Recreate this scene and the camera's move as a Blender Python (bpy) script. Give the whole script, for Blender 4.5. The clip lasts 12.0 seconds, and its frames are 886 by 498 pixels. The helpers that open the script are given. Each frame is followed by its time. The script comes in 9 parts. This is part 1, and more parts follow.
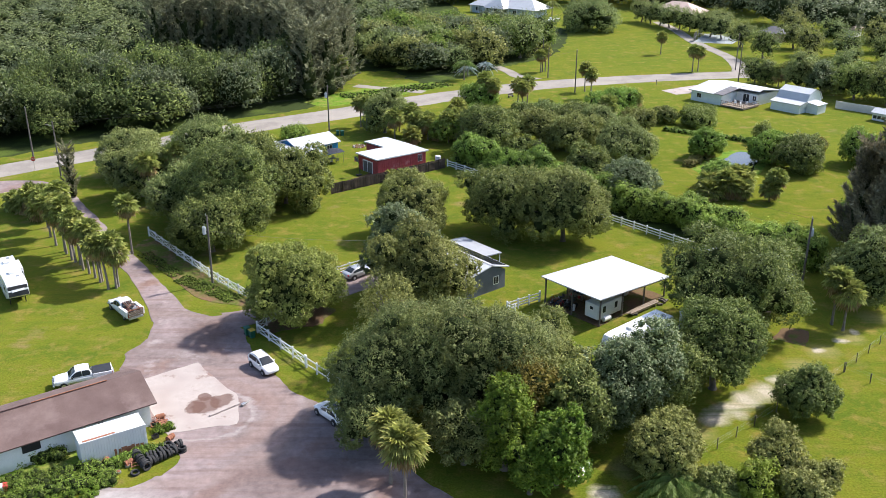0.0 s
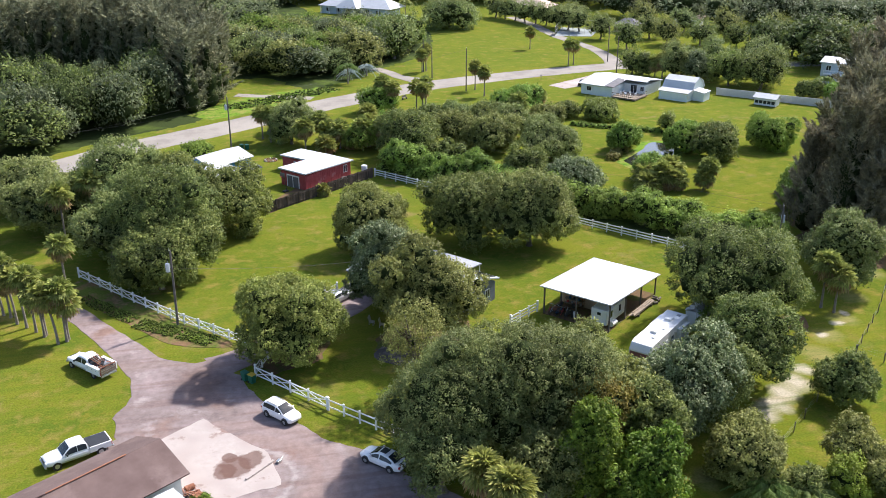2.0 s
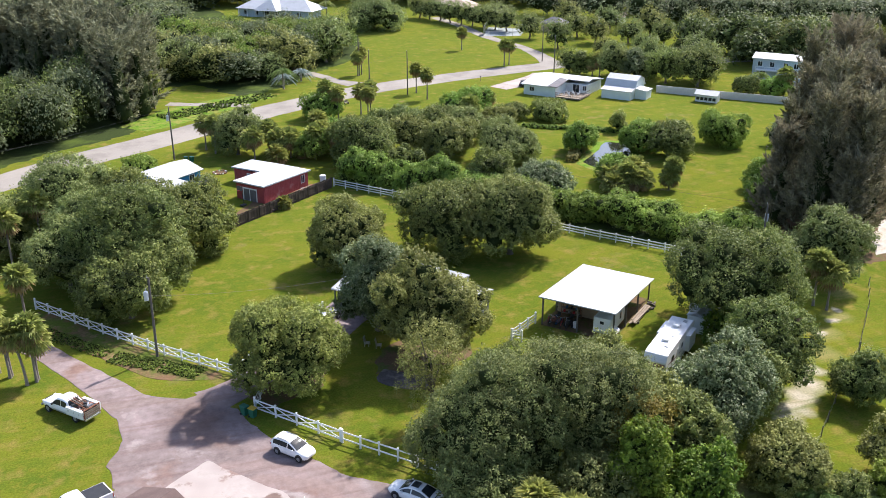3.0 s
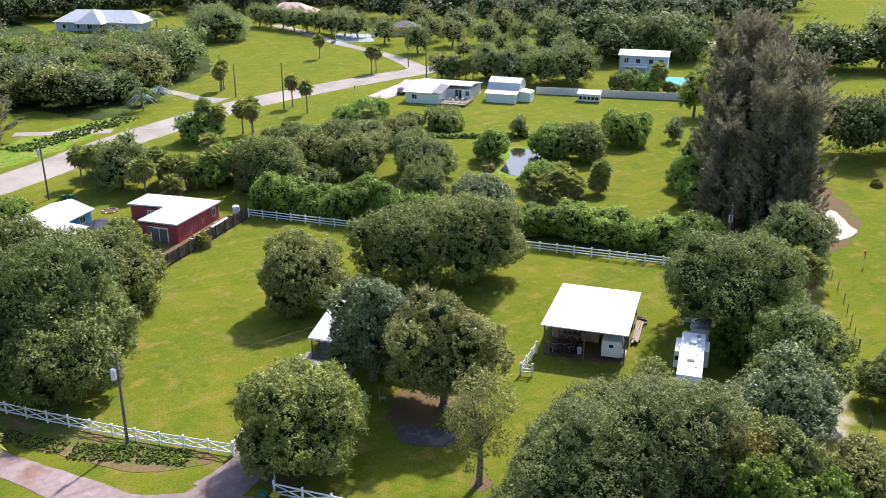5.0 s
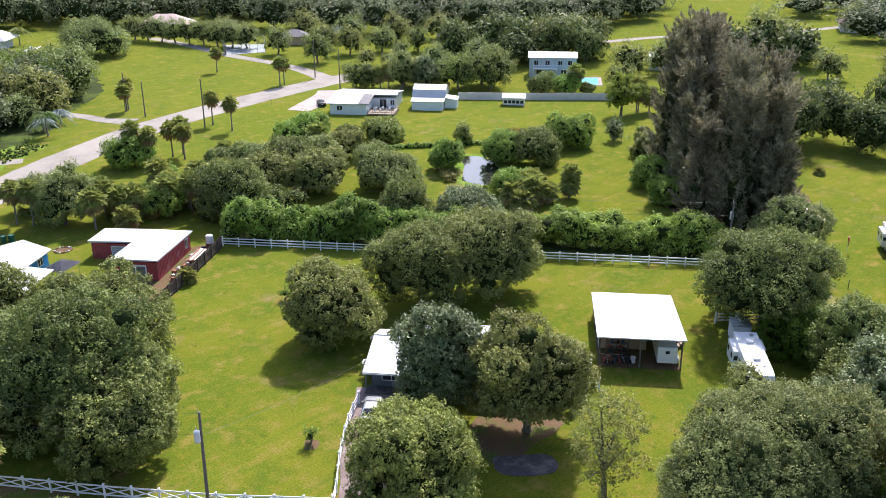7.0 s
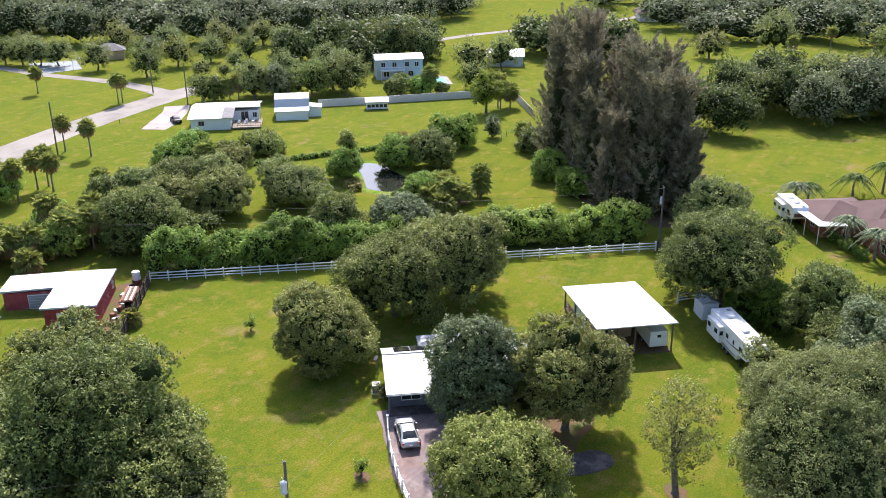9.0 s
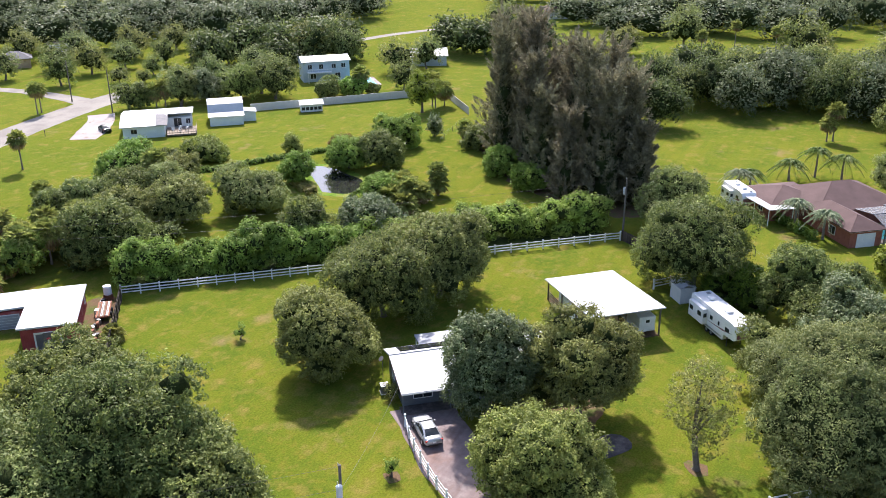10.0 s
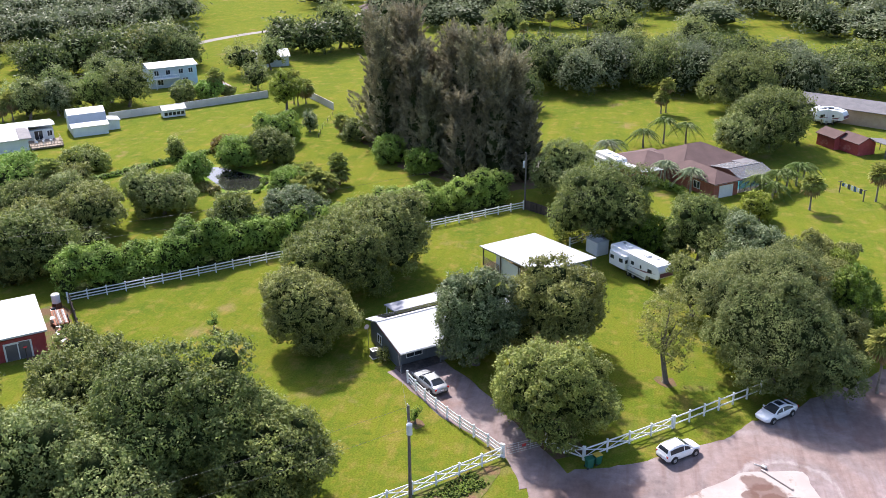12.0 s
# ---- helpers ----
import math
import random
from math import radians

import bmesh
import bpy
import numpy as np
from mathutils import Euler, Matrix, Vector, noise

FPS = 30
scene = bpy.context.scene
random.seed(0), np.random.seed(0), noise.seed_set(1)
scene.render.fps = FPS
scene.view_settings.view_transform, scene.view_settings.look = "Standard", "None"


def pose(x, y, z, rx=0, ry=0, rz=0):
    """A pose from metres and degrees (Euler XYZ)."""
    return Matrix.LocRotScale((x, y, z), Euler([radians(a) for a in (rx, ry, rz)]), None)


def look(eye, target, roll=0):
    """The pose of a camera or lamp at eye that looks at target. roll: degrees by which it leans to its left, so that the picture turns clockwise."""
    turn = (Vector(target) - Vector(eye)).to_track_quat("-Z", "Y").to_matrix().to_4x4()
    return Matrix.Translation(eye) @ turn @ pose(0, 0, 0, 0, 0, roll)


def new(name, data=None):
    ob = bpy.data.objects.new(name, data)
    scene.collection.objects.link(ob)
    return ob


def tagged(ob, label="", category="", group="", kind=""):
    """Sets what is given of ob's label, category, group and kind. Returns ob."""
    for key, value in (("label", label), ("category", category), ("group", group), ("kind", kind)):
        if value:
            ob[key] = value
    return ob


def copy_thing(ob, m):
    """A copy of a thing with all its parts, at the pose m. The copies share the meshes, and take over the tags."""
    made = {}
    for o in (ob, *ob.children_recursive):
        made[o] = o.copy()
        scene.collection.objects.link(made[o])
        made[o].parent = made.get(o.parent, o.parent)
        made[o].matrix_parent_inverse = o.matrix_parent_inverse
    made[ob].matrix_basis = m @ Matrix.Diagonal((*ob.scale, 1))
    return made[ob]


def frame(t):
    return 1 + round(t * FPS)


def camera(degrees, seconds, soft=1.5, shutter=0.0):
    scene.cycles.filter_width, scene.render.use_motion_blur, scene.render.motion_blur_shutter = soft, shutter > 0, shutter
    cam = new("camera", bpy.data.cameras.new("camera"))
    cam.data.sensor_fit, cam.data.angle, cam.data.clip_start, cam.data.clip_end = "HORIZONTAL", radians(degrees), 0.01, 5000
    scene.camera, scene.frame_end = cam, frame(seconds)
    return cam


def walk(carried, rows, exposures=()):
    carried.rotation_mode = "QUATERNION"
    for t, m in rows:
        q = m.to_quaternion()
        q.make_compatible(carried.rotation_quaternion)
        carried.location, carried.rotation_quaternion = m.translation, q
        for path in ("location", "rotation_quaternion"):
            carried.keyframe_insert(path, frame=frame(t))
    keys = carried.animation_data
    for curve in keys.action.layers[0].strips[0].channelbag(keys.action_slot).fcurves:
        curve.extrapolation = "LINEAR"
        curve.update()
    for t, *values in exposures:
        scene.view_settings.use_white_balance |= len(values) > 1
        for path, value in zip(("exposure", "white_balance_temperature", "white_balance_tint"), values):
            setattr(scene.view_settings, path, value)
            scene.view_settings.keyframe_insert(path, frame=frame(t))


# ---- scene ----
cam = camera(51.8, 12.0, 0.5)
PATH = [
    (0.0, (0.73, -0.49, 49.21), (0.73, 73.71, 19.37), -0.1),
    (0.5, (-4.58, 1.15, 49.15), (-0.62, 75.27, 19.23), -0.1),
    (1.0, (-9.78, 3.06, 49.08), (-1.86, 76.82, 19.16), -0.1),
    (1.5, (-14.82, 5.48, 49.04), (-2.98, 78.68, 19.04), -0.2),
    (2.0, (-19.65, 8.4, 48.96), (-3.89, 80.84, 18.92), -0.2),
    (2.5, (-24.19, 11.82, 48.85), (-4.51, 83.3, 18.77), -0.3),
    (3.0, (-28.36, 15.88, 48.74), (-4.64, 86.12, 18.66), -0.1),
    (3.5, (-32.17, 20.28, 48.65), (-4.53, 89.04, 18.53), -0.2),
    (5.5, (-45.9, 37.67, 48.32), (-4.26, 99.11, 18.48), -0.2),
    (6.0, (-49.83, 41.7, 48.37), (-5.79, 101.5, 18.61), -0.3),
    (6.5, (-53.71, 45.8, 48.46), (-7.07, 103.6, 18.74), -0.2),
    (7.0, (-57.39, 50.21, 48.6), (-7.51, 105.25, 18.88), -0.3),
    (9.0, (-71.03, 68.93, 49.29), (-8.75, 109.29, 19.45), -0.6),
    (9.5, (-74.08, 73.76, 49.45), (-9.4, 110.12, 19.61), -0.6),
    (10.0, (-77.34, 78.25, 49.54), (-10.54, 110.49, 19.62), -0.6),
    (10.5, (-80.93, 82.35, 49.62), (-12.25, 110.39, 19.7), -0.7),
    (11.0, (-84.89, 86.2, 49.72), (-14.61, 109.96, 19.76), -0.7),
    (11.5, (-89.01, 89.95, 49.88), (-17.37, 109.31, 19.92), -0.7),
    (12.0, (-93.28, 93.65, 49.99), (-20.64, 108.69, 20.03), -0.8),
]
walk(cam, [(t, look(eye, target, roll)) for t, eye, target, roll in PATH], [(0.0, 0.74, 6200, 13), (3.0, 0.83, 6200, 15), (6.5, 0.92, 6150, 17), (12.0, 0.97, 6150, 18)])

# ---- daylight ----
SUN_AZ, SUN_EL = 32.0, 46.0   # degrees: bearing from the x axis, height above the ground
world = bpy.data.worlds.new("world")
scene.world = world
world.use_nodes = True
wn = world.node_tree.nodes
sky = wn.new("ShaderNodeTexSky")
sky.sky_type = "NISHITA"
sky.sun_disc = False
sky.sun_elevation = radians(SUN_EL)
sky.sun_rotation = radians(90 - SUN_AZ)
sky.dust_density = 2.0
wn["Background"].inputs["Strength"].default_value = 0.15
world.node_tree.links.new(sky.outputs[0], wn["Background"].inputs["Color"])
sun_data = bpy.data.lights.new("sun", "SUN")
sun_data.energy = 4.8
sun_data.angle = radians(1.6)
sun_data.color = (1.0, 0.95, 0.86)
sun = new("sun", sun_data)
_s = Vector((math.cos(radians(SUN_AZ)) * math.cos(radians(SUN_EL)), math.sin(radians(SUN_AZ)) * math.cos(radians(SUN_EL)), math.sin(radians(SUN_EL))))
sun.matrix_world = look(_s * 300, (0, 0, 0))

# ---- materials ----
def nodes_of(name):
    m = bpy.data.materials.new(name)
    m.use_nodes = True
    return m, m.node_tree.nodes, m.node_tree.links


def noise_node(n, l, coord, scale, detail=4.0, rough=0.55):
    t = n.new("ShaderNodeTexNoise")
    t.inputs["Scale"].default_value = scale
    t.inputs["Detail"].default_value = detail
    t.inputs["Roughness"].default_value = rough
    l.new(coord, t.inputs["Vector"])
    return t


def ramp_node(n, l, fac, stops):
    r = n.new("ShaderNodeValToRGB")
    e = r.color_ramp.elements
    while len(e) < len(stops):
        e.new(0.5)
    for el, (p, c) in zip(e, stops):
        el.position, el.color = p, (*c, 1)
    l.new(fac, r.inputs["Fac"])
    return r


def mix_node(n, l, fac, a, b):
    m = n.new("ShaderNodeMix")
    m.data_type = "RGBA"
    for sock, v in ((m.inputs[0], fac), (m.inputs[6], a), (m.inputs[7], b)):
        if isinstance(v, (int, float)):
            sock.default_value = v
        elif isinstance(v, tuple):
            sock.default_value = (*v, 1)
        else:
            l.new(v, sock)
    return m.outputs[2]


def surf(name, c1, c2, scale=3.0, fine=40.0, rough=0.7, metal=0.0, bump=0.15, spec=0.5, bump_dist=0.02, vary=0.0, stain=None):
    """A surface with broad variation between two colours, fine grain and relief."""
    m, n, l = nodes_of(name)
    p = n["Principled BSDF"]
    co = n.new("ShaderNodeTexCoord").outputs["Object"]
    big = noise_node(n, l, co, scale)
    fin = noise_node(n, l, co, fine, 3.0)
    r = ramp_node(n, l, big.outputs["Fac"], [(0.32, c1), (0.68, c2)])
    dark = tuple(v * 0.72 for v in c1)
    f = n.new("ShaderNodeMapRange")
    f.inputs["From Min"].default_value, f.inputs["From Max"].default_value = 0.45, 0.75
    f.inputs["To Max"].default_value = 0.5
    l.new(fin.outputs["Fac"], f.inputs["Value"])
    c = mix_node(n, l, f.outputs[0], r.outputs["Color"], dark)
    if stain:
        st = noise_node(n, l, co, scale * 0.4, 6.0, 0.7)
        sf = n.new("ShaderNodeMapRange")
        sf.inputs["From Min"].default_value, sf.inputs["From Max"].default_value = 0.55, 0.68
        l.new(st.outputs["Fac"], sf.inputs["Value"])
        c = mix_node(n, l, sf.outputs[0], c, stain)
    if vary:
        oi = n.new("ShaderNodeObjectInfo")
        hv = n.new("ShaderNodeHueSaturation")
        mv = n.new("ShaderNodeMapRange")
        mv.inputs["To Min"].default_value, mv.inputs["To Max"].default_value = 1 - vary, 1 + vary
        l.new(oi.outputs["Random"], mv.inputs["Value"])
        l.new(mv.outputs[0], hv.inputs["Value"])
        l.new(c, hv.inputs["Color"])
        c = hv.outputs["Color"]
    l.new(c, p.inputs["Base Color"])
    p.inputs["Roughness"].default_value = rough
    p.inputs["Metallic"].default_value = metal
    p.inputs["Specular IOR Level"].default_value = spec
    if bump:
        b = n.new("ShaderNodeBump")
        b.inputs["Strength"].default_value = bump
        b.inputs["Distance"].default_value = bump_dist
        l.new(fin.outputs["Fac"], b.inputs["Height"])
        l.new(b.outputs[0], p.inputs["Normal"])
    return m


def foliage(name, c1, c2, c3, rough=0.6, spec=0.2, through_light=0.24, tint=0.025):
    """Leaves: every leaf its own shade, every plant its own tint, some light passing through."""
    m, n, l = nodes_of(name)
    p = n["Principled BSDF"]
    geo = n.new("ShaderNodeNewGeometry")
    lo, hi = (tuple(e * 0.9 + m * 0.1 for e, m in zip(c, c2)) for c in (c1, c3))
    r = ramp_node(n, l, geo.outputs["Random Per Island"], [(0.0, lo), (0.55, c2), (1.0, hi)])
    co = n.new("ShaderNodeTexCoord").outputs["Object"]
    patch = noise_node(n, l, co, 0.8, 5.0, 0.6)
    oi = n.new("ShaderNodeObjectInfo")
    hv = n.new("ShaderNodeHueSaturation")
    mh = n.new("ShaderNodeMapRange")
    mh.inputs["To Min"].default_value, mh.inputs["To Max"].default_value = 0.5 - tint * 0.5, 0.5 + tint * 0.35
    l.new(oi.outputs["Random"], mh.inputs["Value"])
    l.new(mh.outputs[0], hv.inputs["Hue"])
    mv = n.new("ShaderNodeMapRange")
    mv.inputs["From Min"].default_value, mv.inputs["From Max"].default_value = 0.3, 0.7
    mv.inputs["To Min"].default_value, mv.inputs["To Max"].default_value = 0.55, 1.42
    l.new(patch.outputs["Fac"], mv.inputs["Value"])
    l.new(mv.outputs[0], hv.inputs["Value"])
    slow = noise_node(n, l, co, 0.11, 2.0)
    sr = n.new("ShaderNodeMapRange")
    sr.inputs["From Min"].default_value, sr.inputs["From Max"].default_value = 0.35, 0.65
    sr.inputs["To Min"].default_value, sr.inputs["To Max"].default_value = 0.78, 1.25
    l.new(slow.outputs["Fac"], sr.inputs["Value"])
    vary = n.new("ShaderNodeHueSaturation")
    vary.inputs["Saturation"].default_value = 1.06
    l.new(sr.outputs[0], vary.inputs["Value"])
    l.new(r.outputs["Color"], vary.inputs["Color"])
    l.new(vary.outputs["Color"], hv.inputs["Color"])
    l.new(hv.outputs["Color"], p.inputs["Base Color"])
    p.inputs["Roughness"].default_value = rough
    p.inputs["Specular IOR Level"].default_value = spec
    tr = n.new("ShaderNodeBsdfTranslucent")
    bright = n.new("ShaderNodeHueSaturation")
    bright.inputs["Value"].default_value = 1.5
    l.new(hv.outputs["Color"], bright.inputs["Color"])
    l.new(bright.outputs["Color"], tr.inputs["Color"])
    mx = n.new("ShaderNodeMixShader")
    mx.inputs[0].default_value = through_light
    l.new(p.outputs[0], mx.inputs[1])
    l.new(tr.outputs[0], mx.inputs[2])
    l.new(mx.outputs[0], n["Material Output"].inputs["Surface"])
    return m


def ground_mat(name, layers, fine=9.0, rough=0.95, bump=0.4, rings=(), streak=0.0, grain=0.26, soft=1.0, smear=None):
    """Layers of (colour, noise scale, from, to) over one another, in world metres."""
    m, n, l = nodes_of(name)
    p = n["Principled BSDF"]
    co = n.new("ShaderNodeNewGeometry").outputs["Position"]
    c = layers[0]
    for colour, scale, a, b in layers[1:]:
        t = noise_node(n, l, co, scale, 6.0, 0.6)
        f = n.new("ShaderNodeMapRange")
        f.inputs["From Min"].default_value, f.inputs["From Max"].default_value = a, b
        l.new(t.outputs["Fac"], f.inputs["Value"])
        c = mix_node(n, l, f.outputs[0], c, colour)
    for cx, cy, radius, half, colour in rings:
        # worn bands where wheels turn, and darker and paler spots: soft, broken by noise
        far = n.new("ShaderNodeVectorMath")
        far.operation = "DISTANCE"
        wob = noise_node(n, l, co, 0.35, 4.0, 0.6)
        bent = n.new("ShaderNodeVectorMath")
        bent.operation = "MULTIPLY_ADD"
        bent.inputs[1].default_value = (2.4, 2.4, 0)
        l.new(wob.outputs["Color"], bent.inputs[0])
        l.new(co, bent.inputs[2])
        l.new(bent.outputs[0], far.inputs[0])
        far.inputs[1].default_value = (cx + 1.2, cy + 1.2, 0)
        off = n.new("ShaderNodeMath")
        off.operation = "SUBTRACT"
        off.inputs[1].default_value = radius
        l.new(far.outputs["Value"], off.inputs[0])
        size = n.new("ShaderNodeMath")
        size.operation = "ABSOLUTE"
        l.new(off.outputs[0], size.inputs[0])
        band = n.new("ShaderNodeMapRange")
        band.inputs["From Min"].default_value, band.inputs["From Max"].default_value = half * (1 + 0.5 * soft), half * (1 - 0.6 * soft)
        band.inputs["To Max"].default_value = 0.8
        l.new(size.outputs[0], band.inputs["Value"])
        c = mix_node(n, l, band.outputs[0], c, colour)
    if streak:
        # mowing and growth lines: noise drawn out along one way
        mp = n.new("ShaderNodeMapping")
        mp.inputs["Rotation"].default_value = (0, 0, radians(streak))
        mp.inputs["Scale"].default_value = (0.07, 0.9, 1)
        l.new(co, mp.inputs["Vector"])
        sn = noise_node(n, l, mp.outputs[0], 1.0, 4.0, 0.6)
        sm = n.new("ShaderNodeMapRange")
        sm.inputs["From Min"].default_value, sm.inputs["From Max"].default_value = 0.5, 0.66
        sm.inputs["To Max"].default_value = 0.6
        l.new(sn.outputs["Fac"], sm.inputs["Value"])
        c = mix_node(n, l, sm.outputs[0], c, smear or (0.08, 0.114, 0.012))
    t = noise_node(n, l, co, fine, 5.0, 0.7)
    hv = n.new("ShaderNodeHueSaturation")
    mv = n.new("ShaderNodeMapRange")
    mv.inputs["From Min"].default_value, mv.inputs["From Max"].default_value = 0.3, 0.7
    mv.inputs["To Min"].default_value, mv.inputs["To Max"].default_value = 1 - grain, 1 + grain * 0.95
    l.new(t.outputs["Fac"], mv.inputs["Value"])
    l.new(mv.outputs[0], hv.inputs["Value"])
    l.new(c, hv.inputs["Color"])
    l.new(hv.outputs["Color"], p.inputs["Base Color"])
    p.inputs["Roughness"].default_value = rough
    p.inputs["Specular IOR Level"].default_value = 0.0 if streak and not smear else 0.05
    if streak and not smear:
        p.inputs["Sheen Weight"].default_value = 0.14
        p.inputs["Sheen Roughness"].default_value = 0.4
        p.inputs["Sheen Tint"].default_value = (0.75, 0.9, 0.25, 1)
    b = n.new("ShaderNodeBump")
    b.inputs["Strength"].default_value, b.inputs["Distance"].default_value = bump, 0.05
    l.new(t.outputs["Fac"], b.inputs["Height"])
    l.new(b.outputs[0], p.inputs["Normal"])
    return m


GRASS = ground_mat("lawn_grass", [(0.092, 0.117, 0.012), ((0.13, 0.136, 0.015), 0.035, 0.42, 0.62), ((0.072, 0.104, 0.012), 0.16, 0.46, 0.66), ((0.132, 0.126, 0.018), 1.1, 0.5, 0.66),
                                  ((0.178, 0.143, 0.034), 0.4, 0.52, 0.68), ((0.2, 0.142, 0.066), 0.11, 0.61, 0.74), ((0.06, 0.092, 0.01), 0.7, 0.6, 0.72)], fine=5.0, grain=0.34, streak=-48.0,
                   rings=tuple((x, y, 0.1, w, (0.215, 0.19, 0.075)) for x, y, w in ((17.4, 68.8, 1.3), (21.5, 72, 1.3), (25, 74.6, 1.6), (40, 87, 1.6), (43.5, 90.6, 1.5), (48, 94.2, 1.5), (53, 99, 1.4), (60, 105.5, 1.4), (66.3, 111.3, 1.6)))
                   + tuple((x, y, 0.1, w, (0.44, 0.385, 0.315)) for x, y, w in ((14.6, 64.8, 1.0), (27.6, 77.0, 1.1), (29.6, 78.4, 1.3), (31.8, 80.2, 1.35), (34.2, 82.0, 1.3), (36.6, 84.2, 0.9), (43.2, 90.8, 0.6), (46.6, 93.2, 0.6), (49.2, 95.6, 0.5), (72, 114, 2.4))))
ROUGH_GRASS = ground_mat("rough_grass", [(0.12, 0.2, 0.02), ((0.2, 0.2, 0.05), 0.3, 0.45, 0.62), ((0.06, 0.13, 0.012), 0.8, 0.5, 0.65)], fine=4.0)
LOT = ground_mat("packed_dirt", [(0.258, 0.205, 0.2), ((0.185, 0.146, 0.138), 0.075, 0.42, 0.6), ((0.3, 0.254, 0.245), 0.05, 0.52, 0.64), ((0.205, 0.135, 0.112), 0.14, 0.55, 0.68), ((0.3, 0.255, 0.242), 0.33, 0.57, 0.7), ((0.16, 0.125, 0.115), 0.24, 0.6, 0.7)], fine=1.1, bump=0.15, grain=0.2, streak=52.0, smear=(0.165, 0.115, 0.103),
                 rings=((-22.6, 77.5, 4.4, 0.3, (0.3, 0.262, 0.25)), (-22.6, 77.5, 6.4, 0.9, (0.235, 0.172, 0.155)), (-24.5, 76.5, 10.2, 0.8, (0.24, 0.18, 0.165)), (-26.5, 95.5, 0.5, 3.0, (0.12, 0.088, 0.078)), (-33.0, 80, 20.5, 0.8, (0.2, 0.155, 0.14)), (-12, 60, 9, 1.0, (0.19, 0.13, 0.115)), (-29, 60, 3, 3.4, (0.37, 0.34, 0.325)), (-14.5, 66.5, 0.1, 3.2, (0.15, 0.115, 0.11))))
ROAD = ground_mat("grey_asphalt", [(0.275, 0.25, 0.222), ((0.228, 0.205, 0.183), 0.2, 0.45, 0.6), ((0.3, 0.272, 0.24), 0.06, 0.5, 0.65)], fine=3.0, bump=0.1, grain=0.1)
DRIVE = ground_mat("worn_drive", [(0.357, 0.310, 0.285), ((0.255, 0.212, 0.191), 0.25, 0.45, 0.6), ((0.323, 0.297, 0.272), 0.12, 0.55, 0.65)], fine=3.0)
SLAB = ground_mat("pale_concrete", [(0.37, 0.322, 0.297), ((0.32, 0.27, 0.248), 0.3, 0.48, 0.64), ((0.4, 0.36, 0.337), 0.12, 0.52, 0.62), ((0.26, 0.2, 0.175), 0.5, 0.6, 0.66)], rings=((-23.3, 79.4, 0.1, 1.5, (0.125, 0.072, 0.058)), (-24.4, 79.0, 0.1, 1.0, (0.125, 0.072, 0.058)), (-22.0, 80.4, 0.1, 1.1, (0.125, 0.072, 0.058)), (-23.8, 80.9, 0.1, 0.6, (0.125, 0.072, 0.058)), (-24.2, 86.0, 0.1, 0.7, (0.2, 0.13, 0.11))), fine=1.2, bump=0.08, grain=0.1, soft=0.22)
PALE_SAND = ground_mat("pale_sand", [(0.484, 0.437, 0.374), ((0.390, 0.335, 0.273), 0.3, 0.45, 0.6)], fine=3.0)
DITCH = ground_mat("brown_litter", [(0.16, 0.1, 0.055), ((0.085, 0.115, 0.02), 0.35, 0.4, 0.55), ((0.2, 0.135, 0.075), 0.6, 0.55, 0.65)], fine=4.0)
# dark wet stain for the garden slab; on the porch it stands for shade
WET_SHADED_SLAB = ground_mat("stained_shaded_slab", [(0.09, 0.08, 0.078), ((0.17, 0.145, 0.135), 0.5, 0.5, 0.62)], fine=3.0, rough=0.8)
MULCH = ground_mat("leaf_litter", [(0.13, 0.085, 0.05), ((0.09, 0.11, 0.03), 0.5, 0.5, 0.62)], fine=5.0)
# very dark green: the shade under trees and hedge is in this colour
SHADED_FLOOR = ground_mat("forest_floor", [(0.035, 0.05, 0.015), ((0.07, 0.1, 0.02), 0.1, 0.5, 0.65)], fine=3.0)

OAK = foliage("oak_leaves", (0.078, 0.106, 0.03), (0.136, 0.168, 0.048), (0.265, 0.298, 0.092))
OAK_LIGHT = foliage("light_oak_leaves", (0.11, 0.149, 0.037), (0.187, 0.229, 0.059), (0.319, 0.358, 0.11))
# grey-green leaves, paler and bluer with distance haze put into the colour
HAZED_WOODS = foliage("hazed_wood_leaves", (0.086, 0.109, 0.057), (0.13, 0.153, 0.077), (0.177, 0.196, 0.104), tint=0.0)
OAK_OLIVE = foliage("olive_leaves", (0.114, 0.132, 0.04), (0.196, 0.212, 0.064), (0.328, 0.336, 0.112))
OAK_GREY = foliage("grey_green_leaves", (0.07, 0.1, 0.038), (0.13, 0.165, 0.072), (0.29, 0.33, 0.175), rough=0.5, spec=0.25)
OAK_DARK = foliage("shaded_oak_leaves", (0.117, 0.154, 0.051), (0.188, 0.228, 0.078), (0.299, 0.33, 0.122))
LIVE_OAK = foliage("live_oak_leaves", (0.094, 0.123, 0.041), (0.151, 0.182, 0.063), (0.24, 0.264, 0.097))
WOOD_DARK = foliage("deep_wood_leaves", (0.05, 0.072, 0.022), (0.088, 0.115, 0.036), (0.16, 0.19, 0.065), tint=0.0)
BRIGHT = foliage("bright_vine_leaves", (0.066, 0.114, 0.016), (0.119, 0.176, 0.025), (0.198, 0.255, 0.044))
HEDGE = foliage("hedge_leaves", (0.117, 0.189, 0.038), (0.189, 0.28, 0.061), (0.298, 0.385, 0.099), rough=0.6, spec=0.12)
WEED = foliage("weed_leaves", (0.075, 0.125, 0.022), (0.14, 0.2, 0.036), (0.24, 0.29, 0.07))
YELLOW = foliage("yellow_green_leaves", (0.135, 0.176, 0.024), (0.216, 0.257, 0.038), (0.297, 0.324, 0.068))
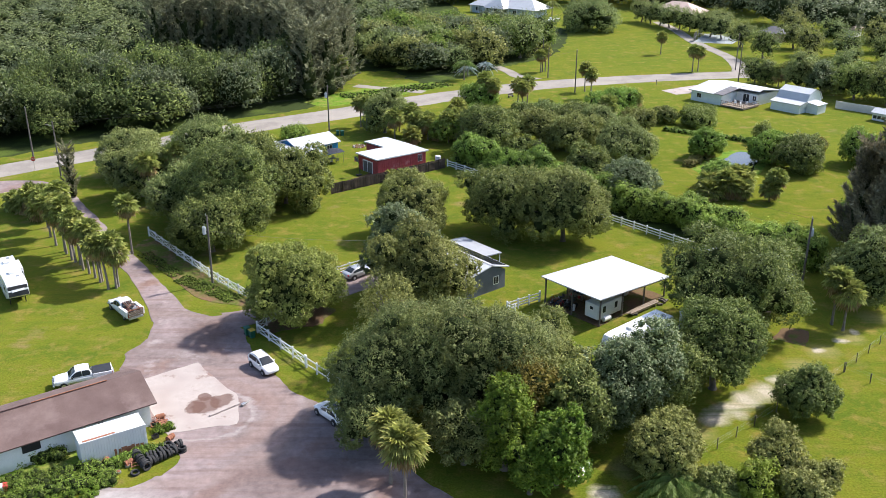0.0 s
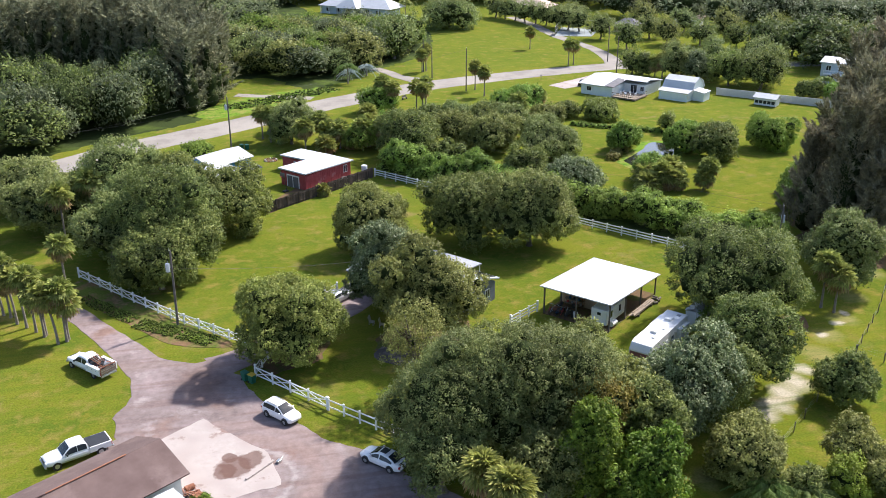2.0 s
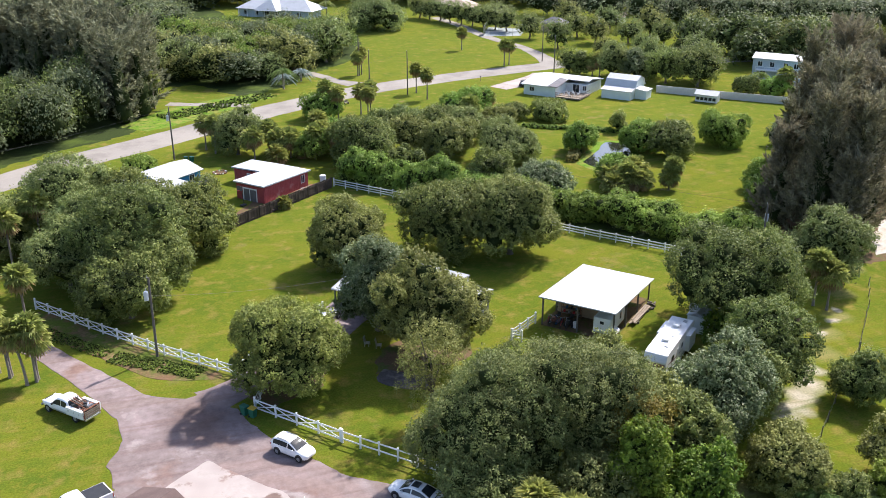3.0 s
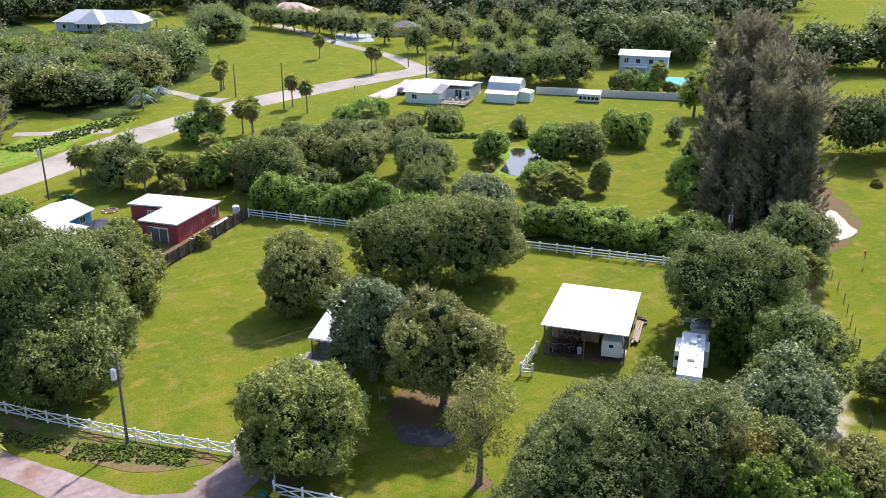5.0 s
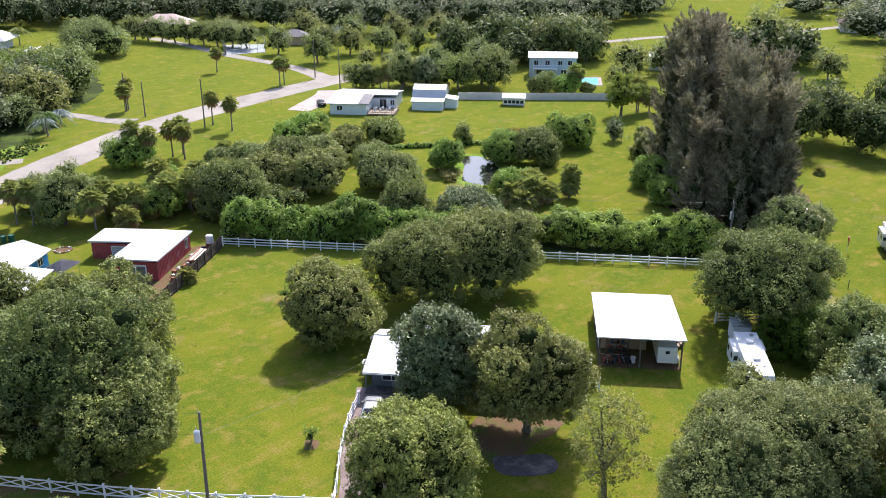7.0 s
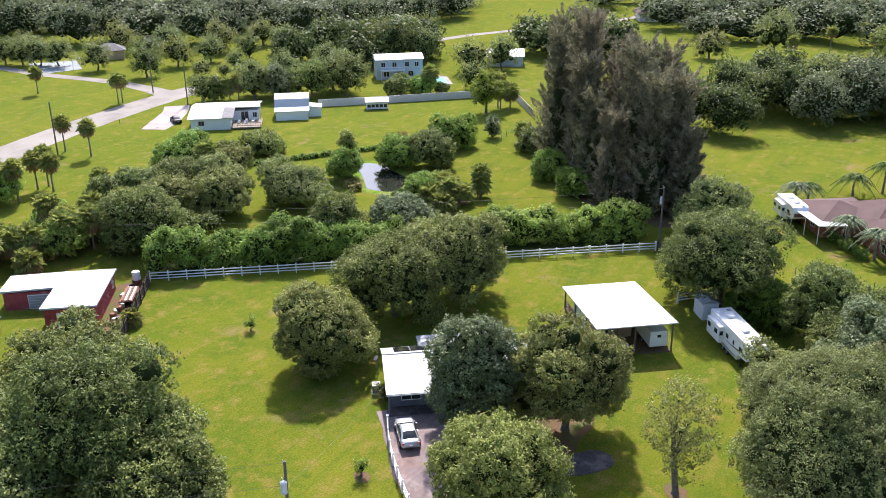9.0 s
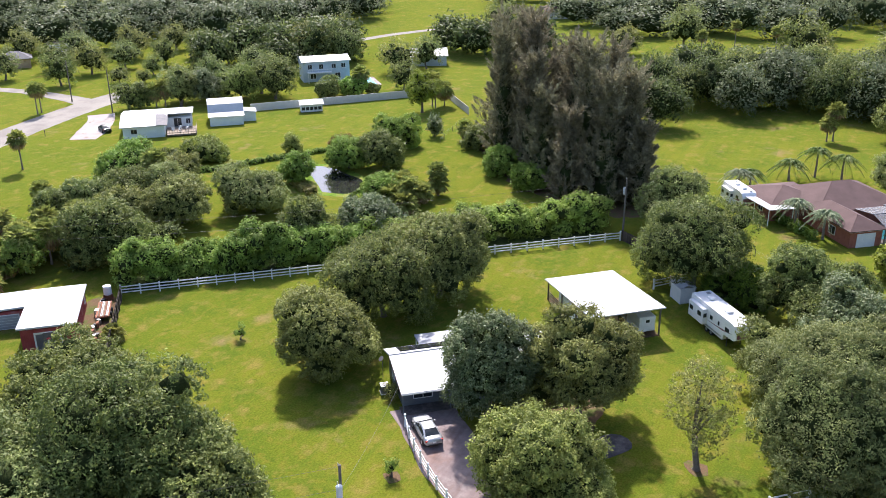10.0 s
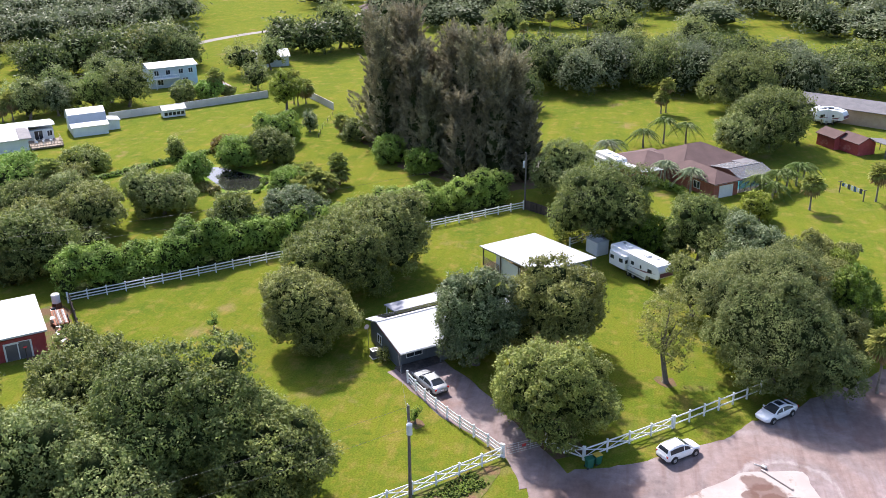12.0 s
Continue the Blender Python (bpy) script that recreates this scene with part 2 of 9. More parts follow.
BROWN_LEAF = foliage("bronze_leaves", (0.108, 0.088, 0.020), (0.176, 0.135, 0.030), (0.257, 0.203, 0.054))
PINE = foliage("casuarina_needles", (0.144, 0.138, 0.089), (0.222, 0.209, 0.134), (0.345, 0.308, 0.188), spec=0.1, through_light=0.15, tint=0.04)
PINE_DARK = foliage("dark_pine_needles", (0.126, 0.133, 0.081), (0.193, 0.198, 0.121), (0.301, 0.295, 0.178), spec=0.1, through_light=0.15, tint=0.0)
JUNGLE = foliage("scrub_leaves", (0.099, 0.124, 0.046), (0.158, 0.186, 0.07), (0.232, 0.256, 0.108))
PALM_YELLOW = foliage("yellowing_fronds", (0.174, 0.196, 0.054), (0.286, 0.3, 0.087), (0.426, 0.414, 0.14))
PALM = foliage("sabal_fronds", (0.156, 0.188, 0.054), (0.263, 0.294, 0.084), (0.413, 0.425, 0.146))
PALM_DEAD = foliage("dead_fronds", (0.250, 0.175, 0.075), (0.325, 0.237, 0.112), (0.400, 0.312, 0.163))
QUEEN = foliage("feather_fronds", (0.079, 0.13, 0.029), (0.135, 0.194, 0.043), (0.206, 0.259, 0.072))
SILVER = foliage("silver_fronds", (0.200, 0.263, 0.250), (0.300, 0.362, 0.350), (0.425, 0.475, 0.450))
SILVER_GREEN = foliage("silver_green_fronds", (0.15, 0.19, 0.1), (0.23, 0.27, 0.15), (0.34, 0.38, 0.24))
REED = foliage("reeds", (0.150, 0.163, 0.037), (0.225, 0.213, 0.062), (0.312, 0.275, 0.112))
# near-black green: the shade deep inside the foliage, put into the colour
INNER_SHADE = surf("inner_foliage_shade", (0.022, 0.031, 0.01), (0.038, 0.052, 0.016), 1.2, 6.0, 0.9, bump=0.8, spec=0.05, bump_dist=0.15)
BARK = surf("bark", (0.1, 0.08, 0.062), (0.17, 0.145, 0.12), 2.0, 14.0, 0.9, bump=0.6)
PALM_BARK = surf("palm_bark", (0.17, 0.145, 0.12), (0.26, 0.225, 0.19), 3.0, 16.0, 0.9, bump=0.5)
POLE_WOOD = surf("weathered_pole", (0.1, 0.085, 0.075), (0.16, 0.14, 0.125), 2.0, 18.0, 0.9)

WHITE_ROOF = surf("white_metal_roof", (0.46, 0.475, 0.49), (0.52, 0.53, 0.545), 0.6, 14.0, 0.5, bump=0.04, spec=0.35, stain=(0.4, 0.41, 0.415))
GREY_ROOF = surf("grey_metal_roof", (0.12, 0.115, 0.122), (0.165, 0.155, 0.16), 0.8, 12.0, 0.7, spec=0.2, bump=0.05)
PORCH_ROOF = surf("pale_grey_metal_sheet", (0.3, 0.31, 0.335), (0.36, 0.37, 0.4), 0.8, 12.0, 0.5, bump=0.05)
WHITE = surf("white_vinyl", (0.72, 0.73, 0.74), (0.8, 0.8, 0.8), 1.5, 25.0, 0.5, bump=0.05, vary=0.05)
WHITE_WALL = surf("white_siding", (0.66, 0.68, 0.68), (0.75, 0.76, 0.75), 0.8, 20.0, 0.6, bump=0.08, stain=(0.6, 0.61, 0.58))
MINT = surf("pale_mint_siding", (0.64, 0.71, 0.69), (0.72, 0.77, 0.75), 0.8, 20.0, 0.6, bump=0.08)
RED = surf("red_boards", (0.29, 0.04, 0.045), (0.38, 0.075, 0.075), 1.2, 12.0, 0.75, bump=0.2, stain=(0.42, 0.18, 0.17), vary=0.1)
BLUE = surf("blue_siding", (0.012, 0.17, 0.42), (0.02, 0.22, 0.5), 1.0, 16.0, 0.6, bump=0.1)
BLUE_GREY = surf("blue_grey_siding", (0.4, 0.47, 0.52), (0.48, 0.55, 0.6), 1.0, 16.0, 0.6, bump=0.1)
HOUSE_GREY = surf("slate_grey_siding", (0.1, 0.115, 0.14), (0.135, 0.15, 0.175), 1.0, 16.0, 0.65, bump=0.1)
SHINGLE = surf("brown_shingles", (0.1, 0.062, 0.055), (0.15, 0.1, 0.088), 0.5, 22.0, 0.9, bump=0.5, stain=(0.165, 0.115, 0.103))
SHINGLE_RED = surf("red_brown_shingles", (0.078, 0.042, 0.038), (0.108, 0.062, 0.056), 0.5, 22.0, 0.9, bump=0.4)
BRICK = surf("red_brick", (0.27, 0.085, 0.06), (0.35, 0.13, 0.09), 2.0, 18.0, 0.85, bump=0.3)
TAN = surf("tan_siding", (0.42, 0.3, 0.2), (0.5, 0.37, 0.25), 1.0, 18.0, 0.8)
SOLAR = surf("solar_glass", (0.012, 0.014, 0.02), (0.02, 0.022, 0.03), 1.0, 20.0, 0.15, bump=0.0)
DARK_WOOD = surf("dark_fence_boards", (0.05, 0.036, 0.03), (0.09, 0.065, 0.052), 1.5, 18.0, 0.9, bump=0.4, vary=0.35)
WOOD = surf("weathered_timber", (0.2, 0.15, 0.11), (0.29, 0.23, 0.17), 2.0, 18.0, 0.85, vary=0.2)
# near-black colour that stands for an unlit inside
DARK = surf("unlit_inside", (0.012, 0.012, 0.013), (0.02, 0.02, 0.021), 2.0, 20.0, 0.8, bump=0.0)
GLASS = surf("dark_window_glass", (0.02, 0.025, 0.03), (0.03, 0.036, 0.042), 1.0, 10.0, 0.08, bump=0.0, spec=0.4)
PAINT_WHITE = surf("white_car_paint", (0.74, 0.75, 0.76), (0.8, 0.8, 0.8), 1.0, 30.0, 0.18, bump=0.0, spec=0.6)
PAINT_SILVER = surf("silver_car_paint", (0.42, 0.43, 0.44), (0.48, 0.49, 0.5), 1.0, 30.0, 0.25, 0.5, bump=0.0)
GELCOAT = surf("white_fibreglass", (0.72, 0.73, 0.72), (0.8, 0.8, 0.79), 0.8, 20.0, 0.3, bump=0.0, stain=(0.66, 0.66, 0.63))
TRANSFORMER = surf("pale_grey_enamel", (0.5, 0.52, 0.55), (0.56, 0.58, 0.6), 1.0, 20.0, 0.4, bump=0.0)
BLACK_PLASTIC = surf("black_plastic", (0.018, 0.018, 0.02), (0.03, 0.03, 0.032), 2.0, 30.0, 0.5, bump=0.05)
RUBBER = surf("tyre_rubber", (0.016, 0.016, 0.017), (0.035, 0.034, 0.034), 3.0, 30.0, 0.85, bump=0.2, vary=0.3)
STEEL = surf("grey_steel", (0.4, 0.41, 0.42), (0.5, 0.51, 0.52), 2.0, 30.0, 0.35, 0.8, bump=0.05)
RUST = surf("rusty_steel", (0.2, 0.075, 0.04), (0.32, 0.14, 0.08), 3.0, 25.0, 0.9, bump=0.4)
RED_PAINT = surf("red_paint", (0.45, 0.04, 0.035), (0.55, 0.06, 0.05), 2.0, 25.0, 0.5)
TAIL_RED = surf("red_lens", (0.35, 0.01, 0.012), (0.4, 0.015, 0.015), 2.0, 25.0, 0.2, bump=0)
LENS = surf("clear_lens", (0.6, 0.62, 0.64), (0.7, 0.72, 0.73), 2.0, 25.0, 0.12, bump=0)
GREEN_BIN = surf("green_bin_plastic", (0.012, 0.1, 0.06), (0.018, 0.13, 0.08), 2.0, 25.0, 0.5)
YELLOW_LID = surf("yellow_lid_plastic", (0.5, 0.33, 0.03), (0.58, 0.4, 0.05), 2.0, 25.0, 0.5)
STRIPE = surf("maroon_stripe", (0.16, 0.06, 0.075), (0.2, 0.08, 0.095), 2.0, 25.0, 0.4, bump=0)
STONE = surf("concrete_wall", (0.52, 0.5, 0.47), (0.62, 0.6, 0.57), 0.5, 12.0, 0.85, bump=0.2, stain=(0.42, 0.4, 0.36))
POOL = surf("pool_water", (0.06, 0.36, 0.42), (0.09, 0.42, 0.47), 0.5, 3.0, 0.3, bump=0.1, spec=0.2)
WATER = surf("pond_water", (0.02, 0.022, 0.018), (0.035, 0.036, 0.028), 0.3, 2.0, 0.04, bump=0.06, spec=1.0, bump_dist=0.03)
COURT = surf("court_surface", (0.24, 0.27, 0.275), (0.29, 0.32, 0.325), 0.2, 8.0, 0.9)
JUNK_BLUE = surf("faded_blue", (0.03, 0.09, 0.2), (0.05, 0.13, 0.26), 3.0, 25.0, 0.6)
CANVAS = surf("dark_canvas", (0.045, 0.05, 0.075), (0.07, 0.075, 0.1), 2.0, 25.0, 0.8)


def screen_mat():
    """Fine insect mesh: part see-through."""
    m, n, l = nodes_of("insect_screen")
    p = n["Principled BSDF"]
    p.inputs["Base Color"].default_value = (0.2, 0.2, 0.21, 1)
    p.inputs["Roughness"].default_value = 0.7
    tr = n.new("ShaderNodeBsdfTransparent")
    mx = n.new("ShaderNodeMixShader")
    mx.inputs[0].default_value = 0.45
    l.new(tr.outputs[0], mx.inputs[1])
    l.new(p.outputs[0], mx.inputs[2])
    l.new(mx.outputs[0], n["Material Output"].inputs["Surface"])
    return m


SCREEN = screen_mat()

from mathutils import geometry

# ---- building blocks ----
AX = -50.0                                     # bearing of the lots' long fences
UX, UY = math.cos(radians(AX)), math.sin(radians(AX))


def at(x, y, rz=0.0, z=0.0):
    return pose(x, y, z, 0, 0, rz)


def thing(name, label, category, m=None, group="", kind=""):
    ob = new(name)
    ob.empty_display_size = 0.3
    if m is not None:
        ob.matrix_world = m
    return tagged(ob, label, category, group, kind)


def part(name, bm, material, parent=None, label="", m=None, smooth=False):
    """Link a bmesh, or a mesh that is there already, as one mesh object under a thing or a part."""
    if isinstance(bm, bmesh.types.BMesh):
        bmesh.ops.recalc_face_normals(bm, faces=bm.faces[:])
        me = bpy.data.meshes.new(name)
        bm.to_mesh(me)
        bm.free()
        me.materials.append(material)
        if smooth:
            me.polygons.foreach_set("use_smooth", [True] * len(me.polygons))
    else:
        me = bm
    ob = new(name, me)
    if parent is not None:
        ob.parent = parent
    if m is not None:
        ob.matrix_local = m
    if label:
        ob["label"] = label
    return ob


def box(sx, sy, sz, cx=0.0, cy=0.0, cz=0.0, bevel=0.0, rz=0.0, bm=None, rx=0.0, ry=0.0):
    bm = bm or bmesh.new()
    made = bmesh.ops.create_cube(bm, size=1.0, matrix=pose(cx, cy, cz, rx, ry, rz) @ Matrix.Diagonal((sx, sy, sz, 1)))
    if bevel:
        edges = list({e for v in made["verts"] for e in v.link_edges})
        bmesh.ops.bevel(bm, geom=edges, offset=bevel, segments=2, affect="EDGES", profile=0.5)
    return bm


def rod(p0, p1, r0, r1=None, n=8, bm=None):
    bm = bm or bmesh.new()
    p0, p1 = Vector(p0), Vector(p1)
    d = p1 - p0
    m = Matrix.Translation((p0 + p1) / 2) @ d.to_track_quat("Z", "Y").to_matrix().to_4x4()
    bmesh.ops.create_cone(bm, cap_ends=True, segments=n, radius1=r0, radius2=r0 if r1 is None else r1, depth=d.length, matrix=m)
    return bm


def prism(profile, y0, y1, bm=None, bevel=0.0):
    """A side profile of (x, z), drawn out from y0 to y1."""
    bm = bm or bmesh.new()
    a = [bm.verts.new((x, y0, z)) for x, z in profile]
    b = [bm.verts.new((x, y1, z)) for x, z in profile]
    n = len(profile)
    fs = [bm.faces.new(a), bm.faces.new(b[::-1])]
    for i in range(n):
        fs.append(bm.faces.new((a[i], b[i], b[(i + 1) % n], a[(i + 1) % n])))
    if bevel:
        edges = list({e for f in fs for e in f.edges})
        bmesh.ops.bevel(bm, geom=edges, offset=bevel, segments=2, affect="EDGES", profile=0.5)
    return bm


def slab(pts, t, bm=None):
    """A flat pane through the given corners, t thick, standing proud on its normal's side."""
    bm = bm or bmesh.new()
    pts = [Vector(p) for p in pts]
    nrm = (pts[1] - pts[0]).cross(pts[2] - pts[0]).normalized() * t
    a = [bm.verts.new(p - nrm * 0.5) for p in pts]
    b = [bm.verts.new(p + nrm) for p in pts]
    k = len(pts)
    bm.faces.new(a[::-1])
    bm.faces.new(b)
    for i in range(k):
        bm.faces.new((a[i], a[(i + 1) % k], b[(i + 1) % k], b[i]))
    return bm


def loft(rings, bm=None):
    bm = bm or bmesh.new()
    rows = [[bm.verts.new(p) for p in r] for r in rings]
    n = len(rows[0])
    for a, b in zip(rows, rows[1:]):
        for i in range(n):
            bm.faces.new((a[i], a[(i + 1) % n], b[(i + 1) % n], b[i]))
    bm.faces.new(rows[0][::-1])
    bm.faces.new(rows[-1])
    return bm


def np_mesh(name, verts, tris, mats, index=None, smooth=False):
    me = bpy.data.meshes.new(name)
    n, k = len(verts), len(tris)
    me.vertices.add(n)
    me.vertices.foreach_set("co", np.asarray(verts, dtype=np.float32).ravel())
    me.loops.add(k * 3)
    me.loops.foreach_set("vertex_index", np.asarray(tris, dtype=np.int32).ravel())
    me.polygons.add(k)
    me.polygons.foreach_set("loop_start", np.arange(0, k * 3, 3, dtype=np.int32))
    for m in mats:
        me.materials.append(m)
    if index is not None:
        me.polygons.foreach_set("material_index", np.asarray(index, dtype=np.int32))
    me.update(calc_edges=True)
    if smooth:
        me.polygons.foreach_set("use_smooth", [True] * k)
    return me


def smooth_line(pts, step=2.0):
    """A rounded line through the points, in steps of about that many metres."""
    p = np.array(pts, float)
    q = np.vstack([2 * p[0] - p[1], p, 2 * p[-1] - p[-2]])
    out = []
    for i in range(1, len(q) - 2):
        k = max(2, int(np.linalg.norm(q[i + 1] - q[i]) / step))
        for s in np.linspace(0, 1, k, endpoint=False):
            a, b, c, d = q[i - 1], q[i], q[i + 1], q[i + 2]
            out.append(0.5 * (2 * b + (c - a) * s + (2 * a - 5 * b + 4 * c - d) * s * s + (3 * b - a - 3 * c + d) * s ** 3))
    out.append(p[-1])
    return np.array(out)


def strip(name, line, width, z, material, ragged=0.0, label="", category="road", seed=1, thick=0.05):
    """A way along a line, as a thin layer with uneven edges."""
    rng = np.random.default_rng(seed)
    c = smooth_line(line, 0.9)
    d = np.gradient(c, axis=0)
    d /= np.linalg.norm(d, axis=1)[:, None]
    nrm = np.stack([-d[:, 1], d[:, 0]], 1)
    w = np.interp(np.linspace(0, 1, len(c)), np.linspace(0, 1, len(width)), width) if isinstance(width, (list, tuple)) else np.full(len(c), width)
    wob = lambda: np.convolve(rng.normal(0, ragged, len(c) + 2), [0.25, 0.5, 0.25], "valid")
    left, right = c + nrm * (w / 2 + wob())[:, None], c - nrm * (w / 2 + wob())[:, None]
    bm = bmesh.new()
    rows = []
    for a, b in zip(left, right):
        rows.append([bm.verts.new((*a, z - thick)), bm.verts.new((*(a * 0.985 + b * 0.015), z)), bm.verts.new((*(a * 0.5 + b * 0.5), z + 0.01)), bm.verts.new((*(b * 0.985 + a * 0.015), z)), bm.verts.new((*b, z - thick))])
    for r, s in zip(rows, rows[1:]):
        for i in range(4):
            bm.faces.new((r[i], r[i + 1], s[i + 1], s[i]))
    ob = part(name, bm, material)
    for f in ob.data.polygons:
        if f.normal.z < 0:
            ob.data.flip_normals()
            break
    return tagged(ob, label, category, kind="structure")


def patch(name, outline, z, material, ragged=0.3, label="", category="ground", seed=1, thick=0.05, kind="structure"):
    """A thin layer of ground with a rounded, uneven edge."""
    rng = np.random.default_rng(seed)
    c = smooth_line(list(outline) + [outline[0]], 0.7)[:-1]
    wob = rng.normal(0, ragged, c.shape)
    c = c + (wob + 1.2 * np.roll(wob, 1, 0) + np.roll(wob, 2, 0)) * 0.34
    vv, _, ff, _, _, _ = geometry.delaunay_2d_cdt([Vector(p) for p in c], [], [list(range(len(c)))], 1, 1e-4)
    bm = bmesh.new()
    top = [bm.verts.new((p[0], p[1], z)) for p in vv]
    for f in ff:
        try:
            bm.faces.new([top[k] for k in f])
        except ValueError:
            pass
    rim = [e for e in bm.edges if e.is_boundary]
    mid = c.mean(0)
    low = {}
    for e in rim:
        for v in e.verts:
            if v not in low:
                low[v] = bm.verts.new((v.co.x + (v.co.x - mid[0]) * 0.004, v.co.y + (v.co.y - mid[1]) * 0.004, z - thick))
    for e in rim:
        a, b = e.verts
        bm.faces.new((a, b, low[b], low[a]))
    for v in [v for v in bm.verts if not v.link_faces]:
        bm.verts.remove(v)
    return tagged(part(name, bm, material), label, category, kind=kind)


def squared(pts):
    """The outline with points set close beside each corner, so that it stays square there."""
    out = []
    for i, p in enumerate(pts):
        a, b = pts[i - 1], pts[(i + 1) % len(pts)]
        out += [tuple(u + (v - u) * k for u, v in zip(p, q)) for q, k in ((a, 0.3), (a, 0.03))] + [p] + [tuple(u + (v - u) * k for u, v in zip(p, b)) for k in (0.03, 0.3)]
    return out


# ---- ground ----
bm = bmesh.new()
xs = [-4000, -1500, -600, -300, -150, 0, 150, 300, 600, 1500, 4000]
vs = [[bm.verts.new((x, y + 150, 0)) for x in xs] for y in xs]
for a, b in zip(vs, vs[1:]):
    for i in range(len(xs) - 1):
        bm.faces.new((a[i], a[i + 1], b[i + 1], b[i]))
tagged(part("ground", bm, GRASS), "bright green mown lawn with yellowish and worn patches", "grass", kind="structure")

strip("road", [(-140, 110), (-80.8, 160.6), (-57, 179.5), (-43, 191.6), (-23, 205), (-6.5, 217.5), (7, 226), (25, 235.8), (48, 243), (66, 247), (84, 250), (98, 250), (120, 244), (160, 236)], [8.2, 8.2, 8.2, 9.5, 10, 9.5, 9, 8, 7], 0.05, ROAD, 0.12, "pale grey asphalt road curving past the lawns", "road")
strip("lane", [(84, 252), (86, 262), (87, 279), (84, 305), (84, 331), (82, 352)], [6, 4, 4, 4, 4], 0.045, ROAD, 0.15, "narrow pale lane leading to the far house", "road", 2)
strip("side_drive", [(25, 243), (21, 249), (19, 255.5), (16, 262)], [6, 3.6, 3.4, 3.4], 0.045, ROAD, 0.1, "short pale driveway into the scrub", "driveway", 3)
strip("gravel_drive", [(-80, 150), (-72, 151.5), (-65, 147), (-57, 136.5), (-49.5, 126), (-43.3, 117.2), (-39.7, 111.9), (-36.3, 106.4), (-33.9, 102.4), (-31.5, 98.5)], [9, 6.5, 4.5, 4.0, 3.6, 3.2, 3.0, 2.8, 3.6, 5], 0.035, LOT, 0.16, "worn grey drive leading off the dirt yard", "driveway", 4)
patch("dirt_yard", [(-35.4, 101.8), (-34.2, 98), (-33.5, 94), (-34.4, 91), (-34.2, 87.4), (-36, 82), (-34, 76), (-27, 76), (-24.4, 72), (-24, 68.2), (-27, 66.3), (-32, 62.5), (-40, 40), (-5, 36), (2, 52), (1.2, 63.5), (-4.5, 70.5), (-9.2, 76.3), (-13.5, 80.8), (-17.8, 85.7), (-21.6, 92.4), (-23.6, 97.6), (-24.8, 100.4), (-27.3, 100.4), (-29.8, 101.4), (-32.2, 103.4)], 0.03, LOT, 0.5, "dusty pinkish-grey packed dirt yard with wheel tracks", "dirt yard", 5)
strip("house_drive", [(-25.5, 98.6), (-21, 101), (-16.5, 105.5), (-11.6, 110.0), (-8.2, 113.3), (-6.2, 115.2)], [5, 3.6, 4.8, 6.2, 6.6, 6.6], 0.045, LOT, 0.15, "dusty gravel drive up to the grey house", "driveway", 6)
patch("concrete_pad", [(-31.6, 84.4), (-30.3, 85.4), (-29, 86.4), (-27.6, 87.4), (-26.3, 88.3), (-25.2, 87), (-23.4, 84.8), (-21.8, 82.8), (-20.4, 81.1), (-19.9, 78.5), (-19.5, 76), (-21.2, 75.6), (-23, 75.2), (-26.3, 74.5), (-27.8, 77), (-29.3, 79.7), (-30.4, 82)], 0.05, SLAB, 0.1, "cracked pale concrete pad with brown puddle stains", "concrete", 7)
patch("bare_earth", [(38.8, 93.4), (41.2, 96.6), (43.6, 95.6), (42.0, 92.4)], 0.02, MULCH, 0.3, "dark bare earth by the track", "soil", 35)
patch("sand_apron", [(66.5, 107.7), (70, 112), (75.5, 117.5), (80, 119.7), (80.5, 116), (77.5, 111.5), (74.5, 108.3)], 0.04, PALE_SAND, 0.25, "bare pale sand at the end of the track", "sand", 9)
patch("ditch", [(-44.0, 122.5), (-40.6, 118.2), (-35.2, 110.8), (-30.6, 105.6), (-27.2, 103.8), (-24.6, 103.0), (-23.4, 103.8), (-26.4, 107.3), (-30.2, 111.2), (-37, 119.8), (-43, 126.4)], 0.03, DITCH, 0.25, "roadside strip of brown litter and weeds", "verge", 10)
patch("leaf_litter", [(-4.5, 86.8), (-6.0, 86.6), (-6.7, 87.9), (-5.8, 89.0), (-4.4, 88.7)], 0.02, MULCH, 0.3, "brown leaf litter round a tree trunk", "leaf litter", 11)
patch("leaf_litter", [(-8, 98.5), (-3, 97.5), (2, 99), (4, 103), (1, 106), (-4, 105), (-7, 102)], 0.018, MULCH, 0.5, "brown leaf litter in the shade of the oaks", "leaf litter", 12)
patch("leaf_litter", [(-14.0, 98.2), (-20, 95.5), (-22, 99), (-17.5, 102.5), (-12.8, 101.5)], 0.018, MULCH, 0.4, "leaf litter under the drive oak", "leaf litter", 13)
patch("forest_floor", [(-140, 134), (-86, 169), (-76, 178), (-60, 188), (-47, 200), (-36, 207), (-29, 216), (-28, 250), (-14, 255), (-5, 240), (5, 245), (18, 262), (30, 275), (38, 292), (44, 330), (34, 352), (10, 365), (0, 420), (-60, 600), (-400, 600), (-500, 300)], 0.02, SHADED_FLOOR, 0.6, "scrub floor of the woods with shade put into its colour", "woodland floor", 14)
# dark strip that paints the hedge's shade on the soil
strip("hedge_floor", [(3.5, 165), (14, 156), (26, 142), (43, 122), (50, 113)], 5.0, 0.02, SHADED_FLOOR, 0.4, "bare soil under the hedge with shade put into its colour", "soil", 15)
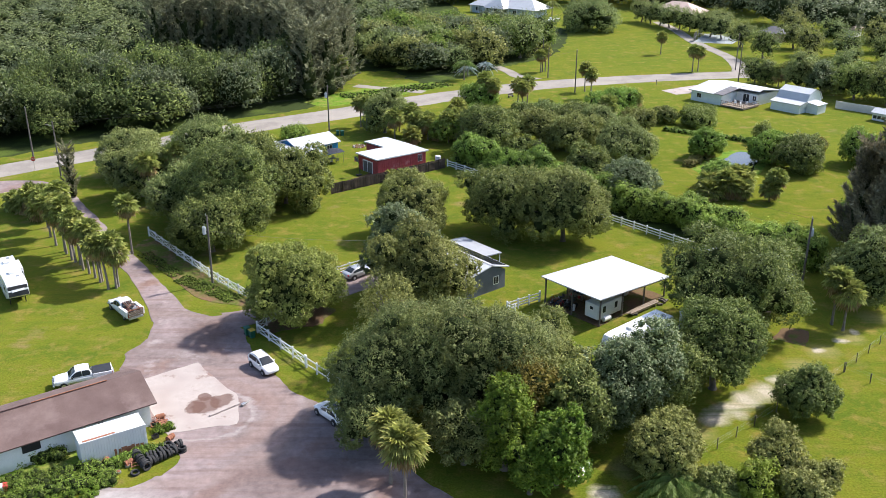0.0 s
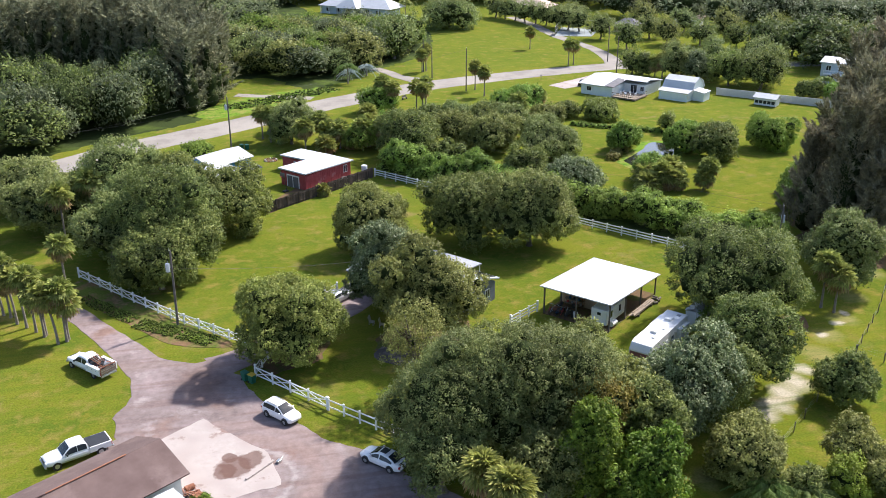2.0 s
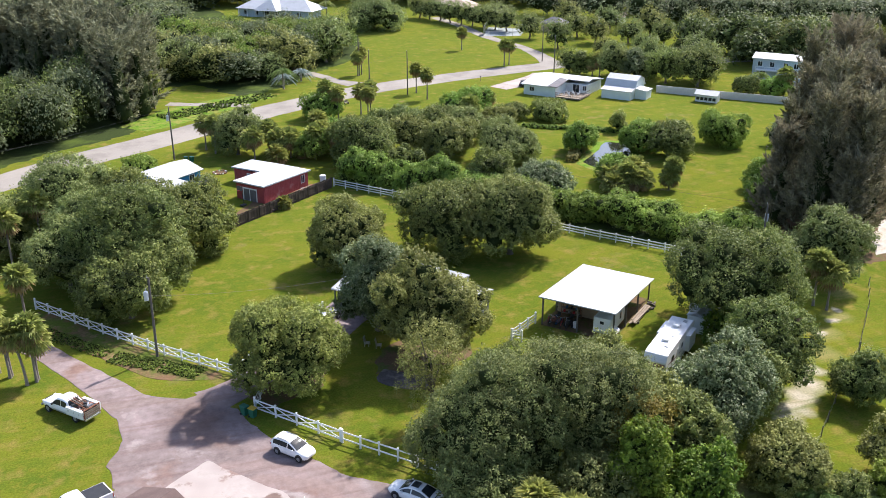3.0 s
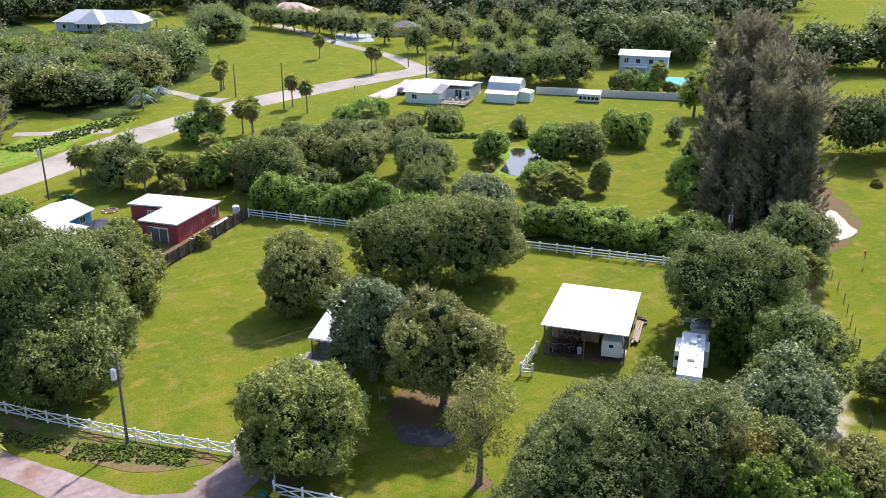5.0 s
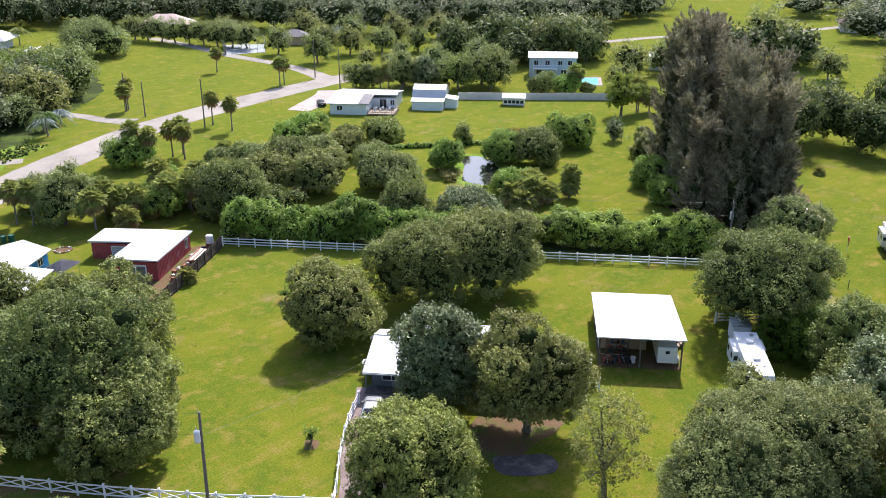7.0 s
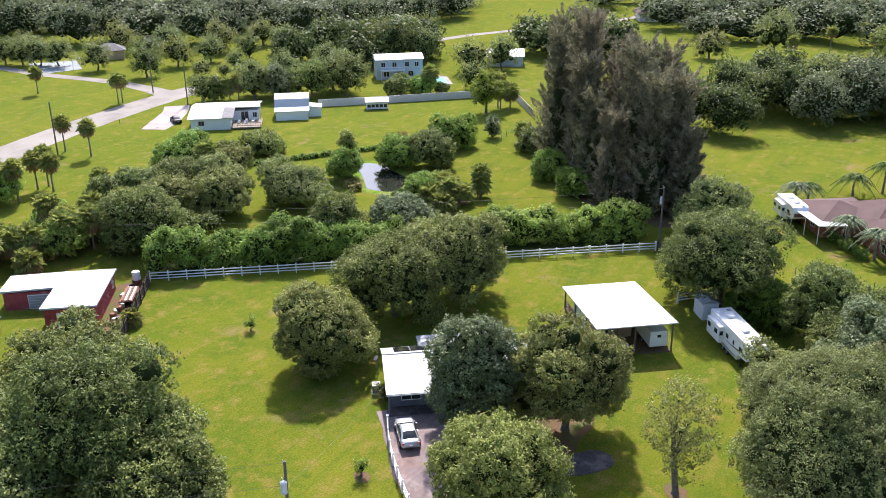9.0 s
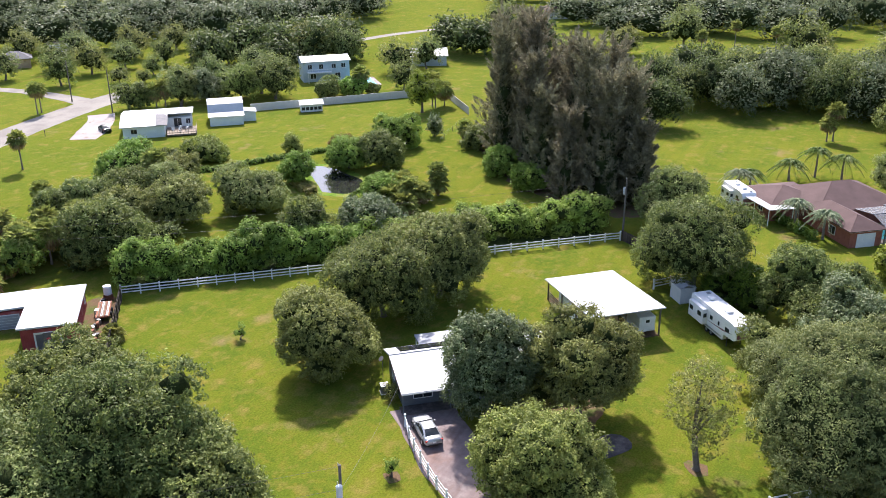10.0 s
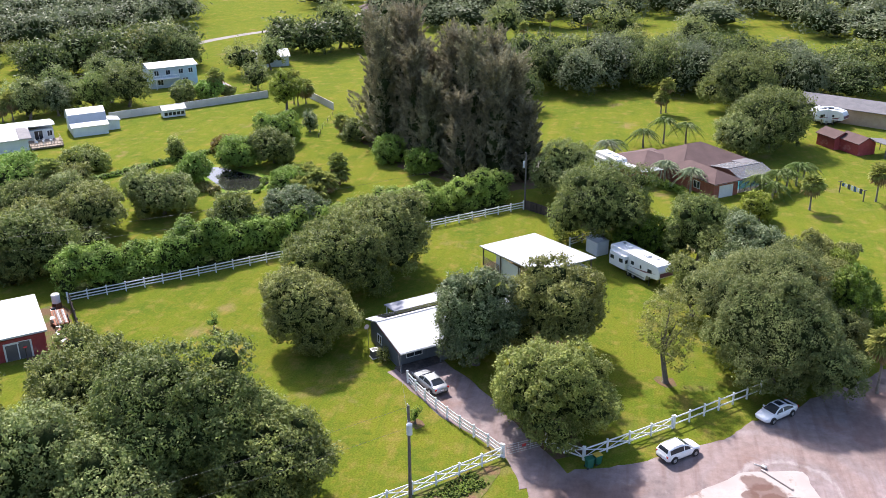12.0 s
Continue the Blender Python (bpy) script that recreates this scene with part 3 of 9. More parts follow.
patch("pine_floor", [(56, 112), (60, 124), (66, 134), (74, 140), (86, 149), (95, 152), (97, 142), (88, 122), (78, 110), (64, 106)], 0.02, MULCH, 0.6, "brown needle litter under the tall pines", "leaf litter", 16)
patch("concrete_slab", [(-6.9, 99.2), (-3.0, 96.2), (-4.6, 93.9), (-8.2, 97.0)], 0.06, WET_SHADED_SLAB, 0.08, "small dark weathered concrete slab in the grass", "slab", 17)
strip("patio_drive", [(57.5, 227), (64, 230.5), (72, 236), (76, 240)], [5.5, 6.5, 6, 6], 0.05, SLAB, 0.12, "white concrete parking apron by the white house", "driveway", 18)
strip("far_road", [(140, 246), (170, 243), (199, 236.5), (215.5, 229.3), (230, 220.5), (262, 205), (330, 190)], 4.0, 0.04, ROAD, 0.1, "thin grey road far off", "road", 19)
strip("weed_verge", [(-30, 214), (-18, 226), (-8, 233), (2, 238)], [8, 14, 12, 6], 0.02, ROUGH_GRASS, 0.5, "rough weedy verge by the road", "verge", 20)
strip("old_track", [(-22, 236), (-13, 232), (-4, 228)], 3.2, 0.04, ROAD, 0.3, "overgrown broken asphalt spur", "track", 21)
patch("bare_earth", [(-17.5, 147.5), (-14.5, 157), (-3.2, 165), (0.5, 162.4), (-8.5, 155)], 0.02, MULCH, 0.3, "bare earth between the barn and the board fence", "soil", 22)
patch("garage_verge", [(-28, 72), (-31, 66.5), (-36, 62), (-44, 60), (-46, 68), (-38, 71), (-31, 74.5)], 0.035, ROUGH_GRASS, 0.3, "weedy ground beside the shed", "verge", 23)

# pond: mud bank, then the water lying in it
patch("pond_bank", [(47, 161), (48.3, 156), (55.0, 154.6), (59.4, 160), (62.4, 167.5), (62.5, 172), (58.5, 174), (53.5, 169)], 0.02, ROUGH_GRASS, 0.3, "rough grassy pond bank", "bank", 24)
patch("pond", [(48.4, 162), (49.3, 157.4), (54.6, 156.0), (58.0, 161.2), (61.4, 168.6), (60.8, 171.6), (58.0, 172), (54.2, 167.3)], 0.04, WATER, 0.15, "small still pond reflecting the pale sky", "pond", 25)


# ---- fences ----
def unit_box_mesh(name, material, bevel=0.0):
    bm = box(1, 1, 1, bevel=bevel)
    bmesh.ops.recalc_face_normals(bm, faces=bm.faces[:])
    me = bpy.data.meshes.new(name)
    bm.to_mesh(me)
    bm.free()
    me.materials.append(material)
    return me


def beam(name, me, p, q, w, h, parent):
    """A straight piece from p to q on a shared unit mesh: w across, h high."""
    p, q = Vector(p), Vector(q)
    d = q - p
    m = Matrix.Translation((p + q) / 2) @ pose(0, 0, 0, 0, -math.degrees(math.asin(d.z / d.length)), math.degrees(math.atan2(d.y, d.x))) @ Matrix.Diagonal((d.length, w, h, 1))
    ob = part(name, me, None, parent)
    ob.matrix_local = m
    return ob


def post_mesh(material, size, height):
    bm = box(size, size, height, 0, 0, height / 2, 0.008)
    box(size + 0.05, size + 0.05, 0.05, 0, 0, height + 0.025, 0.015, bm=bm)
    bmesh.ops.create_cone(bm, cap_ends=True, segments=4, radius1=(size + 0.02) * 0.7, radius2=0.01, depth=0.06, matrix=pose(0, 0, height + 0.08, 0, 0, 45))
    me = bpy.data.meshes.new("post")
    bm.to_mesh(me)
    bm.free()
    me.materials.append(material)
    return me


RAIL_WHITE = unit_box_mesh("rail", WHITE)
POST_WHITE = post_mesh(WHITE, 0.15, 1.38)
POST_END = post_mesh(WHITE, 0.18, 1.44)


def rail_fence(label, line, spacing=2.4, style="three", rounded=False, top=1.25):
    """A white rail fence along a line: posts, rails, crossed braces where style is 'cross'."""
    f = thing("rail_fence", label, "fence", at(0, 0))
    pts = smooth_line(line, 0.6) if rounded else np.array(line, float)
    seg = np.linalg.norm(np.diff(pts, axis=0), axis=1)
    s = np.concatenate([[0], np.cumsum(seg)])
    k = max(1, round(s[-1] / spacing))
    t = np.linspace(0, s[-1], k + 1)
    pos = np.stack([np.interp(t, s, pts[:, 0]), np.interp(t, s, pts[:, 1])], 1)
    for i, p in enumerate(pos):
        d = pos[min(i + 1, k)] - pos[max(i - 1, 0)]
        part("post", POST_END if i in (0, k) else POST_WHITE, None, f, m=at(p[0], p[1], math.degrees(math.atan2(d[1], d[0])) + random.uniform(-1, 1)))
    for a, b in zip(pos, pos[1:]):
        heights = {"three": (0.42, 0.8, top - 0.03), "two": (0.45, top - 0.05), "cross": (0.3, top - 0.05)}[style]
        for z in heights:
            j = random.uniform(-0.012, 0.012)
            beam("rail", RAIL_WHITE, (*a, z + j), (*b, z - j), 0.05, 0.14, f)
        if style == "cross":
            beam("brace", RAIL_WHITE, (*a, 0.34), (*b, top - 0.12), 0.035, 0.1, f)
            beam("brace", RAIL_WHITE, (*a, top - 0.12), (*b, 0.34), 0.045, 0.1, f)
    return f


BACK_A, BACK_B = (1.6, 162.8), (47.0, 109.2)
rail_fence("long white three-rail fence along the hedge", [BACK_A, BACK_B], 2.45)
rail_fence("white fence with crossed braces beside the drive", [(-43.3, 127.2), (-36.2, 118.4), (-29.6, 110.6), (-22.1, 102.9)], 2.4, "cross")
rail_fence("white fence with crossed braces by the gate", [(-19.6, 99.2), (-21.1, 95.6)], 2.0, "cross")
rail_fence("white fence with crossed braces along the dirt yard", [(-21.1, 95.5), (-14.3, 87.4)], 2.4, "cross")
rail_fence("white two-rail fence along the dirt yard", [(-14.2, 87.2), (-6.0, 78.2)], 2.2, "two")
rail_fence("curved white three-rail fence beside the house drive", [(-10.3, 114.9), (-13.2, 112.6), (-17.2, 108.6), (-20.4, 104.8), (-22.0, 103.1)], 2.1, "three", True)
rail_fence("short white rail fence beside the open shed", [(8.6, 101.0), (12.9, 104.0)], 2.0)
rail_fence("short white rail fence corner by the shed", [(9.5, 100.2), (8.6, 101.0)], 1.5)
rail_fence("short white rail fence under the big tree", [(31.8, 100.6), (35.8, 97.2)], 2.2)

# farm gate across the drive
gate = thing("farm_gate", "grey tubular steel gate with a small red sign", "gate", at(-22.0, 102.8, math.degrees(math.atan2(-3.4, 2.3))))
for z in (0.25, 0.5, 0.75, 1.0, 1.25):
    part("bar", rod((0.2, 0, z), (3.9, 0, z), 0.022), STEEL, gate)
for x in (0.2, 1.4, 2.7, 3.9):
    part("upright", rod((x, 0, 0.2), (x, 0, 1.28), 0.025), STEEL, gate)
part("sign", box(0.4, 0.02, 0.28, 2.0, -0.04, 0.85), RED_PAINT, gate, "small red sign plate")
gate = thing("farm_gate", "pale grey tubular gate half hidden by shrubs", "gate", at(11.8, 65.9, 46))
for z in (0.25, 0.5, 0.75, 1.0, 1.25):
    part("bar", rod((0, 0, z), (2.9, 0, z), 0.022), STEEL, gate)
for x in (0, 1.4, 2.9):
    part("upright", rod((x, 0, 0.2), (x, 0, 1.28), 0.025), STEEL, gate)


def board_fence(label, line, height=1.85, board=0.17, rails=True):
    f = thing("board_fence", label, "fence", at(0, 0))
    pts = np.array(line, float)
    for a, b in zip(pts, pts[1:]):
        n = int(np.linalg.norm(b - a) / board)
        d = (b - a) / np.linalg.norm(b - a)
        rz = math.degrees(math.atan2(d[1], d[0]))
        nx, ny = -d[1], d[0]
        for i in range(n):
            p = a + d * board * (i + 0.5)
            ob = part("board", BOARD, None, f)
            ob.matrix_local = at(p[0], p[1], rz, height / 2 + random.uniform(-0.04, 0.04)) @ pose(0, 0, 0, random.uniform(-1, 1), random.uniform(-1, 1), 0) @ Matrix.Diagonal((board * 0.9, 0.022, height, 1))
        for i in range(0, n + 1, 14):
            p = a + d * board * i
            ob = part("post", BOARD, None, f)
            ob.matrix_local = at(p[0] - nx * 0.08, p[1] - ny * 0.08, rz, height * 0.53) @ Matrix.Diagonal((0.11, 0.11, height * 1.06, 1))
        if rails:
            for z in (0.4, height - 0.3):
                beam("rail", BOARD, (a[0] - nx * 0.04, a[1] - ny * 0.04, z), (b[0] - nx * 0.04, b[1] - ny * 0.04, z), 0.04, 0.09, f)
    return f


BOARD = unit_box_mesh("board", DARK_WOOD)


# ---- houses and sheds ----
def window_part(parent, w, h, m, shutters=False, label="white framed window"):
    """A window set on a wall: frame with two panes, standing in the plane y = 0, facing -y."""
    fr = box(w + 0.12, 0.07, 0.07, 0, -0.015, h / 2 + 0.03)
    box(w + 0.12, 0.07, 0.07, 0, -0.015, -h / 2 - 0.03, bm=fr)
    for x in (-w / 2 - 0.03, 0, w / 2 + 0.03):
        box(0.06, 0.068, h, x, -0.015, 0, bm=fr)
    fo = part("window", fr, WHITE, parent, label, m)
    part("pane", box(w / 2 - 0.03, 0.02, h, -w / 4, 0, 0), GLASS, fo)
    part("pane", box(w / 2 - 0.03, 0.02, h, w / 4, 0, 0), GLASS, fo)
    return fo


def seams(parent, p, q, run, n, material):
    """Raised seams on a roof plane: n lines from the edge p-q, each along run."""
    p, q, run = Vector(p), Vector(q), Vector(run)
    me = unit_box_mesh("seam", material)
    for i in range(n + 1):
        a = p.lerp(q, i / n)
        beam("seam", me, a, a + run, 0.035, 0.03, parent)


def roof_plane(bm, a, b, c, d, t=0.1):
    return slab([a, b, c, d], t, bm)


# grey house: x along the front eave, y towards the back
house = thing("house", "slate grey single-storey house with a white metal gable roof", "house", at(-8.9, 116.0, AX))
HL, HD, RY, ZE, ZR = 17.4, 9.2, 6.2, 2.55, 3.75
bm = prism([(0.5, 0.0), (HL - 0.4, 0.0), (HL - 0.4, 2.5), (0.5, 2.5)], 1.9, HD - 0.35)
part("wall", bm, HOUSE_GREY, house)
bm = prism([(5.4, 0.0), (HL - 0.4, 0.0), (HL - 0.4, 2.5), (5.4, 2.5)], 0.7, 1.88)
part("wall", bm, HOUSE_GREY, house)
for x in (0.52, HL - 0.42):
    bm = slab([(x, 0.6, 2.5), (x, HD - 0.35, 2.5), (x, RY, ZR - 0.12)], 0.05)
    part("gable", bm, HOUSE_GREY, house)
bm = bmesh.new()
roof_plane(bm, (0, 0, ZE), (HL, 0, ZE), (HL, RY, ZR), (0, RY, ZR))
roof_plane(bm, (0, RY, ZR), (HL, RY, ZR), (HL, HD, 2.85), (0, HD, 2.85))
roof = part("roof", bm, WHITE_ROOF, house)
seams(roof, (0.1, 0.02, ZE + 0.11), (HL - 0.1, 0.02, ZE + 0.11), (0, RY, ZR - ZE), 28, WHITE_ROOF)
part("ridge_cap", box(HL, 0.3, 0.05, HL / 2, RY, ZR + 0.13), WHITE_ROOF, roof)
for i in range(9):
    x = 1.3 + i * 1.75
    part("solar_panel", slab([(x, RY + 0.35, ZR + 0.1), (x + 1.68, RY + 0.35, ZR + 0.1), (x + 1.68, HD - 0.25, 3.02), (x, HD - 0.25, 3.02)], 0.06), SOLAR, roof, "black solar panel")
for x in (0.25, 5.1):
    part("porch_post", box(0.13, 0.13, 2.5, x, 0.35, 1.25, 0.01), HOUSE_GREY, house)
# the slab's dark colour paints the shade under the eave
part("porch_slab", box(5.4, 1.7, 0.12, 2.8, 1.0, 0.06, 0.02), WET_SHADED_SLAB, house, "porch slab with the porch's shade put into its colour")
part("door", box(0.95, 0.06, 2.05, 4.6, 1.86, 1.1), HOUSE_GREY, house, "dark grey front door")
part("gutter", box(HL, 0.12, 0.1, HL / 2, -0.05, ZE - 0.02), WHITE_ROOF, house)
part("fascia", prism([(0.0, ZE - 0.16), (RY, ZR - 0.16), (RY, ZR - 0.04), (0.0, ZE - 0.04)], -0.03, 0.03), BRICK, house, "dull red trim under the eave", m=pose(0.02, 0, 0, 0, 0, 90))
window_part(house, 1.4, 1.1, pose(7.4, 0.68, 1.45))
window_part(house, 1.4, 1.1, pose(11.4, 0.68, 1.45))
window_part(house, 1.9, 1.2, pose(2.6, 1.88, 1.45))
window_part(house, 0.8, 1.0, pose(HL - 0.38, 7.2, 1.4, 0, 0, 90))
window_part(house, 1.0, 1.0, pose(0.48, 6.4, 1.4, 0, 0, -90))
bm = bmesh.new()
roof_plane(bm, (4.2, HD + 0.1, 2.4), (12.0, HD + 0.1, 2.4), (12.0, HD + 3.8, 2.1), (4.2, HD + 3.8, 2.1))
part("porch_roof", bm, PORCH_ROOF, house, "low pale metal porch roof at the back")
for x in (4.4, 8.1, 11.8):
    part("porch_post", box(0.1, 0.1, 2.1, x, HD + 3.6, 1.05), WHITE, house)
part("vent_pipe", rod((9.2, 3.2, 3.1), (9.2, 3.2, 3.6), 0.06), GREY_ROOF, house)

unit = thing("air_conditioner", "grey outdoor air conditioning unit beside the house", "air conditioner", at(-5.4, 119.9, AX))
part("case", box(0.85, 0.85, 0.9, 0, 0, 0.5, 0.04), GREY_ROOF, unit)
part("lid", box(0.9, 0.9, 0.05, 0, 0, 0.97, 0.02), WHITE, unit, "white top cover")
part("fan_grille", rod((0, 0, 0.99), (0, 0, 1.02), 0.33, n=20), BLACK_PLASTIC, unit)
part("base", box(1.0, 1.0, 0.08, 0, 0, 0.04), STONE, unit)
dish = thing("satellite_dish", "small grey satellite dish on a short pole", "satellite dish", at(-3.4, 121.2, -120))
part("pole", rod((0, 0, 0), (0, 0, 2.6), 0.03), STEEL, dish)
part("dish", rod((0, -0.1, 2.7), (0, -0.16, 2.76), 0.25, 0.32, 16), GREY_ROOF, dish)

# open pole barn: x along the high front edge, y towards the back
shed = thing("pole_barn", "open-sided pole barn with a white metal roof on timber posts", "barn", at(12.9, 103.4, -48.6))
SW, SD, SF, SB = 9.4, 13.9, 3.7, 2.65
bm = bmesh.new()
roof_plane(bm, (0, 0, SF), (SW, 0, SF), (SW, SD, SB), (0, SD, SB), 0.08)
sr = part("roof", bm, WHITE_ROOF, shed)
seams(sr, (0.1, 0.02, SF + 0.09), (SW - 0.1, 0.02, SF + 0.09), (0, SD - 0.04, SB - SF), 20, WHITE_ROOF)
for x in (0.35, 4.7, SW - 0.35):
    for y in (0.6, 4.8, 9.1, SD - 0.5):
        h = SF + (SB - SF) * y / SD
        part("post", box(0.16, 0.16, h, x, y, h / 2, 0.01), POLE_WOOD, shed)
for y in (0.6, 4.8, 9.1, SD - 0.5):
    h = SF + (SB - SF) * y / SD
    part("beam", box(SW - 0.4, 0.08, 0.22, SW / 2, y, h - 0.14), WOOD, shed)
for x in (0.35, SW - 0.35):
    part("purlin", prism([(0.3, SF - 0.3), (SD - 0.3, SB - 0.3), (SD - 0.3, SB - 0.08), (0.3, SF - 0.08)], -0.05, 0.05), WOOD, shed, m=pose(x, 0, 0, 0, 0, 90))
part("inner_wall", box(5.2, 0.08, 2.6, 3.2, 4.7, 1.3), TAN, shed, "pale plywood partition")
part("inner_wall", box(0.08, 5.6, 2.5, 0.55, 7.6, 1.25), WHITE_WALL, shed, "pale side wall")
part("inner_wall", box(0.08, 5.6, 2.4, 5.7, 7.6, 1.2), WHITE_WALL, shed)
part("floor", box(SW - 0.6, SD - 0.8, 0.06, SW / 2, SD / 2, 0.03), MULCH, shed, "bare earth floor")
for i in range(5):
    part("railing", box(0.05, 3.6, 0.12, 0.35, 11.3, 0.35 + i * 0.22), WOOD, shed)

trailer = thing("cargo_trailer", "white enclosed cargo trailer parked in the pole barn", "trailer", at(12.9, 103.4, -48.6) @ pose(7.6, 3.2, 0, 0, 0, 90))
bm = box(4.8, 2.1, 1.9, 0, 0, 1.5, 0.08)
body = part("body", bm, GELCOAT, trailer)
for x in (-1.3, 0.9):
    part("side_window", box(0.5, 0.03, 0.8, x, -1.06, 1.7), GLASS, body)
part("rear_door", box(0.03, 1.6, 1.55, -2.42, 0, 1.45), WHITE, body)
part("rear_window", box(0.03, 0.45, 0.35, -2.44, 0, 1.9), GLASS, body)
for y in (-0.95, 0.95):
    w = part("wheel", rod((0, y - 0.1, 0.33), (0, y + 0.1, 0.33), 0.33, n=18), RUBBER, trailer)
    part("rim", rod((0, y - 0.12, 0.33), (0, y + 0.12, 0.33), 0.18, n=14), STEEL, w)
part("tongue", prism([(2.3, 0.45), (3.5, 0.4), (3.5, 0.5), (2.3, 0.55)], -0.08, 0.08), BLACK_PLASTIC, trailer)

tank = thing("propane_tank", "white horizontal propane tank beside the trailer", "tank", at(20.4, 98.3, 40))
part("shell", rod((-0.55, 0, 0.45), (0.55, 0, 0.45), 0.32, n=16), GELCOAT, tank, smooth=False)
for x in (-0.35, 0.35):
    part("foot", box(0.12, 0.5, 0.2, x, 0, 0.1), RUST, tank)

pile = thing("timber_stack", "stack of long weathered boards beside the pole barn", "timber", at(12.9, 103.4, -48.6) @ pose(9.7, 8.2, 0))
for i in range(9):
    part("plank", box(0.22, 5.5 + random.uniform(-0.8, 0.5), 0.06, (i % 3) * 0.26 - 0.2, random.uniform(-0.3, 0.3), 0.3 + (i // 3) * 0.09, rz=random.uniform(-2, 2)), WOOD, pile)
for y in (-1.8, 1.8):
    part("bearer", box(1.1, 0.15, 0.26, 0, y, 0.13), POLE_WOOD, pile)


def mower(m, material, label):
    t = thing("lawn_mower", label, "mower", m)
    part("deck", box(1.0, 1.1, 0.18, 0.1, 0, 0.3, 0.06), material, t)
    part("hood", box(0.75, 0.5, 0.4, 0.65, 0, 0.65, 0.1), material, t)
    part("seat", box(0.4, 0.45, 0.12, -0.35, 0, 0.75, 0.05), BLACK_PLASTIC, t)
    part("backrest", box(0.1, 0.45, 0.4, -0.55, 0, 0.95, 0.04), BLACK_PLASTIC, t)
    part("steering_wheel", rod((0.1, 0, 0.95), (0.08, 0, 0.98), 0.18, n=14), BLACK_PLASTIC, t)
    for x, r in ((-0.4, 0.28), (0.8, 0.2)):
        for y in (-0.45, 0.45):
            part("wheel", rod((x, y - 0.09, r), (x, y + 0.09, r), r, n=14), RUBBER, t)
    return t


SH = at(12.9, 103.4, -48.6)
mower(SH @ pose(1.6, 1.9, 0.06, 0, 0, 260), RUST, "faded rusty red ride-on mower under the pole barn roof")
mower(SH @ pose(3.3, 2.1, 0.06, 0, 0, 275), BLACK_PLASTIC, "black ride-on mower in the pole barn")
rack = thing("storage_rack", "metal rack cluttered with tools in the pole barn", "rack", SH @ pose(2.6, 4.1, 0.06))
for x in (-1.2, 1.2):
    for y in (-0.25, 0.25):
        part("leg", box(0.05, 0.05, 1.7, x, y, 0.85), RUST, rack)
for z in (0.4, 1.0, 1.6):
    part("shelf", box(2.5, 0.6, 0.04, 0, 0, z), WOOD, rack)
for i in range(7):
    b = thing("storage_box", "small dusty box on the rack", "box", SH @ pose(1.7 + i * 0.3, 4.1, 0.06 + (0.42, 1.02)[i % 2]), "boxes on the rack")
    part("case", box(0.22, 0.3, random.uniform(0.2, 0.4), 0, 0, 0.16, 0.02), (RED_PAINT, JUNK_BLUE, STEEL, BLACK_PLASTIC)[i % 4], b)
random.seed(17)
for i in range(7):
    bk = thing("bicycle", "old bicycle leaning among the clutter in the pole barn", "bicycle", SH @ pose(0.9 + i * 0.42, 1.0 + random.uniform(-0.3, 0.5), 0.06, 0, random.uniform(-10, 10), 80 + random.uniform(-25, 25)), "bicycles in the barn")
    tyre_ring = lambda x: [((x + 0.33 * math.cos(a), 0, 0.34 + 0.33 * math.sin(a)), (x + 0.33 * math.cos(a + 0.524), 0, 0.34 + 0.33 * math.sin(a + 0.524))) for a in (k * 0.524 for k in range(12))]
    for x in (-0.5, 0.52):
        bm = bmesh.new()
        for p, q in tyre_ring(x):
            rod(p, q, 0.022, n=5, bm=bm)
        part("wheel", bm, RUBBER, bk)
    bm = bmesh.new()
    for p, q in (((-0.5, 0, 0.34), (-0.15, 0, 0.8)), ((-0.15, 0, 0.8), (0.38, 0, 0.85)), ((-0.05, 0, 0.36), (0.38, 0, 0.85)), ((-0.5, 0, 0.34), (-0.05, 0, 0.36)), ((-0.05, 0, 0.36), (-0.15, 0, 0.8)), ((0.52, 0, 0.34), (0.36, 0, 0.95))):
        rod(p, q, 0.022, n=6, bm=bm)
    part("frame", bm, (RED_PAINT, STEEL, BLACK_PLASTIC, JUNK_BLUE)[i % 4], bk)
    part("handlebar", rod((0.36, -0.28, 0.98), (0.36, 0.28, 0.98), 0.018, n=6), STEEL, bk)
    part("saddle", box(0.24, 0.13, 0.06, -0.17, 0, 0.88, 0.02), BLACK_PLASTIC, bk)
barrel = thing("white_bucket", "white plastic bucket by the mowers", "bucket", SH @ pose(4.1, 1.6, 0.06))
part("shell", rod((0, 0, 0), (0, 0, 0.7), 0.24, 0.28, 16), WHITE, barrel)
for i in range(6):
    t = thing("firewood_log", "short cut log beside the pole barn", "log", SH @ pose(9.9 + random.uniform(-0.4, 0.4), 11.6 + random.uniform(-1, 1), 0.14, 90, 0, random.uniform(0, 180)), "logs by the barn")
    part("log", rod((0, 0, -0.3), (0, 0, 0.3), 0.14, n=10), BARK, t)

# small white shed beside the motor home
hut = thing("garden_shed", "small white metal shed under the tree", "shed", at(30.3, 96.6, 40))
part("wall", box(2.6, 2.0, 2.1, 0, 0, 1.05), WHITE_WALL, hut)
bm = bmesh.new()
roof_plane(bm, (-1.4, -1.1, 2.1), (1.4, -1.1, 2.1), (1.4, 0, 2.5), (-1.4, 0, 2.5), 0.05)
roof_plane(bm, (-1.4, 0, 2.5), (1.4, 0, 2.5), (1.4, 1.1, 2.1), (-1.4, 1.1, 2.1), 0.05)
part("roof", bm, WHITE_ROOF, hut)
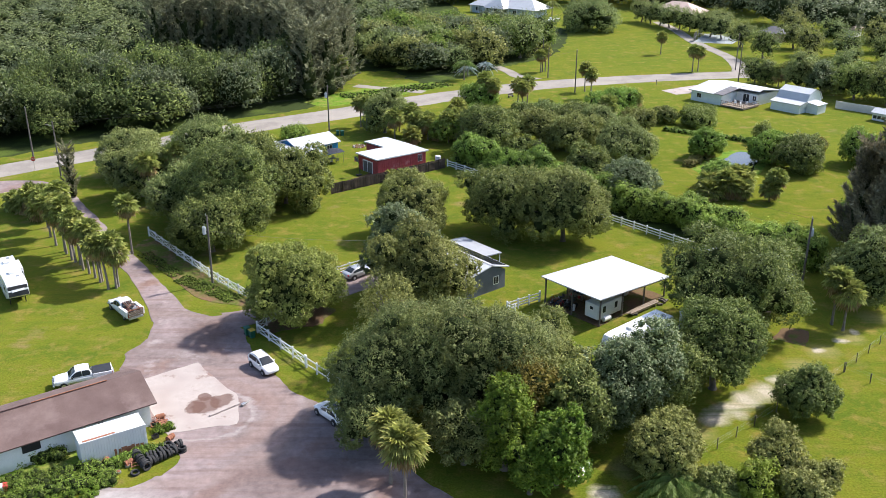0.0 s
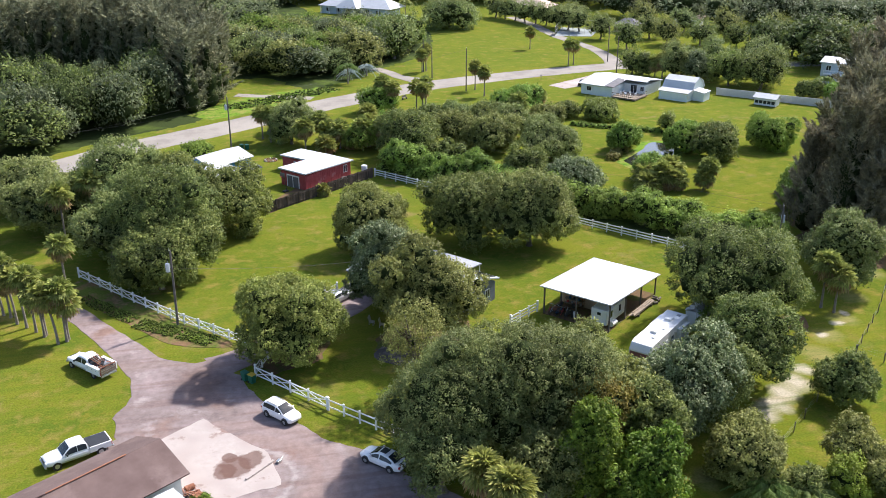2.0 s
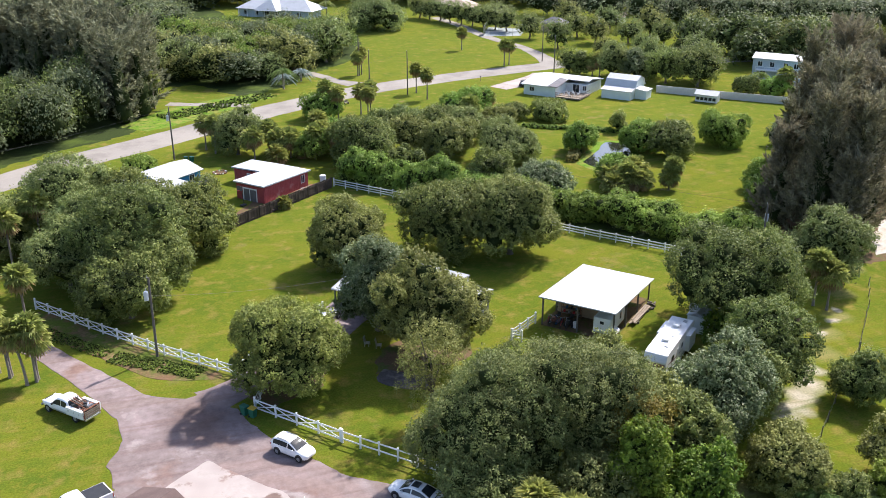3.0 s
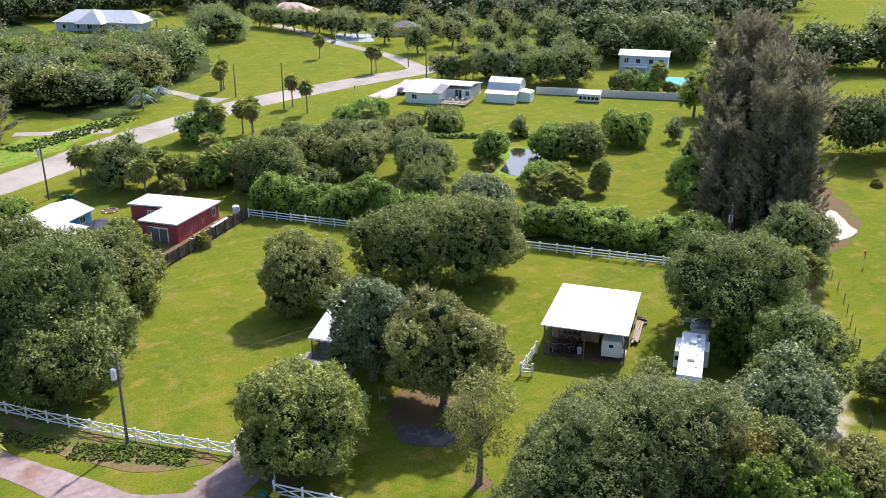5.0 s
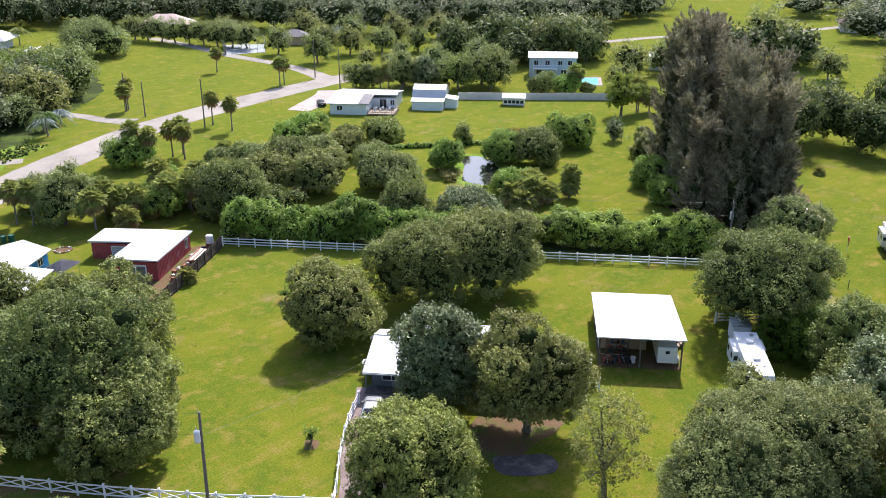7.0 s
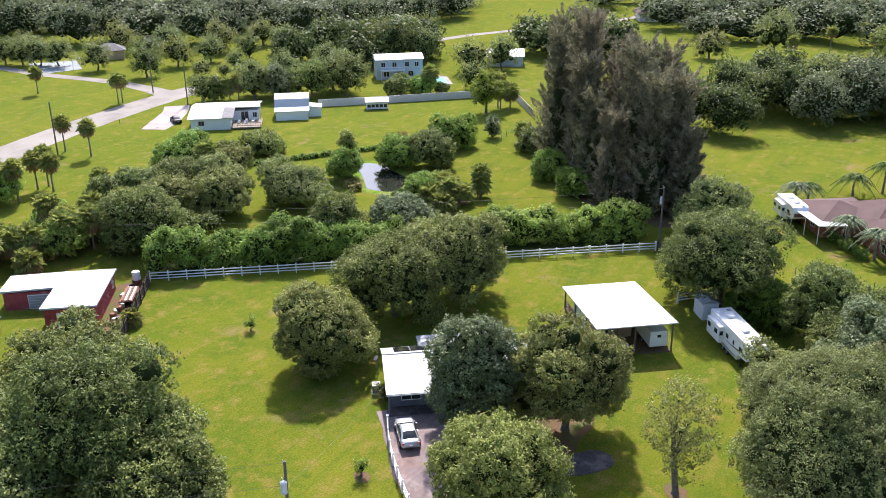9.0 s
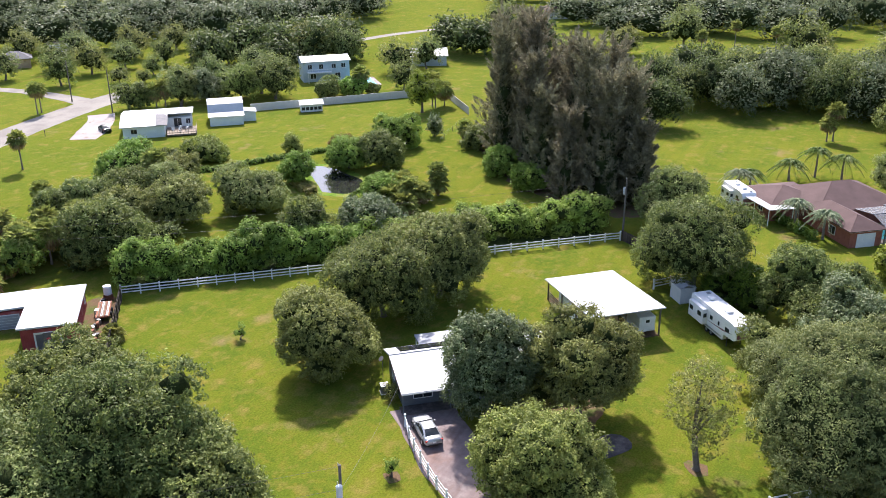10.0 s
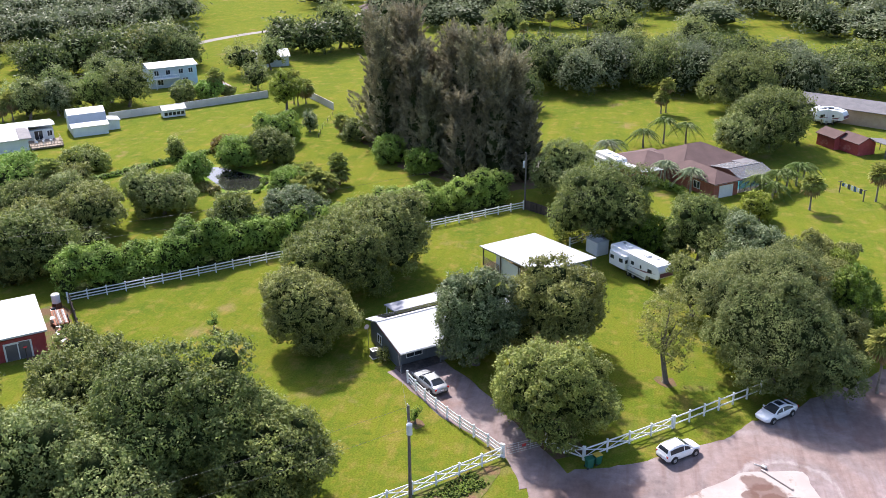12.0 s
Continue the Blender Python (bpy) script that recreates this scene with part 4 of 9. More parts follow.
part("door", box(0.03, 0.9, 1.8, -1.32, 0, 0.95), WHITE_WALL, hut)

# red workshop, L-shaped, under a nearly flat white roof: x along the back, y to the back
barn = thing("red_workshop", "L-shaped red board workshop with a flat white metal roof", "workshop", at(-11.0, 157.4, 40.5))
bm = box(11.2, 5.9, 2.6, 5.6, 2.95, 1.3)
part("wall", bm, RED, barn)
bm = box(4.6, 6.6, 2.3, 8.9, 9.2, 1.15)
part("wall", bm, RED, barn)
bm = bmesh.new()
roof_plane(bm, (-0.4, -0.3, 2.95), (11.7, -0.3, 2.6), (11.7, 6.2, 2.6), (-0.4, 6.2, 2.95), 0.14)
roof_plane(bm, (6.4, 6.22, 2.70), (11.7, 6.22, 2.6), (11.7, 12.9, 2.45), (6.4, 12.9, 2.5), 0.14)
part("roof", bm, WHITE_ROOF, barn)
dr = part("barn_door", box(0.06, 3.0, 2.2, -0.02, 3.0, 1.1), WHITE, barn, "white framed sliding barn door")
part("door_panel", box(0.05, 2.6, 1.95, -0.05, 3.0, 1.0), GREY_ROOF, dr)
part("door_panel", box(0.06, 0.12, 1.95, -0.06, 3.0, 1.0), WHITE, dr)
window_part(barn, 0.9, 1.2, pose(9.8, -0.01, 1.55))
gd = part("garage_door", box(0.06, 2.6, 1.9, 6.57, 8.3, 1.0), WHITE, barn, "pale roller door")
for i in range(5):
    part("slat", box(0.03, 2.4, 0.3, 6.53, 8.3, 0.3 + i * 0.35), PORCH_ROOF, gd)
for i in range(26):
    part("batten", box(0.05, 0.03, 2.55, 0.25 + i * 0.43, -0.012, 1.3), RED, barn)
for i in range(7):
    for y in (0.3 + 0.3 * i,):
        part("batten", box(0.03, 0.05, 2.55, -0.012, 4.6 + 0.2 * i, 1.3), RED, barn)
hoop = thing("basketball_hoop", "freestanding basketball hoop on a black base", "basketball hoop", at(-14.4, 157.6, 40))
part("base", box(1.0, 0.7, 0.25, 0, 0, 0.13, 0.06), BLACK_PLASTIC, hoop)
part("pole", rod((0.2, 0, 0.2), (-0.1, 0, 3.1), 0.05), BLACK_PLASTIC, hoop)
part("backboard", box(0.05, 1.1, 0.75, -0.5, 0, 3.1), GREY_ROOF, hoop)
part("arm", rod((-0.1, 0, 2.95), (-0.5, 0, 3.05), 0.03), BLACK_PLASTIC, hoop)
part("ring", rod((-0.8, 0, 2.85), (-0.8, 0, 2.87), 0.23, n=18), RED_PAINT, hoop)

# clutter between the workshop and the board fence
random.seed(5)
drum = thing("water_drum", "white plastic water drum on a trailer bed", "drum", at(-0.2, 163.2))
part("shell", rod((0, 0, 0.9), (0, 0, 2.0), 0.52, n=18), GELCOAT, drum)
part("lid", rod((0, 0, 2.0), (0, 0, 2.07), 0.44, n=18), WHITE, drum)
for y in (-0.3, 0.3):
    part("stand", box(1.0, 0.12, 0.9, 0, y, 0.45), RUST, drum)
flat = thing("flat_trailer", "rusty flat trailer loaded with pipes and boards", "trailer", at(-3.6, 160.6, 40))
part("bed", box(4.6, 1.6, 0.14, 0, 0, 0.7), RUST, flat)
for x in (-0.6, 0.6):
    for y in (-0.9, 0.9):
        part("wheel", rod((x, y - 0.1, 0.33), (x, y + 0.1, 0.33), 0.33, n=14), RUBBER, flat)
for i in range(8):
    part("pipe", rod((-2.2, -0.6 + i * 0.16, 0.84), (1.6 + random.uniform(-0.3, 0.6), -0.6 + i * 0.16, 0.84), 0.06), (WHITE, STEEL, RUST, WOOD)[i % 4], flat)
for i in range(16):
    x, y = -10 + i * 0.62, 157.9 - 1.9 + i * 0.5
    t = thing("scrap_item", ("rusty metal scrap beside the workshop", "grey discarded box beside the workshop", "black plastic crate beside the workshop")[i % 3], "scrap", at(x + random.uniform(-0.4, 0.4), y + random.uniform(-0.3, 0.3), random.uniform(0, 90)), "scrap beside the workshop")
    part("case", box(random.uniform(0.4, 1.0), random.uniform(0.3, 0.6), random.uniform(0.3, 0.9), 0, 0, 0.35, 0.05, rz=8), (RUST, STEEL, BLACK_PLASTIC)[i % 3], t)

# blue house with a white roof and a low white carport: x along the gable wall
blue = thing("blue_house", "bright blue cottage with a white metal gable roof", "house", at(-26.6, 166.6, 40.5))
part("wall", box(9.0, 7.0, 2.3, 4.5, 3.5, 1.15), BLUE, blue)
bm = bmesh.new()
roof_plane(bm, (-0.3, -0.5, 2.3), (9.4, -0.5, 2.3), (9.4, 3.5, 3.5), (-0.3, 3.5, 3.5), 0.1)
roof_plane(bm, (-0.3, 3.5, 3.5), (9.4, 3.5, 3.5), (9.4, 7.5, 2.3), (-0.3, 7.5, 2.3), 0.1)
part("roof", bm, WHITE_ROOF, blue)
for x in (-0.0, 9.0):
    part("gable", slab([(x, 0, 2.3), (x, 7, 2.3), (x, 3.5, 3.4)], 0.04), BLUE, blue)
window_part(blue, 1.1, 1.0, pose(7.0, -0.02, 1.4))
window_part(blue, 1.4, 1.1, pose(2.4, -0.02, 1.4))
bm = bmesh.new()
roof_plane(bm, (-8.5, -4.4, 2.2), (3.0, -4.4, 2.2), (3.0, 0.4, 2.5), (-8.5, 0.4, 2.5), 0.08)
part("carport_roof", bm, WHITE_ROOF, blue)
for x in (-8.3, -2.6, 2.8):
    part("carport_post", box(0.1, 0.1, 2.2, x, -4.2, 1.1), WHITE, blue)
part("wall", box(6.3, 6.4, 2.3, -3.3, 3.7, 1.15), BLUE, blue)
bm = bmesh.new()
roof_plane(bm, (-6.8, 0.42, 2.55), (-0.32, 0.42, 2.55), (-0.32, 7.4, 2.45), (-6.8, 7.4, 2.45), 0.1)
part("roof", bm, WHITE_ROOF, blue)

gaz = thing("pop_up_canopy", "dark blue fabric canopy over a patio table", "canopy", at(-20.2, 166.2, 30))
for x in (-1.7, 1.7):
    for y in (-1.3, 1.3):
        part("leg", rod((x, y, 0), (x, y, 2.1), 0.03), STEEL, gaz)
bm = bmesh.new()
top = bm.verts.new((0, 0, 2.75))
rim = [bm.verts.new((x * 2.0, y * 1.6, 2.1)) for x, y in ((-1, -1), (0, -1.05), (1, -1), (1.05, 0), (1, 1), (0, 1.05), (-1, 1), (-1.05, 0))]
for i in range(8):
    bm.faces.new((top, rim[i], rim[(i + 1) % 8]))
bmesh.ops.solidify(bm, geom=bm.faces[:], thickness=0.03)
part("canopy", bm, CANVAS, gaz)
tab = thing("patio_table", "dark patio table with things on it under the canopy", "table", at(-20.2, 166.2, 30))
part("tabletop", box(1.6, 0.9, 0.05, 0, 0, 0.75, 0.01), BLACK_PLASTIC, tab)
for x in (-0.7, 0.7):
    for y in (-0.35, 0.35):
        part("leg", box(0.05, 0.05, 0.73, x, y, 0.37), BLACK_PLASTIC, tab)
for i in range(4):
    c = thing("patio_chair", "dark metal patio chair under the canopy", "chair", at(-20.2, 166.2, 30) @ pose((-0.6, 0.6, -0.6, 0.6)[i], (-0.9, -0.9, 0.9, 0.9)[i], 0, 0, 0, 0 if i > 1 else 180), "patio chairs")
    part("seat", box(0.5, 0.5, 0.06, 0, 0, 0.45, 0.02), STEEL, c)
    part("backrest", box(0.5, 0.06, 0.5, 0, 0.24, 0.75, 0.02), STEEL, c)
    for x in (-0.2, 0.2):
        for y in (-0.2, 0.2):
            part("leg", box(0.04, 0.04, 0.43, x, y, 0.22), BLACK_PLASTIC, c)

pit = thing("fire_pit", "round fire pit ringed with stones on the lawn", "fire pit", at(-16.1, 177.0))
part("ash", rod((0, 0, 0), (0, 0, 0.06), 1.0, n=20), MULCH, pit)
for i in range(16):
    a = i * 0.3927
    part("stone", box(0.32, 0.25, 0.22, 1.15 * math.cos(a), 1.15 * math.sin(a), 0.11, 0.06, rz=math.degrees(a) + random.uniform(-15, 15)), (WOOD, STONE, RUST)[i % 3], pit)


def bin_thing(x, y, rz, lid, label):
    t = thing("wheeled_bin", label, "rubbish bin", at(x, y, rz))
    bm = loft([[(-0.24, -0.26, 0.06), (0.24, -0.26, 0.06), (0.24, 0.26, 0.06), (-0.24, 0.26, 0.06)], [(-0.3, -0.36, 1.0), (0.3, -0.36, 1.0), (0.3, 0.36, 1.0), (-0.3, 0.36, 1.0)]])
    part("body", bm, GREEN_BIN, t)
    part("lid", box(0.66, 0.8, 0.07, 0, 0, 1.03, 0.03), lid, t)
    for sx in (-0.27, 0.27):
        part("wheel", rod((sx - 0.03, 0.3, 0.12), (sx + 0.03, 0.3, 0.12), 0.12, n=12), RUBBER, t)


bin_thing(-21.5, 94.3, 40, YELLOW_LID, "green wheeled bin with a yellow lid by the fence")
bin_thing(-22.2, 95.0, 35, GREEN_BIN, "dark green wheeled bin by the white fence")
bin_thing(-21.3, 186.0, 20, GREEN_BIN, "dark green wheeled bin by the road")
bin_thing(-20.3, 185.6, 28, GREEN_BIN, "dark green wheeled bin by the road")

# long low garage: x along the ridge away from the yard
gar = thing("long_shed", "long low white shed with a brown shingle gable roof", "shed", at(-29.6, 78.9, 216))
part("wall", box(18.0, 7.2, 2.6, 9.3, 0, 1.3), WHITE_WALL, gar)
bm = bmesh.new()
for s in (-1, 1):
    roof_plane(bm, (-0.3, 4.15 * s, 2.6), (19, 4.15 * s, 2.6), (19, 0, 4.2), (-0.3, 0, 4.2), 0.1 * s)
part("roof", bm, SHINGLE, gar)
part("ridge_cap", box(7.0, 0.12, 0.06, 6.5, 0.05, 4.33), RUST, gar, "strip of rusty pink ridge flashing")
part("ridge_cap", box(5.0, 0.12, 0.06, 12.6, 0.05, 4.32), SHINGLE_RED, gar)
part("gable", slab([(0.32, -3.6, 2.6), (0.32, 3.6, 2.6), (0.32, 0, 4.0)], 0.04), WHITE_WALL, gar)
# flat boxes, coloured as the darkness behind open windows
part("window", box(1.6, 0.06, 0.9, 11.2, 3.62, 1.9), DARK, gar, "dark panel painted as the unlit inside of a window")
part("window", box(0.5, 0.06, 0.4, 5.0, 3.62, 1.9), DARK, gar)

cont = thing("shipping_container", "white corrugated shipping container streaked with rust", "container", at(-30.0, 71.3, 33))
cb = part("body", box(5.9, 2.3, 2.5, 0, 0, 1.35), WHITE_WALL, cont)
for i in range(24):
    for y in (-1.17, 1.17):
        part("rib", box(0.12, 0.05, 2.3, -2.76 + i * 0.24, y, 1.35), WHITE_WALL, cb)
for y in (-1.18, 1.18):
    part("rail", box(6.0, 0.09, 0.12, 0, y, 2.58), WHITE_WALL, cont)
part("roof_rust", box(2.9, 0.26, 0.03, -1.2, -0.95, 2.62), RUST, cont, "rust streak along the roof edge")
for i in range(7):
    part("rust_patch", box(random.uniform(0.15, 0.5), 0.02, random.uniform(0.5, 1.0), 0.0 + i * 0.4, -1.2, 0.55), RUST, cont)
for x in (-2.6, 2.6):
    part("foot", box(0.2, 2.2, 0.12, x, 0, 0.06), RUST, cont)


# ---- white house, gambrel shed and hutch beyond the pond ----
wh = thing("white_house", "pale mint single-storey house with a white metal roof and deck", "house", at(60.4, 218.6, AX))
part("wall", box(8.4, 15.0, 2.5, 4.4, 8.2, 1.25), MINT, wh)
part("wall", box(5.6, 8.6, 2.5, 11.4, 11.4, 1.25), WHITE_WALL, wh)
bm = bmesh.new()
roof_plane(bm, (-0.4, 0.2, 2.5), (9.2, 0.2, 2.5), (9.2, 8.6, 3.6), (-0.4, 8.6, 3.6), 0.12)
roof_plane(bm, (-0.4, 8.6, 3.6), (14.6, 8.6, 3.6), (14.6, 16.2, 2.5), (-0.4, 16.2, 2.5), 0.12)
roof_plane(bm, (9.22, 7.0, 3.3), (14.6, 7.0, 3.3), (14.6, 8.58, 3.58), (9.22, 8.58, 3.58), 0.1)
part("roof", bm, WHITE_ROOF, wh)
part("porch_roof", slab([(6.9, 0.1, 2.75), (9.3, 0.1, 2.6), (9.3, 6.8, 3.4), (6.9, 6.8, 3.5)], 0.06), GREY_ROOF, wh, "grey translucent porch panel")
part("deck", box(6.2, 6.6, 0.3, 12.0, 3.4, 0.35), WOOD, wh, "timber deck")
for i in range(12):
    part("baluster", box(0.06, 0.06, 0.9, 9.0 + i * 0.55, 0.15, 0.95), WOOD, wh)
for z in (0.85, 1.4):
    part("deck_rail", box(6.2, 0.08, 0.09, 12.0, 0.15, z), WOOD, wh)
    part("deck_rail", box(0.08, 6.2, 0.09, 15.05, 3.3, z), WOOD, wh)
window_part(wh, 1.2, 1.0, pose(2.4, 0.68, 1.5))
window_part(wh, 1.6, 1.9, pose(11.2, 7.08, 1.4), label="white sliding glass door")
window_part(wh, 0.9, 1.1, pose(13.4, 7.08, 1.6))
window_part(wh, 1.2, 1.0, pose(0.18, 4.2, 1.5, 0, 0, -90))
for i in range(6):
    t = thing("patio_chair", "white patio chair on the timber deck", "chair", at(60.4, 218.6, AX) @ pose(10.2 + (i % 3) * 1.5, 2.0 + (i // 3) * 2.2, 0.5, 0, 0, i * 50), "deck chairs")
    part("seat", box(0.5, 0.5, 0.06, 0, 0, 0.42, 0.02), WHITE, t)
    part("backrest", box(0.5, 0.06, 0.5, 0, 0.24, 0.7, 0.02), WHITE, t)
    for x in (-0.2, 0.2):
        for y in (-0.2, 0.2):
            part("leg", box(0.05, 0.05, 0.4, x, y, 0.2), WHITE, t)

gb = thing("gambrel_shed", "white metal gambrel-roofed shed with a lean-to", "shed", at(77.0, 209.3, AX))
GW = 7.2
prof = [(0, 0), (GW, 0), (GW, 2.3), (GW - 1.3, 4.0), (GW / 2, 4.9), (1.3, 4.0), (0, 2.3)]
part("wall", prism(prof, -7.4, -0.15), MINT, gb, m=pose(0, 2.2, 0, 0, 0, 90))
for (y0, z0), (y1, z1) in zip(prof[2:], prof[3:]):
    part("roof", slab([(-0.1, y0 + 2.2, z0 + 0.02), (7.7, y0 + 2.2, z0 + 0.02), (7.7, y1 + 2.2, z1 + 0.02), (-0.1, y1 + 2.2, z1 + 0.02)], -0.09), WHITE_ROOF, gb)
part("lean_to_wall", box(7.2, 2.2, 2.0, 3.8, 1.1, 1.0), MINT, gb)
part("lean_to_roof", slab([(-0.1, -0.2, 2.0), (7.7, -0.2, 2.0), (7.7, 2.3, 2.5), (-0.1, 2.3, 2.5)], 0.1), WHITE_ROOF, gb)
part("side_room", box(2.8, 3.6, 2.1, 8.9, 4.6, 1.05), MINT, gb)
part("side_roof", slab([(7.5, 2.6, 2.4), (10.5, 2.6, 2.0), (10.5, 6.6, 2.0), (7.5, 6.6, 2.4)], 0.1), WHITE_ROOF, gb)

ck = thing("chicken_coop", "small white coop with lattice sides and a pale roof", "coop", at(95.9, 198.0, AX))
part("wall", box(5.0, 2.6, 1.7, 2.5, 1.3, 0.95), WHITE_WALL, ck)
bm = bmesh.new()
roof_plane(bm, (-0.3, -0.4, 1.8), (5.3, -0.4, 1.8), (5.3, 1.4, 2.6), (-0.3, 1.4, 2.6), 0.08)
roof_plane(bm, (-0.3, 1.4, 2.6), (5.3, 1.4, 2.6), (5.3, 3.0, 1.8), (-0.3, 3.0, 1.8), 0.08)
part("roof", bm, WHITE_ROOF, ck)
for i in range(5):
    part("mesh_panel", box(0.75, 0.04, 0.7, 0.6 + i * 0.95, -0.02, 0.9), GLASS, ck)

# boundary wall beyond the lawn
bw = thing("boundary_wall", "long weathered off-white boundary wall", "wall", at(0, 0))
for a, b in (((92.5, 209.8), (105, 197.2)), ((105, 197.2), (120.5, 182.2)), ((123, 173), (109.5, 161.5))):
    d = Vector((b[0] - a[0], b[1] - a[1]))
    n = int(d.length / 2.4)
    for i in range(n):
        p = Vector(a) + d * (i + 0.5) / n
        part("panel", box(d.length / n - 0.01, 0.1, 1.75 + random.uniform(-0.03, 0.03), 0, 0, 0.88), STONE, bw, m=at(p.x, p.y, math.degrees(math.atan2(d.y, d.x))))

# two-storey pale blue house with a pool
fh = thing("blue_grey_house", "pale blue-grey two-storey house with a balcony", "house", at(124.5, 216.6, AX + 2))
part("wall", box(12.5, 8.0, 5.2, 6.6, 4.4, 2.6), BLUE_GREY, fh)
bm = bmesh.new()
roof_plane(bm, (0, 0, 5.3), (13.2, 0, 5.3), (13.2, 4.4, 6.2), (0, 4.4, 6.2), 0.12)
roof_plane(bm, (0, 4.4, 6.2), (13.2, 4.4, 6.2), (13.2, 8.8, 5.3), (0, 8.8, 5.3), 0.12)
part("roof", bm, WHITE_ROOF, fh)
for x in (2.2, 5.2, 8.6, 11.2):
    window_part(fh, 1.1, 1.2, pose(x, 0.38, 4.0))
for x in (3.0, 9.6):
    window_part(fh, 1.4, 1.3, pose(x, 0.38, 1.5))
bal = part("balcony", box(6.4, 1.8, 0.18, 4.6, -0.5, 2.6), WHITE, fh)
part("railing", box(6.4, 0.06, 0.1, 4.6, -1.35, 3.55), WHITE, bal)
for i in range(12):
    part("baluster", box(0.05, 0.05, 0.95, 1.5 + i * 0.56, -1.35, 3.1), WHITE, bal)
for x in (1.5, 7.7):
    part("post", box(0.14, 0.14, 2.6, x, -1.3, 1.3), WHITE, bal)
patch("swimming_pool", squared([(126.6, 201.3), (130.9, 197.6), (137.8, 203.4), (133.6, 207.8)]), 0.08, POOL, 0.02, "turquoise swimming pool in a pale surround", "pool", 31)
patch("pool_surround", squared([(125.2, 201.3), (131, 196.2), (139.2, 203.4), (133.6, 209.2)]), 0.05, DRIVE, 0.05, "pale pool surround", "patio", 32)

h2 = thing("hip_house", "pale blue house with a white metal roof", "house", at(156.5, 200.4, -60))
part("wall", box(10, 7.5, 2.8, 5, 4, 1.4), BLUE_GREY, h2)
bm = bmesh.new()
roof_plane(bm, (-0.5, 0, 2.8), (10.5, 0, 2.8), (10.5, 4, 4.4), (-0.5, 4, 4.4), 0.1)
roof_plane(bm, (-0.5, 4, 4.4), (10.5, 4, 4.4), (10.5, 8, 2.8), (-0.5, 8, 2.8), 0.1)
part("roof", bm, WHITE_ROOF, h2)
part("gable", slab([(0.0, 0.3, 2.8), (0.0, 7.7, 2.8), (0.0, 4, 4.2)], 0.05), BLUE_GREY, h2)
window_part(h2, 1.2, 1.1, pose(3, 0.23, 1.5))
part("garage_door", box(0.06, 2.6, 2.0, -0.02, 4, 1.0), WHITE, h2)


def hip_roof(bm, x0, y0, x1, y1, ze, zr, t=0.1, inset=None):
    """Four sloping planes over a rectangle, the ridge along its longer side."""
    w, d = x1 - x0, y1 - y0
    i = inset or min(w, d) / 2
    if w >= d:
        a, b = (x0 + i, (y0 + y1) / 2, zr), (x1 - i, (y0 + y1) / 2, zr)
        slab([(x0, y0, ze), (x1, y0, ze), b, a], t, bm)
        slab([(x1, y1, ze), (x0, y1, ze), a, b], t, bm)
        slab([(x1, y0, ze), (x1, y1, ze), b], t, bm)
        slab([(x0, y1, ze), (x0, y0, ze), a], t, bm)
    else:
        a, b = ((x0 + x1) / 2, y0 + i, zr), ((x0 + x1) / 2, y1 - i, zr)
        slab([(x1, y0, ze), (x1, y1, ze), b, a], t, bm)
        slab([(x0, y1, ze), (x0, y0, ze), a, b], t, bm)
        slab([(x0, y0, ze), (x1, y0, ze), a], t, bm)
        slab([(x1, y1, ze), (x0, y1, ze), b], t, bm)
    return bm


# brick bungalow with a brown hip roof
bb = thing("brick_bungalow", "red brick bungalow with a brown shingle hip roof", "house", at(57.0, 78.6, -52))
part("wall", box(14.5, 11.5, 2.7, 7.6, 14.0, 1.35), BRICK, bb)
part("wall", box(5.2, 8.4, 2.6, 2.8, 4.4, 1.3), BRICK, bb)
part("wall", box(6.0, 9.0, 2.6, -1.6, 17.5, 1.3), BRICK, bb)
for x0, y0, x1, y1, ze, zr in ((-0.1, 7.9, 15.4, 20.4, 2.7, 5.3), (-0.2, -0.3, 5.8, 12.5, 2.6, 4.0), (-5.2, 12.4, 5.0, 22.6, 2.65, 4.1)):
    rf = part("roof", box(x1 - x0 - 0.3, y1 - y0 - 0.3, 0.12, (x0 + x1) / 2, (y0 + y1) / 2, ze - 0.07), WHITE, bb, "white soffit under the shingle roof")
    w, d = x1 - x0, y1 - y0
    k = min(w, d) / 2
    a, b = ((x0 + k, (y0 + y1) / 2, zr), (x1 - k, (y0 + y1) / 2, zr)) if w >= d else (((x0 + x1) / 2, y0 + k, zr), ((x0 + x1) / 2, y1 - k, zr))
    c = [(x0, y0, ze), (x1, y0, ze), (x1, y1, ze), (x0, y1, ze)]
    planes = ((c[0], c[1], b, a), (c[1], c[2], b), (c[2], c[3], a, b), (c[3], c[0], a)) if w >= d else ((c[0], c[1], a), (c[1], c[2], b, a), (c[2], c[3], b), (c[3], c[0], a, b))
    for pl in planes:
        part("roof_slope", slab(list(pl), 0.1), SHINGLE_RED, rf)
    part("ridge_cap", rod(a, b, 0.09, n=6), SHINGLE_RED, rf)
window_part(bb, 1.5, 1.2, pose(0.16, 4.4, 1.4, 0, 0, -90))
part("garage_door", box(3.0, 0.06, 2.1, 2.8, 0.16, 1.05), WHITE, bb, "white garage door")
window_part(bb, 1.2, 1.2, pose(-4.62, 16.0, 1.5, 0, 0, -90))
window_part(bb, 1.2, 1.2, pose(-4.62, 19.4, 1.5, 0, 0, -90))
en = part("pool_cage", box(8.0, 0.12, 0.12, 10.0, 0.6, 2.5), STEEL, bb, "grey screened pool enclosure")
